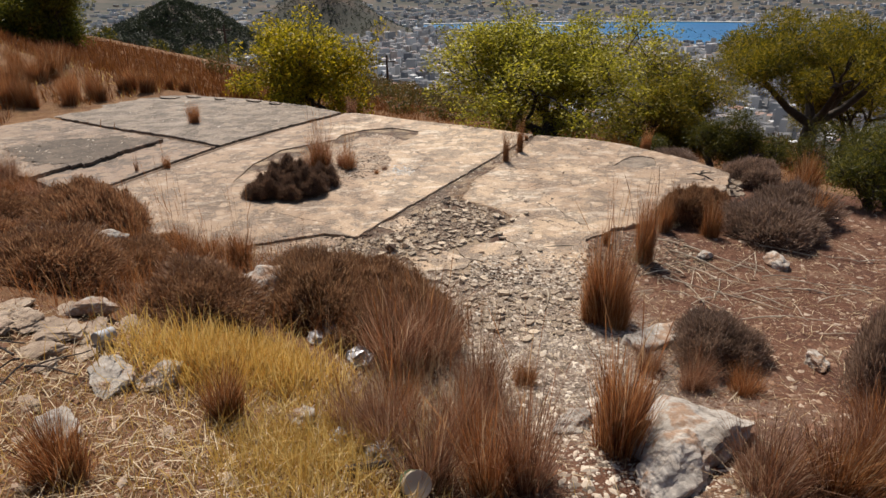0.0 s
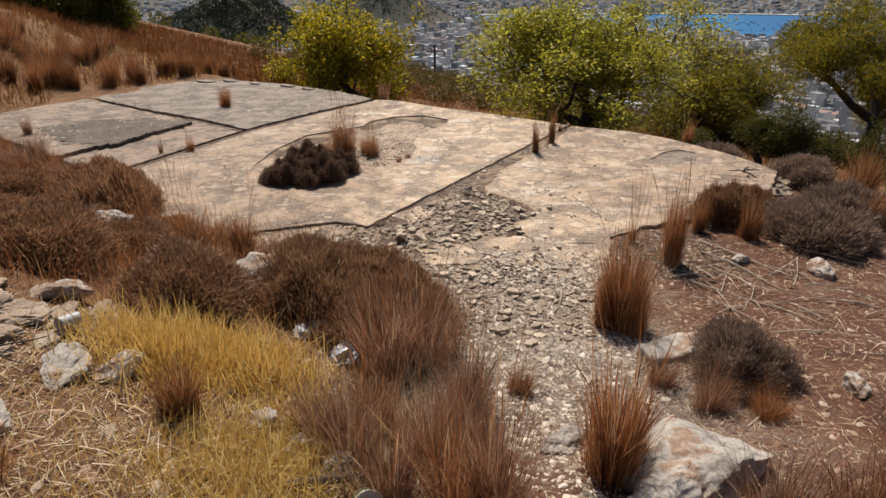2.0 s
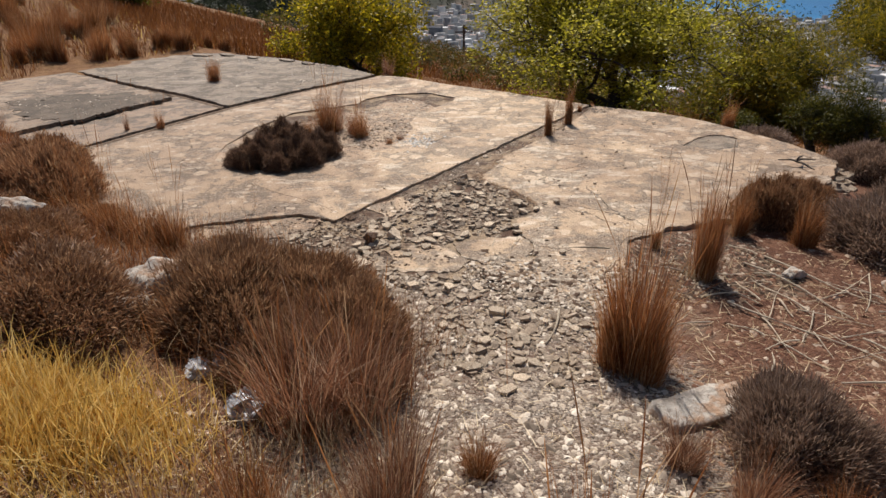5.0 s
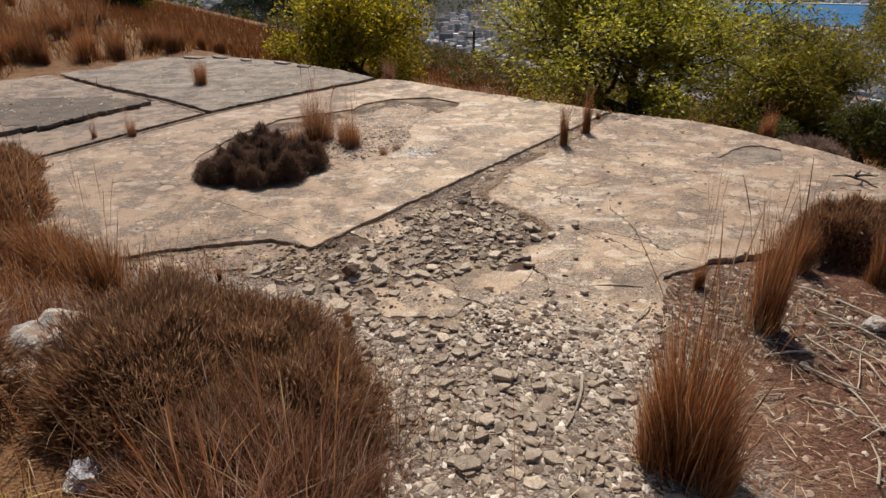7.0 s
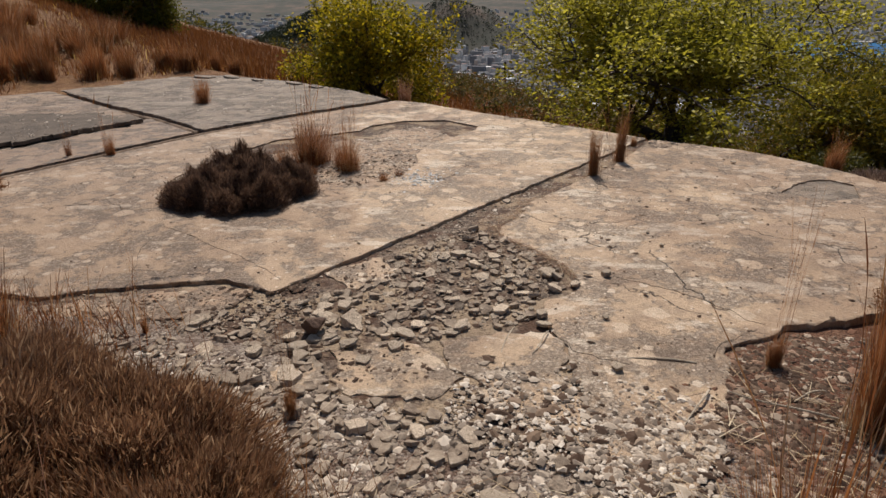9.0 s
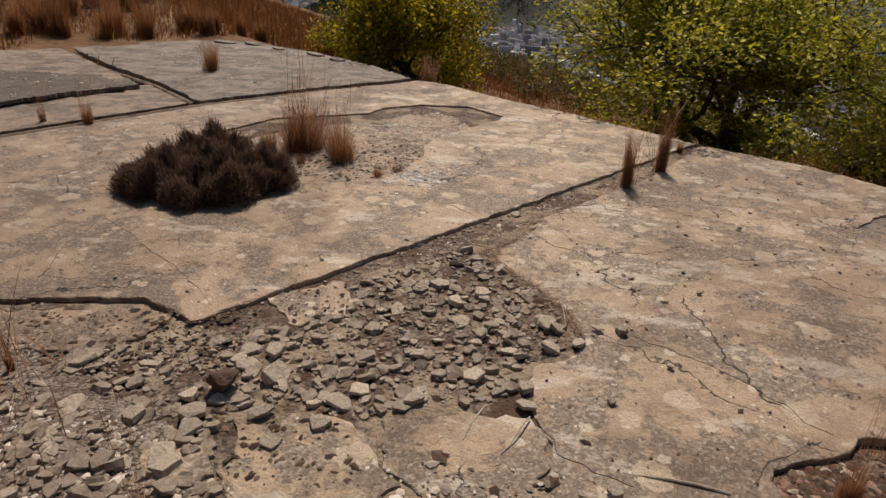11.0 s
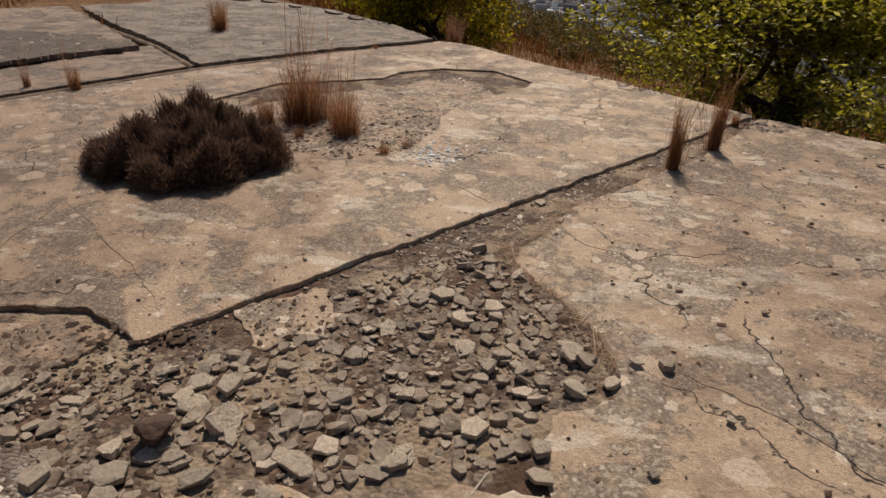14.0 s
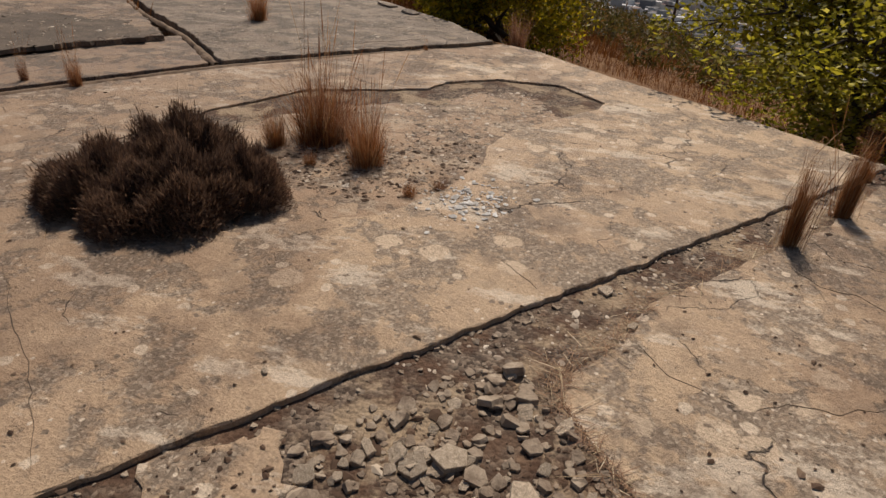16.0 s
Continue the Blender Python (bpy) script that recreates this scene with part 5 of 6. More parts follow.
rr = far_lim + 15 + 900 * g.uniform(0, 1, 2600) ** 2
tx, ty = from_polar(az, rr)
n = len(tx)
v, f = many_boxes(tx, ty, g.uniform(8, 22, n), g.uniform(8, 14, n), g.choice((3.4, 6.5, 9.5), n), g.normal(0, 0.3, n))
tagged(new("town", town_mesh(v, f)), "pale houses along the far shore of the bay", "town", kind="stuff")
n = 60
az = np.linspace(3, 60, n)
rr = np.interp(az, [a for a, _ in FAR_SHORE], [v for _, v in FAR_SHORE])
tx, ty = from_polar(az, rr)
QUAY = rough_material("quay_stone", [(0.3, (0.5, 0.47, 0.42)), (0.7, (0.68, 0.65, 0.6))], 0.05, 1.0)
qv, qf = [], []
for k in range(n):
    a = math.radians(az[k])
    for dr, z in ((-14, -152.0), (-14, -147.6), (16, -147.6)):
        qv.append(((rr[k] + dr) * math.sin(a), (rr[k] + dr) * math.cos(a), z))
for k in range(n - 1):
    for j in (0, 1):
        qf.append((3 * k + j, 3 * k + 3 + j, 3 * k + 4 + j, 3 * k + 1 + j))
tagged(new("trim", mesh_of("quay", qv, qf, QUAY)), "pale stone quay along the far shore", "quay", kind="structure")


def pier(az0, r0, az1, r1, width):
    (x0, y0), (x1, y1) = from_polar(az0, r0), from_polar(az1, r1)
    L = math.hypot(x1 - x0, y1 - y0)
    me = box_mesh("pier", QUAY, (0, L, -width / 2, width / 2, -3, 2.2), (L * 0.8, L * 0.9, -width, width, -3, 2.0))
    ob = tagged(new("pier", me), "pale stone pier reaching into the bay", "pier", "harbour piers")
    ob.matrix_basis = pose(float(x0), float(y0), SEA_Z, 0, 0, math.degrees(math.atan2(y1 - y0, x1 - x0)))


pier(14.5, 2010, 20.0, 1850, 16)
pier(20.0, 1560, 24.0, 1640, 14)
BOAT = rough_material("boat_white", [(0.3, (0.6, 0.62, 0.64)), (0.7, (0.8, 0.8, 0.8))], 0.3, 2)


def boat_mesh():
    bm = bmesh.new()
    rows = []
    for u in np.linspace(0, 1, 7):
        w = 3.2 * (1 - max(0, u - 0.45) ** 2 * 3.2)
        rows.append([bm.verts.new((-w * 0.6, u * 24, -0.6)), bm.verts.new((-w, u * 24, 2.4 + u)), bm.verts.new((w, u * 24, 2.4 + u)), bm.verts.new((w * 0.6, u * 24, -0.6))])
    for p, q in zip(rows, rows[1:]):
        for i in range(4):
            j = (i + 1) % 4
            bm.faces.new((p[i], q[i], q[j], p[j]))
    bm.faces.new(rows[0])
    box_bm(bm, -2, 2, 4, 13, 2.4, 5.6)
    bmesh.ops.recalc_face_normals(bm, faces=bm.faces[:])
    return bm_mesh("boat", bm, BOAT)


boat_me = boat_mesh()
for a, r, t in ((19.5, 1830, 40), (20.4, 1845, 75), (12.6, 1880, 20), (16.5, 1935, 60), (22.5, 1870, 10), (9.5, 1900, 80), (25.5, 1600, 30)):
    ob = tagged(new("boat", boat_me), "small white boat moored in the bay", "boat", "moored boats")
    ob.matrix_basis = pose(*[float(q) for q in from_polar(a, r)], SEA_Z + 0.4, 0, 0, t)

# woods and gardens in the valley, brush on the slope below
c = []
rad = []
for _ in range(3600):
    x, y = from_polar(g.uniform(-34, 50), g.uniform(430, 1850))
    c.append((x, y, float(ground_z(x, y)) + 2))
    rad.append(g.uniform(2.5, 6))
for _ in range(2600):
    x, y = -290 + g.normal(0, 100), 1130 + g.normal(0, 90)
    c.append((x, y, float(ground_z(x, y)) + 2.5))
    rad.append(g.uniform(3, 6.5))
for _ in range(1500):
    x, y = -60 + g.normal(0, 110), 1530 + g.normal(0, 80)
    c.append((x, y, float(ground_z(x, y)) + 1.0))
    rad.append(g.uniform(1.5, 3.5))
v, f = leaf_cloud(c, rad, 185000, 2.4, 500, 0.8)
tagged(new("valley_trees", mesh_of("valley_trees", v, f, FAR_TREES)), "dark green trees among the far houses", "trees", kind="stuff")
c, rad = [], []
for _ in range(380):
    s, d = g.uniform(-60, 90), g.uniform(14, 80)
    x, y = d * EDGE_N[0] + s * EDGE_S[0] + 3.3, d * EDGE_N[1] + s * EDGE_S[1] + 4.05
    c.append((x, y, float(ground_z(x, y)) + 0.2))
    rad.append(g.uniform(0.4, 1.1))
v, f = leaf_cloud(c, rad, 70000, 0.3, 501, 0.4)
tagged(new("slope_brush", mesh_of("slope_brush", v, f, LEAF_GREEN)), "green brush on the slope below the platform", "brush", kind="stuff")


c, rad = [], []
for _ in range(300):
    s, d = g.uniform(-16, 8), g.uniform(5.5, 17)
    x, y = d * EDGE_N[0] + s * EDGE_S[0] + 3.3, d * EDGE_N[1] + s * EDGE_S[1] + 4.05
    h = g.uniform(0.25, 0.6)
    c.append((x, y, float(ground_z(x, y)) + h * 0.7))
    rad.append(h)
BRUSH = leafy_material("dry_brush", [(0.0, (0.05, 0.045, 0.012)), (0.5, (0.13, 0.11, 0.02)), (0.8, (0.2, 0.12, 0.035)), (1.0, (0.26, 0.13, 0.04))], 0.4, 0.2)
v, f = leaf_cloud(c, rad, 70000, 0.14, 502, 0.3)
tagged(new("slope_brush", mesh_of("slope_brush", v, f, BRUSH)), "olive and brown brush just below the platform", "brush", kind="stuff")


def utility_pole(x, y, h):
    z = gz_at(x, y)
    bm = bmesh.new()
    limb(bm, (0, 0, -0.5), (0, 0, h), 0.17, 0.11, 10)
    e = tagged(new("utility_pole"), "dark wooden utility pole on the slope", "pole", "utility poles")
    e.matrix_basis = pose(x, y, z)
    part("post", bm_mesh("post", bm, BARK), e)
    part("crossarm", box_mesh("crossarm", BARK, (-0.9, 0.9, -0.06, 0.06, h - 0.7, h - 0.58)), e)
    for k in (-0.7, 0.0, 0.7):
        b2 = bmesh.new()
        limb(b2, (k, 0, h - 0.58), (k, 0, h - 0.4), 0.05, 0.03, 8)
        part("insulator", bm_mesh("insulator", b2, QUAY), e)


for a, r, top in ((3.4, 66, -6.2), (-10.3, 80, -2.9), (12.0, 95, -9.5)):
    x, y = [float(q) for q in from_polar(a, r)]
    utility_pole(x, y - 6.0, max(5.0, top - gz_at(x, y - 6.0)))

# ---------------------------------------------------------------- rocks and rubble
def rock_mesh(name, seed, mat, flat=0.6, cuts=9, sub=3, rough=0.05):
    g2 = np.random.default_rng(seed)
    bm = bmesh.new()
    bmesh.ops.create_icosphere(bm, subdivisions=sub, radius=0.5)
    planes = []
    for _ in range(cuts):
        nrm = Vector(g2.normal(0, 1, 3)).normalized()
        planes.append((nrm, g2.uniform(0.26, 0.42)))
    for v in bm.verts:
        for nrm, d in planes:
            k = v.co.dot(nrm) - d
            if k > 0:
                v.co -= nrm * k * 0.92
        v.co += v.co.normalized() * noise.noise(v.co * 5 + Vector((seed, 0, 0))) * rough + v.co.normalized() * noise.noise(v.co * 14 + Vector((seed, 3, 0))) * rough * 0.4
        v.co.z *= flat
    return bm_mesh(name, bm, mat)


ROCKS = [rock_mesh("rock", 31 + k, LIMESTONE, 0.6, 16, 5, 0.07) for k in range(3)]


OUTCROP = rough_material("dusty_limestone", [(0.3, (0.27, 0.19, 0.13)), (0.45, (0.45, 0.335, 0.24)), (0.6, (0.56, 0.44, 0.33)), (0.75, (0.66, 0.57, 0.46))], 5, 30, strength=1.0, distance=0.04, in_place=True)
BANK_ROCKS = [rock_mesh("rock", 231 + k, OUTCROP, 0.6, 12, 5, 0.1) for k in range(3)]


def rock(k, x, y, sx, sy, sz, turn, label, sink=0.35, z=None, shapes=ROCKS):
    ob = tagged(new("rock", shapes[k]), label, "rock", "limestone rocks")
    h = sz
    ob.matrix_basis = Matrix.Translation((x, y, (gz_at(x, y) if z is None else z) + h * (0.5 - sink))) @ Matrix.Rotation(radians(turn), 4, "Z") @ Matrix.Diagonal((sx / 0.8, sy / 0.8, sz / 0.5, 1))
    return ob


rock(0, 1.66, -4.0, 0.78, 0.46, 0.3, 20, "large white and orange limestone boulder beside the path", 0.3)
rock(2, 1.47, -4.24, 0.5, 0.26, 0.24, 25, "low white limestone block against the boulder", 0.3)
rock(1, -0.7, -1.88, 0.42, 0.34, 0.42, 40, "pale grey limestone rock among brown shrubs", 0.3)
rock(1, -1.3, -3.36, 0.34, 0.24, 0.12, 110, "weathered grey limestone lying in straw")
rock(2, -1.08, -3.3, 0.24, 0.18, 0.14, 20, "weathered stone lying in straw")
rock(2, -2.4, -0.66, 0.56, 0.34, 0.36, 20, "pale grey rock among rust coloured undergrowth", 0.12)
rock(0, -1.66, -2.62, 0.32, 0.16, 0.13, 5, "reddish stone on the limestone outcrop", 0.1)
rock(1, 1.2, -3.66, 0.24, 0.16, 0.12, 30, "pale stone on the gravel path", 0.3)
rock(2, 4.1, -1.4, 0.26, 0.18, 0.15, 60, "brown stone on red soil", 0.25)
rock(0, 3.5, -1.12, 0.18, 0.12, 0.1, 10, "brown stone on red soil", 0.25)
rock(1, 3.05, -3.25, 0.2, 0.14, 0.12, 80, "dark stone on red soil", 0.25)
rock(2, -1.3, -3.95, 0.22, 0.18, 0.1, 80, "grey stone lying in straw", 0.3)
rock(1, -0.3, -3.6, 0.14, 0.12, 0.1, 10, "grey stone lying in golden grass", 0.2)
for x, y, w in ((-1.75, -2.95, 0.34), (-2.1, -2.98, 0.36), (-1.92, -2.85, 0.3), (-1.55, -2.9, 0.26), (-2.3, -2.8, 0.36), (-1.7, -3.2, 0.24), (-2.2, -3.3, 0.26), (-1.5, -3.12, 0.2), (-1.95, -3.25, 0.18), (-1.42, -2.72, 0.2), (-2.05, -2.7, 0.24), (-1.62, -3.35, 0.14), (-0.9, -3.85, 0.1), (-1.5, -3.75, 0.14), (-0.55, -4.2, 0.11), (-1.8, -2.62, 0.16)):
    rock(int(rng.integers(3)), x, y, w, w * 0.75, w * 0.26, rng.uniform(0, 180), "weathered dusty limestone lump on the bank", 0.44, None, BANK_ROCKS)
rock(0, -9.5, 7.0, 0.9, 0.5, 0.4, 10, "grey rock on the grassy slope", 0.3)
rock(2, -8.8, 8.2, 0.6, 0.4, 0.3, 60, "grey rock on the grassy slope", 0.3)


def fragment_mesh(seed, thin):
    g2 = np.random.default_rng(seed)
    bm = bmesh.new()
    n = int(g2.integers(5, 8))
    for k in range(n):
        a = 2 * math.pi * (k + g2.uniform(-0.28, 0.28)) / n
        r = g2.uniform(0.36, 0.56)
        for z, s in ((-0.5, g2.uniform(0.8, 1.0)), (0.5, g2.uniform(0.75, 1.0))):
            bm.verts.new((r * s * math.cos(a), r * s * math.sin(a), z * thin + g2.normal(0, 0.03)))
    bmesh.ops.convex_hull(bm, input=bm.verts[:])
    bmesh.ops.bevel(bm, geom=bm.edges[:], offset=0.012, segments=1, affect="EDGES")
    return bm_mesh("fragment", bm, STONE)


FRAGMENTS = [fragment_mesh(700 + k, (0.24, 0.18, 0.34, 0.15, 0.28)[k % 5]) for k in range(12)]


def fragment(x, y, size, z, tilt=14.0):
    ob = tagged(new("concrete_fragment", FRAGMENTS[int(rng.integers(12))]), "broken grey concrete fragment lying in the rubble", "stone", "rubble fragments")
    ob.matrix_basis = Matrix.Translation((x, y, z + size * 0.17)) @ Euler((radians(rng.normal(0, tilt)), radians(rng.normal(0, tilt)), rng.uniform(0, 6.28))).to_matrix().to_4x4() @ Matrix.Diagonal((size, size * rng.uniform(0.7, 1.0), size * rng.uniform(0.55, 1.0), 1))


HEAP = [(0.6, 0.42), (0.8, 0.75), (1.15, 1.15), (1.4, 0.95), (1.75, 0.45), (1.8, 0.15), (1.58, -0.02), (1.5, -0.3), (1.2, -0.35), (0.95, -0.5), (0.5, -0.45), (0.45, -1.05), (-0.2, -1.15), (-0.85, -0.65), (-0.3, -0.25), (0.3, -0.05), (0.45, 0.1)]
BARE = [(0.26, 0.31), (0.65, 0.54), (0.69, 0.24), (0.5, 0.07)], [(0.55, -0.55), (0.9, -0.53), (1.1, -0.85), (0.55, -0.85)]
placed = 0
while placed < 185:
    x, y = rng.uniform(-0.8, 1.9), rng.uniform(-1.0, 1.2)
    if not inside(HEAP, x, y) or (any(inside(b, x, y) for b in BARE) and rng.uniform() < 0.9):
        continue
    mid = math.exp(-((x - 1.25) ** 2 + (y - 0.25) ** 2) / 0.3)
    if rng.uniform() > 0.5 + 0.5 * mid:
        continue
    fragment(x, y, float(np.clip(rng.lognormal(-2.84, 0.42), 0.035, 0.14)) * (1.15 if x < 0.6 else 1.0), float(base_z(x, y)) - 0.012 + 0.035 * mid * rng.uniform(0, 1))
    placed += 1
FRONT = [(-0.5, -0.7), (0.4, -0.85), (1.2, -1.1), (2.0, -1.6), (1.9, -2.3), (1.1, -2.5), (0.7, -1.7), (0.1, -1.3)]
placed = 0
while placed < 75:
    x, y = rng.uniform(-0.6, 2.0), rng.uniform(-2.5, -0.7)
    if inside(FRONT, x, y):
        fragment(x, y, float(np.clip(rng.lognormal(-2.8, 0.4), 0.035, 0.12)), gz_at(x, y) - 0.01, 8.0)
        placed += 1
# the ones that stand out
for x, y, s in ((1.92, 0.31, 0.07), (2.04, 0.31, 0.075), (1.83, 0.17, 0.1), (2.22, 0.07, 0.05), (1.94, -0.23, 0.05), (2.51, 0.8, 0.04), (2.48, 1.05, 0.045), (3.81, 2.99, 0.07), (1.9, -0.71, 0.07), (1.59, -0.21, 0.09), (1.59, -0.31, 0.1),
                (1.36, -0.16, 0.11), (1.15, -0.35, 0.11), (0.92, -0.34, 0.11), (0.48, -0.14, 0.13), (0.27, -0.49, 0.1), (0.33, -0.59, 0.13), (0.36, -0.67, 0.13), (0.13, -0.65, 0.14), (0.47, -0.48, 0.1), (0.58, -0.54, 0.13),
                (0.83, -0.56, 0.11), (0.68, -0.68, 0.1), (1.68, 0.32, 0.14), (1.35, 0.56, 0.12), (2.33, 2.65, 0.05), (1.48, 1.74, 0.08), (0.4, 0.75, 0.04), (1.3, -1.55, 0.14), (1.2, -1.9, 0.1), (1.0, -1.2, 0.12), (1.45, -1.9, 0.1), (1.1, -2.2, 0.13),
                (1.6, -1.7, 0.08), (2.5, 2.8, 0.05), (2.42, 2.9, 0.05), (1.6, 1.5, 0.06), (0.95, -1.7, 0.09)):
    top = 0.0 if (inside(S5, x, y) or inside(S1, x, y)) else (float(base_z(x, y)) if inside(BASE, x, y) else gz_at(x, y))
    fragment(x, y, s * 1.05, top, 6.0)
frag_v = [np.array([tuple(q.co) for q in me.vertices]) for me in FRAGMENTS]
frag_f = [[list(q.vertices) for q in me.polygons] for me in FRAGMENTS]
pieces = []
g3 = np.random.default_rng(611)
while len(pieces) < 2300:
    x, y = g3.uniform(-0.9, 2.0), g3.uniform(-2.4, 1.15)
    if not (inside(HEAP, x, y) or inside(FRONT, x, y)) or any(inside(b, x, y) for b in BARE):
        continue
    k, s, a = int(g3.integers(12)), float(np.clip(g3.lognormal(-3.3, 0.48), 0.016, 0.1)), g3.uniform(0, 6.28)
    tilt_m = np.array(Euler((g3.normal(0, 0.25), g3.normal(0, 0.25), a)).to_matrix())
    z = float(base_z(x, y)) if inside(BASE, x, y) else gz_at(x, y)
    pieces.append(((frag_v[k] * s) @ tilt_m.T + np.array((x, y, z + s * 0.1)), frag_f[k]))
for _ in range(330):
    u, side = g3.uniform(0, 1), g3.normal(0.05, 0.04)
    x, y = 3.2 * u + side * 0.78, 4.06 * u - side * 0.62
    if _ % 3 == 0:
        x, y = g3.uniform(-1.4, 0.1), g3.uniform(-0.2, 0.05)
    if inside(S1, x, y):
        continue
    k, s, a = int(g3.integers(12)), g3.uniform(0.008, 0.035), g3.uniform(0, 6.28)
    tilt_m = np.array(Euler((g3.normal(0, 0.3), g3.normal(0, 0.3), a)).to_matrix())
    pieces.append(((frag_v[k] * s) @ tilt_m.T + np.array((x, y, (-0.004 if inside(S5, x, y) else float(base_z(x, y))) + s * 0.1)), frag_f[k]))
EDGE = [(5.32, 1.4), (4.85, 0.73), (4.2, 0.4), (3.55, -0.06)]
for _ in range(60):
    k = int(g3.integers(3))
    u, off = g3.uniform(0, 1), abs(g3.normal(0.03, 0.1))
    (ax, ay), (bx, by) = EDGE[k], EDGE[k + 1]
    x, y = ax + (bx - ax) * u + 0.6 * off, ay + (by - ay) * u - 0.8 * off
    s = g3.uniform(0.06, 0.22)
    tilt_m = np.array(Euler((g3.normal(0, 0.3), g3.normal(0, 0.3), g3.uniform(0, 6.28))).to_matrix())
    j = int(g3.integers(12))
    pieces.append(((frag_v[j] * np.array((s, s, s * 1.6))) @ tilt_m.T + np.array((x, y, max(gz_at(x, y), -0.3 * off - 0.09))), frag_f[j]))
v, f = join(pieces)
tagged(new("rubble_crumbs", mesh_of("rubble_crumbs", v, f, STONE_DARK)), "small broken concrete chips between larger fragments", "rubble", kind="stuff")
potrock = tagged(new("rock", rock_mesh("rock", 77, rough_material("red_brown_stone", [(0.3, (0.1, 0.055, 0.035)), (0.7, (0.2, 0.12, 0.08))], 8, 60), 0.8, 9, 3)), "dark reddish brown stone standing in the rubble", "rock")
potrock.matrix_basis = pose(0.37, -0.42, 0.03, 20, 10, 30) @ Matrix.Diagonal((0.16, 0.12, 0.17, 1))


def pebbles(name, n, area, size, lift, mat, label, seed, on=None):
    g2 = np.random.default_rng(seed)
    x, y = area(g2, n)
    n = len(x)
    z = ground_z(x, y) if on is None else (on(x, y) if callable(on) else np.full(n, on))
    s = size * np.clip(g2.lognormal(-0.15, 0.6, n), 0.25, 2.6)
    base = np.array(((1.15, 0, 0.1), (0.2, 0.8, 0), (-1.0, 0.4, 0.12), (-0.6, -0.6, 0), (0.55, -0.75, 0.06), (0.25, 0.1, 0.42), (0, 0, -0.4)))
    v = base[None] * g2.uniform(0.65, 1.25, (n, 7, 1)) * s[:, None, None]
    a = g2.uniform(0, 6.28, n)
    ca, sa = np.cos(a)[:, None], np.sin(a)[:, None]
    vx, vy = v[:, :, 0] * ca - v[:, :, 1] * sa, v[:, :, 0] * sa + v[:, :, 1] * ca
    v = np.stack((vx + x[:, None], vy + y[:, None], v[:, :, 2] + z[:, None] + lift), -1).reshape(-1, 3)
    o = (np.arange(n) * 7)[:, None]
    f = np.concatenate([o + np.array([q]) for i in range(5) for q in ((i, (i + 1) % 5, 5), ((i + 1) % 5, i, 6))])
    return tagged(new(name, mesh_of(name, v, f.tolist(), mat)), label, "gravel", kind="stuff")


def in_poly(poly, spare=()):
    xs, ys = [p[0] for p in poly], [p[1] for p in poly]

    def area(g2, n):
        x, y = g2.uniform(min(xs), max(xs), n), g2.uniform(min(ys), max(ys), n)
        k = np.array([inside(poly, a, b) and not any(inside(q, a, b) for q in spare) for a, b in zip(x, y)])
        return x[k], y[k]
    return area


PEBBLE = leafy_material("gravel_stone", [(0.0, (0.1, 0.075, 0.056)), (0.35, (0.35, 0.28, 0.213)), (0.75, (0.55, 0.455, 0.355)), (1.0, (0.74, 0.65, 0.54))], 0.0, 0.0, 0.9)
PEBBLE_RED = leafy_material("red_gravel", [(0.0, (0.1, 0.045, 0.026)), (0.5, (0.2, 0.1, 0.06)), (0.85, (0.3, 0.19, 0.125)), (1.0, (0.48, 0.38, 0.29))], 0.0, 0.0, 0.9)
# Dirt-coloured crumbs, darkened further to stand in for occlusion in the rubble gaps.
CRUMB = leafy_material("dirty_shaded_crumbs", [(0.0, (0.045, 0.026, 0.016)), (0.5, (0.1, 0.06, 0.038)), (0.85, (0.22, 0.15, 0.1)), (1.0, (0.5, 0.41, 0.31))], 0.0, 0.0, 0.9)
PATHWAY = [(0.3, -0.7), (0.9, -1.0), (1.7, -1.35), (2.2, -1.5), (2.1, -2.6), (1.9, -3.6), (1.7, -4.6), (0.9, -4.7), (0.9, -3.4), (0.8, -2.5), (0.5, -1.6), (0.0, -1.2), (-0.6, -0.7)]
pebbles("gravel", 15000, in_poly(PATHWAY), 0.011, 0.0, PEBBLE, "loose grey gravel and concrete crumbs on the path", 401)
pebbles("gravel", 1100, in_poly(PATHWAY), 0.016, 0.0, PEBBLE, "coarse grey gravel on the path", 402)
pebbles("gravel", 2800, in_poly(HEAP, BARE), 0.008, 0.0, CRUMB, "fine concrete crumbs between the rubble", 403, base_z)
pebbles("gravel", 1300, in_poly(HEAP, BARE), 0.013, 0.0, CRUMB, "coarse concrete crumbs between the rubble", 404, base_z)
JOINT = [(0.75, 0.95), (1.3, 1.55), (2.3, 2.85), (3.1, 3.85), (2.6, 2.95), (1.7, 1.75), (1.45, 1.25), (1.3, 0.95)]
pebbles("gravel", 3200, in_poly(JOINT), 0.009, 0.0, PEBBLE, "gravel lodged in the open joint", 405, base_z)
pebbles("gravel", 3000, in_poly([(-0.5, 2.2), (0.45, 2.3), (0.6, 3.3), (1.2, 4.5), (0.8, 5.0), (0.2, 4.9), (-0.6, 3.6)]), 0.009, 0.0, PEBBLE, "grey gravel in the hollow of the slab", 406, hollow_z)
pebbles("gravel", 16000, lambda g2, n: (g2.uniform(2.1, 6.5, n), g2.uniform(-4.8, -0.2, n)), 0.012, 0.0, PEBBLE_RED, "reddish gravel and clods on the soil", 407)
pebbles("gravel", 5000, lambda g2, n: (g2.uniform(-2.4, 0.8, n), g2.uniform(-4.9, -2.6, n)), 0.013, 0.0, PEBBLE_RED, "pale gravel in the straw of the bank", 408)
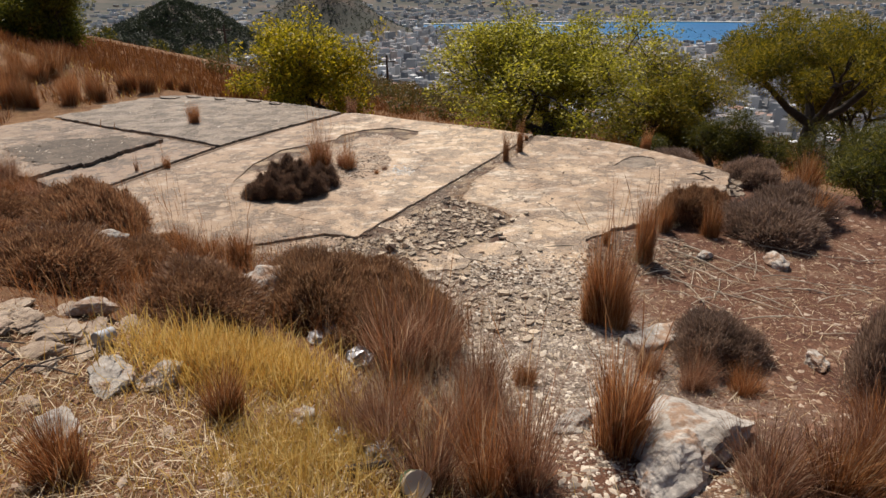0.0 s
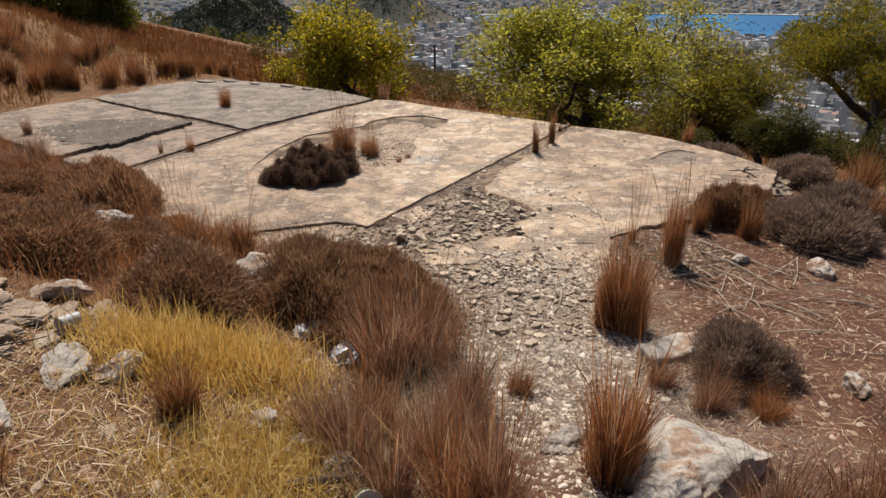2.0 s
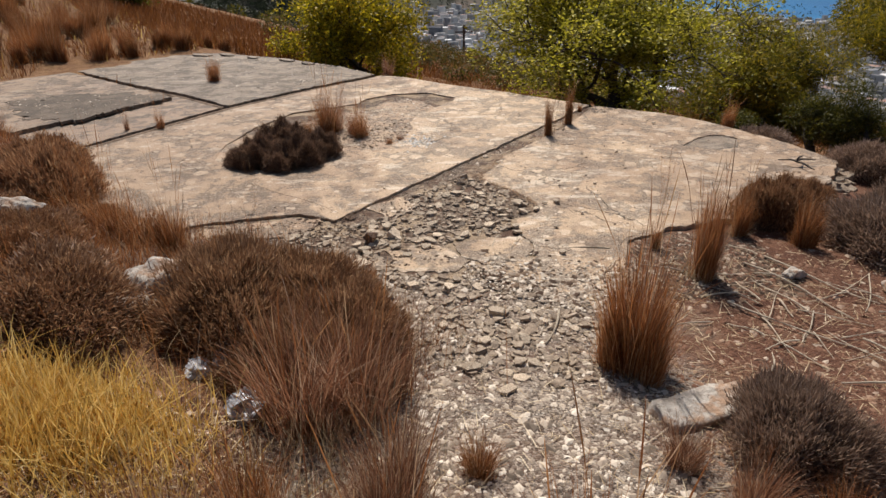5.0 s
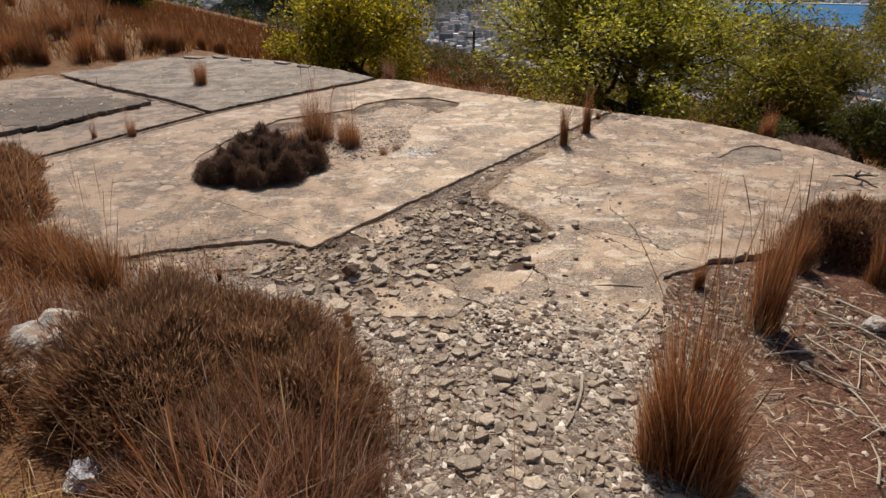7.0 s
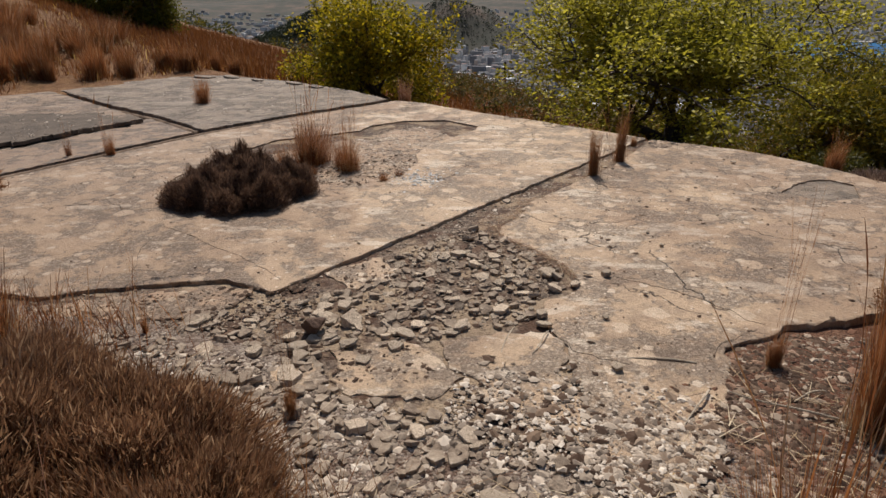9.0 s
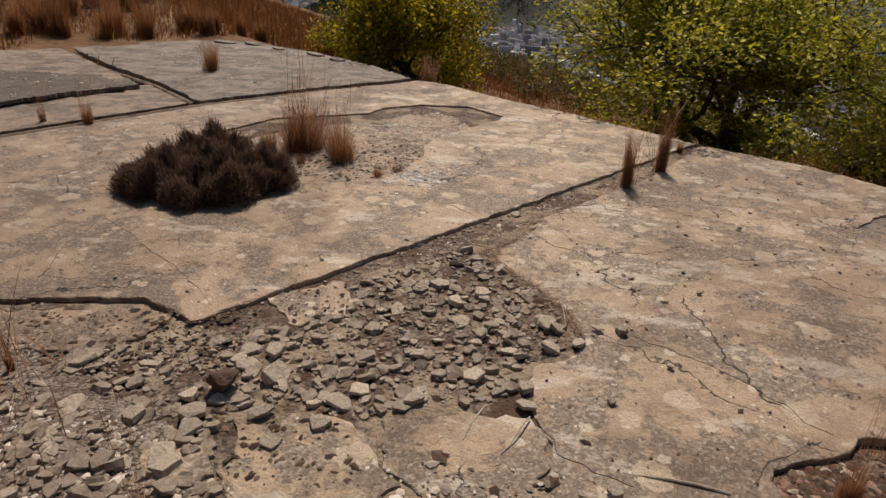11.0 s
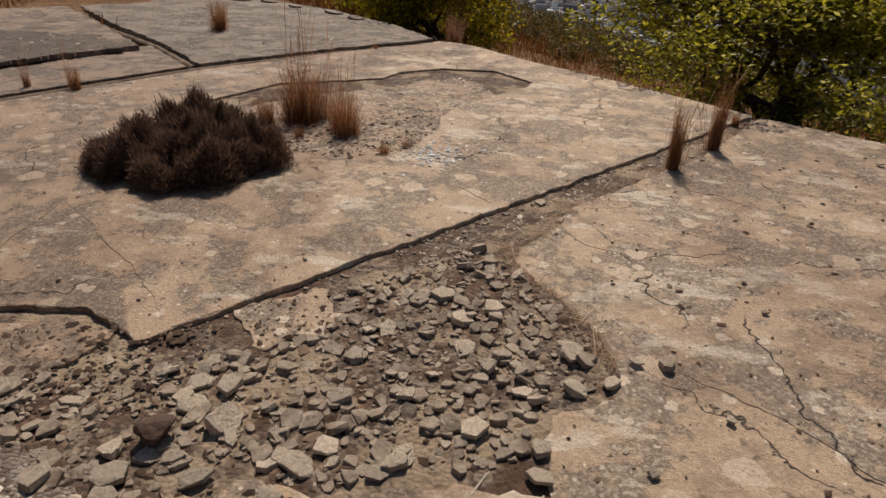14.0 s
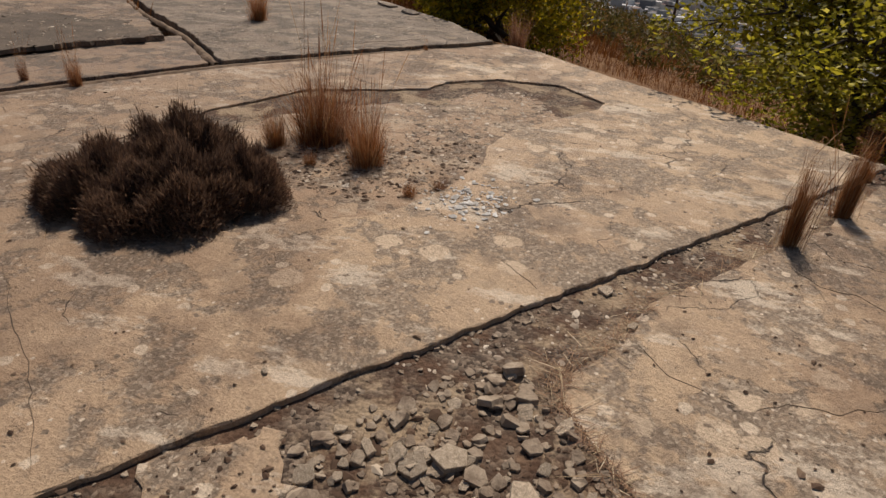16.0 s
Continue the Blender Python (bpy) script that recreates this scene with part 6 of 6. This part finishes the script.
TONGUE = [(1.15, -0.35), (1.62, -0.42), (1.75, -0.75), (2.1, -0.85), (2.26, -1.05), (2.2, -1.3), (1.98, -1.6), (1.5, -1.35), (1.1, -1.1)]


def thinning(poly, y_full, y_none):
    """Points within an outline that thin out from one y to another."""
    pick = in_poly(poly)

    def area(g2, n):
        x, y = pick(g2, n)
        k = g2.uniform(0, 1, len(x)) < np.clip((y_none - y) / (y_none - y_full), 0, 1) ** 1.4
        return x[k], y[k]
    return area


pebbles("gravel", 9000, thinning(TONGUE, -1.45, -0.6), 0.009, 0.0, PEBBLE, "grey gravel spread over the crumbled front of the slab", 415, -0.005)
pebbles("gravel", 1300, thinning(TONGUE, -1.45, -0.5), 0.015, 0.0, CRUMB, "coarse gravel spread over the crumbled front of the slab", 416, -0.005)
pebbles("gravel", 1500, in_poly([(-1.4, -0.3), (-0.9, -0.1), (-0.3, 0.06), (0.3, 0.2), (0.3, -0.3), (-0.6, -0.6), (-1.3, -0.55)]), 0.009, 0.0, CRUMB, "dirty crumbs before the edge of the large slab", 417, -0.008)
pebbles("gravel", 1700, in_poly([(-0.6, 2.2), (0.1, 2.1), (0.5, 2.4), (0.6, 2.9), (0.5, 3.3), (-0.1, 3.1), (-0.6, 2.9)]), 0.009, 0.0, CRUMB, "brown crumbs and clods round the tufts in the hollow", 418, hollow_z)
pebbles("gravel", 160, in_poly(BARE[0]), 0.008, 0.0, CRUMB, "crumbs strewn on the remnant of screed", 419, -0.008)
pebbles("gravel", 160, in_poly(BARE[1]), 0.009, 0.0, CRUMB, "crumbs strewn on the remnant of screed", 420, -0.008)
pebbles("gravel", 1100, in_poly(S5), 0.0075, 0.0, CRUMB, "small crumbs scattered over the slab", 409, -0.003)
pebbles("gravel", 800, in_poly(S1, [PIT]), 0.0065, 0.0, CRUMB, "small crumbs scattered over the slab", 410, 0.003)
pebbles("gravel", 5200, lambda g2, n: (g2.uniform(2.25, 3.5, n), g2.uniform(-1.4, -0.3, n)), 0.011, 0.0, CRUMB, "dark gravel in the broken corner", 411)


LIME = leafy_material("lime_crumbs", [(0.0, (0.4, 0.37, 0.33)), (0.5, (0.62, 0.59, 0.55)), (1.0, (0.76, 0.74, 0.71))], 0.0, 0.0, 0.9)
pebbles("gravel", 210, clumps(0.7, 2.36, 0.12, 0.14), 0.011, 0.0, LIME, "whitish lime crumbs at the rim of the hollow", 412, 0.004)
pebbles("gravel", 260, in_poly(S3_DARK), 0.012, 0.0, PEBBLE, "crumbs on the dark gravel skin", 413, 0.081)
pebbles("gravel", 700, in_poly(S2), 0.01, 0.0, PEBBLE, "crumbs scattered over the grey slab", 414, 0.044)


def flake(x, y, z, w, d, turn, seed, mat):
    """A thin broken plate of the slab's skin, curled a little."""
    g2 = np.random.default_rng(seed)
    n = 9
    loop = [(w / 2 * math.cos(2 * math.pi * k / n) * g2.uniform(0.75, 1.1), d / 2 * math.sin(2 * math.pi * k / n) * g2.uniform(0.75, 1.1)) for k in range(n)]
    ob = tagged(new("concrete_flake", slab_mesh("concrete_flake", loop, [], 0.012, -0.012, mat, 0.015, seed)), "thin loose plate of concrete broken from the slab", "slab", "loose plates")
    ob.matrix_basis = pose(x, y, z, g2.uniform(-4, 4), g2.uniform(-4, 4), turn)


for i, (x, y, z, w, d, a) in enumerate(((-4.1, 8.75, 0.06, 0.55, 0.25, -20), (-3.55, 8.75, 0.06, 0.4, 0.22, -28), (-2.1, 7.95, 0.06, 0.42, 0.2, -35), (-1.6, 7.55, 0.06, 0.34, 0.18, -40), (-2.9, 8.35, 0.058, 0.3, 0.16, -30))):
    flake(x, y, z, w, d, a, 900 + i, CONCRETE_GREY)


# soil banked up in the joints between the slabs
BANKED = rough_material("banked_soil", [(0.3, (0.12, 0.075, 0.048)), (0.55, (0.25, 0.17, 0.11)), (0.75, (0.38, 0.28, 0.19))], 9, 60, in_place=True)


def soil_strip(pts, width, crest, seed):
    """A ragged low ridge of soil along a joint."""
    line = []
    for (ax, ay), (bx, by) in zip(pts, pts[1:]):
        n = max(2, int(math.hypot(bx - ax, by - ay) / 0.04))
        line += [Vector((ax + (bx - ax) * k / n, ay + (by - ay) * k / n, 0)) for k in range(n)]
    v, f = [], []
    for i, p in enumerate(line):
        d = (line[min(i + 1, len(line) - 1)] - line[max(i - 1, 0)]).normalized()
        side = Vector((-d.y, d.x, 0))
        w = width * (0.65 + 0.5 * noise.noise(p * 4 + Vector((seed, 0, 0))) + 0.35 * noise.noise(p * 13))
        top = crest * (0.7 + 0.6 * noise.noise(p * 6 + Vector((0, seed, 0))))
        for u, h in ((-1, -0.06), (-0.55, 0.45), (0, 1.0), (0.5, 0.6), (1, -0.06)):
            v.append(p + side * w * u + Vector((0, 0, top * h if h > 0 else -0.02)))
    for i in range(len(line) - 1):
        for j in range(4):
            f.append((5 * i + j, 5 * i + j + 1, 5 * i + j + 6, 5 * i + j + 5))
    tagged(new("trim", mesh_of("joint_soil", v, f, BANKED, True)), "dry soil banked up in the joint between slabs", "soil", kind="structure")


soil_strip([(-3.36, 2.2), (-2.2, 4.12), (-1.1, 5.43), (-0.15, 6.46)], 0.06, 0.01, 3.0)
soil_strip([(-2.25, 4.2), (-3.2, 5.0), (-3.22, 5.02), (-4.47, 5.84), (-5.94, 7.02)], 0.055, 0.018, 5.0)
soil_strip([(-3.25, 4.85), (-3.62, 4.3), (-4.15, 3.56), (-4.6, 2.9)], 0.055, 0.016, 7.0)


# cracks that run through the slabs
def crack(pts, width, z, seed):
    bm = bmesh.new()
    line = []
    for (ax, ay), (bx, by) in zip(pts, pts[1:]):
        for k in range(6):
            u = k / 6
            x, y = ax + (bx - ax) * u, ay + (by - ay) * u
            q = noise.noise_vector(Vector((x * 12, y * 12, seed))) * 0.022
            line.append(Vector((x + q[0], y + q[1], z)))
    rows = []
    for i, p in enumerate(line):
        d = (line[min(i + 1, len(line) - 1)] - line[max(i - 1, 0)]).normalized()
        s = Vector((-d.y, d.x, 0)) * width * 0.6 * (0.25 + 0.75 * abs(noise.noise(p * 7))) * min(1, 4 * (0.02 + min(i, len(line) - 1 - i) / len(line)))
        rows.append([bm.verts.new(p + s), bm.verts.new(p - s), bm.verts.new(p - Vector((0, 0, 0.02)))])
    for a, b in zip(rows, rows[1:]):
        for i in range(3):
            j = (i + 1) % 3
            bm.faces.new((a[i], a[j], b[j], b[i]))
    bmesh.ops.recalc_face_normals(bm, faces=bm.faces[:])
    ob = new("trim", bm_mesh("crack", bm, JOINT_SOIL))
    tagged(ob, "dark crack packed with soil running through the concrete", "crack", kind="structure")


for i, (pts, w, z) in enumerate((
        ([(2.08, 0.3), (2.26, 0.21), (2.41, 0.13), (2.5, 0.05), (2.65, -0.1), (2.69, -0.2), (2.79, -0.26)], 0.004, -0.004),
        ([(2.3, 2.29), (2.41, 2.14), (2.57, 2.12), (2.72, 1.95)], 0.006, -0.004),
        ([(-1.15, 1.03), (-0.82, 0.82), (-0.59, 0.64), (-0.37, 0.51), (-0.22, 0.38), (-0.09, 0.26), (0.04, 0.15)], 0.005, 0.002),
        ([(1.64, -0.39), (1.7, -0.49), (1.72, -0.55), (1.84, -0.62), (2.0, -0.66)], 0.006, -0.004),
        ([(2.35, -0.62), (2.44, -0.49), (2.53, -0.42), (2.62, -0.36)], 0.005, -0.004),
        ([(2.02, 1.17), (2.14, 1.25), (2.31, 1.27), (2.5, 1.35)], 0.004, -0.004),
        ([(1.63, 1.39), (1.69, 1.31), (1.75, 1.25), (1.9, 1.2)], 0.004, -0.004),
        ([(1.0, 1.8), (1.14, 1.68), (1.21, 1.6)], 0.004, 0.002),
        ([(-1.95, 4.75), (-1.35, 5.6), (-0.75, 6.2)], 0.005, 0.044),
        ([(-0.9, 0.05), (-1.1, 0.6), (-1.15, 1.03)], 0.004, 0.002))):
    crack(pts, w, z, 3.0 + i)


# ---------------------------------------------------------------- sticks and litter
def stick(x0, y0, x1, y1, r, label="bleached dry stick lying on the ground", lift=0.0, mat=None):
    bm = bmesh.new()
    n = 6
    pts = []
    L = math.hypot(x1 - x0, y1 - y0)
    for k in range(n + 1):
        u = k / n
        x, y = x0 + (x1 - x0) * u, y0 + (y1 - y0) * u
        off = 0.06 * L * math.sin(u * 3.1 + x0 * 9) * (1 if (x0 * 100) % 2 > 1 else -1)
        px, py = x - (y1 - y0) / L * off, y + (x1 - x0) / L * off
        pts.append(Vector((px, py, (gz_at(px, py) if lift == 0.0 else lift) + r * 0.8 + (0.014 if lift == 0.0 else 0.0) + 0.01 * math.sin(u * 5))))
    rings = []
    for k, q in enumerate(pts):
        d = (pts[min(k + 1, n)] - pts[max(k - 1, 0)]).normalized()
        u = d.orthogonal().normalized()
        w = d.cross(u)
        rad = r * (1 - 0.5 * k / n)
        rings.append([bm.verts.new(q + (u * math.cos(t) + w * math.sin(t)) * rad) for t in (math.pi * i / 3 for i in range(6))])
    for ra, rb in zip(rings, rings[1:]):
        for i in range(6):
            bm.faces.new((ra[i], ra[(i + 1) % 6], rb[(i + 1) % 6], rb[i]))
    bm.faces.new(rings[0][::-1])
    bm.faces.new(rings[-1])
    return tagged(new("stick", bm_mesh("stick", bm, mat or TWIG)), label, "stick", "dry sticks")


for k in range(34):
    x, y, a, L = rng.uniform(2.2, 5.2), rng.uniform(-3.6, -0.8), rng.uniform(0, 6.28), rng.uniform(0.15, 0.55)
    stick(x, y, x + L * math.cos(a), y + L * math.sin(a), rng.uniform(0.003, 0.007))
for k in range(14):
    x, y, a, L = rng.uniform(-2.0, 1.0), rng.uniform(-4.6, -3.2), rng.uniform(0, 6.28), rng.uniform(0.12, 0.35)
    stick(x, y, x + L * math.cos(a), y + L * math.sin(a), rng.uniform(0.003, 0.006))
for k in range(34):
    x, y, a, L = rng.normal(3.3, 0.6), rng.normal(-1.5, 0.55), rng.uniform(0, 6.28), rng.uniform(0.2, 0.6)
    stick(x, y, x + L * math.cos(a), y + L * math.sin(a), rng.uniform(0.003, 0.008))
stick(1.49, -0.26, 1.3, -0.75, 0.005, lift=0.0)
stick(1.62, -0.39, 1.5, -0.58, 0.004, lift=0.001)
stick(1.72, -1.55, 1.55, -1.95, 0.009)
stick(3.2, -0.95, 3.6, -1.7, 0.009)
stick(3.4, -0.85, 3.9, -1.5, 0.008)
stick(2.9, -1.45, 3.4, -2.1, 0.008)
stick(-0.12, -4.1, 0.26, -3.98, 0.026, "dark charred log lying in dry grass", gz_at(0.08, -4.04) + 0.05, BARK)
for x, y in ((-1.62, -3.5), (-1.85, -3.45)):
    for k in range(5):
        stick(x, y, x + rng.uniform(-0.3, 0.3), y + rng.uniform(-0.25, 0.25), 0.006, "dark dead branch on the limestone", gz_at(x, y) + 0.04 + 0.03 * k, BARK)

for k, (dx, dy, up) in enumerate(((0.22, 0.06, 0.1), (-0.16, 0.1, 0.07), (0.08, -0.2, 0.05), (0.12, 0.16, 0.13))):
    stick(4.78, 1.22, 4.78 + dx, 1.22 + dy, 0.012, "dark dead twig lying on the slab", 0.012 + up * 0.4, BARK)

# concrete kerb piece half buried beside the grey shrub
bm = bmesh.new()
box_bm(bm, -0.26, 0.26, -0.1, 0.1, -0.05, 0.05)
bmesh.ops.subdivide_edges(bm, edges=bm.edges[:], cuts=5, use_grid_fill=True)
for v in bm.verts:
    v.co += noise.noise_vector(v.co * 7) * 0.022 + noise.noise_vector(v.co * 23) * 0.008
ob = tagged(new("concrete_block", bm_mesh("concrete_block", bm, LIMESTONE, True)), "broken pale stone slab half buried in red soil", "block")
ob.matrix_basis = pose(2.22, -2.66, gz_at(2.22, -2.66) + 0.02, 6, 3, 18)


def crumpled(name, x, y, size, mat, label, seed, category, flat=0.6):
    bm = bmesh.new()
    bmesh.ops.create_icosphere(bm, subdivisions=4, radius=0.5)
    for v in bm.verts:
        q = noise.noise_vector(v.co * 4 + Vector((seed, 0, 0))) * 0.28 + noise.noise_vector(v.co * 11 + Vector((0, seed, 0))) * 0.1
        v.co += q
        v.co.z *= flat
    ob = tagged(new(name, bm_mesh(name, bm, mat)), label, category, "litter on the bank")
    ob.matrix_basis = pose(x, y, gz_at(x, y) + size * 0.2, 0, 0, seed * 40) @ Matrix.Diagonal((size, size * 0.8, size, 1))


def plain(name, colour, rough=0.5, metal=0.0):
    m, nt, bsdf = material(name)
    c = ramp(nt, noise_tex(nt, nt.nodes.new("ShaderNodeTexCoord").outputs["Object"], 6, 5, 0.6), [(0.3, tuple(0.55 * q for q in colour)), (0.65, colour)])
    nt.links.new(c, bsdf.inputs["Base Color"])
    bsdf.inputs["Roughness"].default_value = rough
    bsdf.inputs["Metallic"].default_value = metal
    return m


FOIL = plain("crumpled_foil", (0.36, 0.36, 0.38), 0.45, 0.35)
BAG = plain("white_plastic", (0.5, 0.5, 0.52), 0.45)
RED = plain("faded_red_plastic", (0.55, 0.1, 0.07), 0.5)
CLAY = plain("pale_plastic_tube", (0.6, 0.52, 0.4), 0.6)
GREEN = plain("green_plastic", (0.1, 0.2, 0.09), 0.5)
crumpled("foil_bag", -0.18, -2.3, 0.26, FOIL, "crumpled silvery foil bag under dry shrubs", 1.7, "litter")
crumpled("foil_bag", -0.3, -2.45, 0.14, BAG, "crumpled white plastic bag in straw", 2.9, "litter")
crumpled("plastic_wrapper", -0.04, -2.5, 0.14, RED, "faded red plastic wrapper in dry grass", 3.3, "litter", 0.35)
crumpled("plastic_bag", -0.02, -2.62, 0.13, BAG, "torn white plastic scrap in dry grass", 4.1, "litter", 0.4)
crumpled("plastic_bag", 0.08, -3.9, 0.14, BAG, "crumpled clear plastic in dry grass", 5.2, "litter")
crumpled("plastic_bag", -0.12, -3.75, 0.12, FOIL, "crumpled silvery plastic in dry grass", 6.2, "litter")
crumpled("foil_bag", 0.0, -2.7, 0.2, FOIL, "crumpled silvery plastic between grass tufts", 7.7, "litter")


def tube_mesh(name, r, length, wall_t, mat):
    bm = bmesh.new()
    rings = []
    for rad, z in ((r, 0), (r, length), (r - wall_t, length), (r - wall_t, 0.01)):
        rings.append([bm.verts.new((rad * math.cos(t), rad * math.sin(t), z)) for t in (2 * math.pi * i / 24 for i in range(24))])
    for a, b in zip(rings, rings[1:]):
        for i in range(24):
            j = (i + 1) % 24
            bm.faces.new((a[i], a[j], b[j], b[i]))
    bm.faces.new(rings[3])
    bmesh.ops.recalc_face_normals(bm, faces=bm.faces[:])
    return bm_mesh(name, bm, mat)


cup = tagged(new("plastic_cup"), "discarded pale cup with a green rim in straw", "cup", "litter on the bank")
cup.matrix_basis = pose(0.22, -4.14, gz_at(0.22, -4.14) + 0.04, 52, 0, 15)
part("body", tube_mesh("body", 0.06, 0.12, 0.005, CLAY), cup)
part("rim", tube_mesh("rim", 0.065, 0.012, 0.01, CLAY), cup, "pale rim", pose(0, 0, 0.115))
part("band", tube_mesh("band", 0.0615, 0.04, 0.004, GREEN), cup, "green band", pose(0, 0, 0.02))
can = tagged(new("tin_can"), "rusty white tin can lying on limestone", "can", "litter on the bank")
can.matrix_basis = pose(-1.4, -2.98, gz_at(-1.4, -2.98) + 0.07, 80, 0, -30)
part("body", tube_mesh("body", 0.036, 0.11, 0.003, BAG), can)
part("rim", tube_mesh("rim", 0.038, 0.006, 0.005, FOIL), can, "metal rim", pose(0, 0, 0.106))
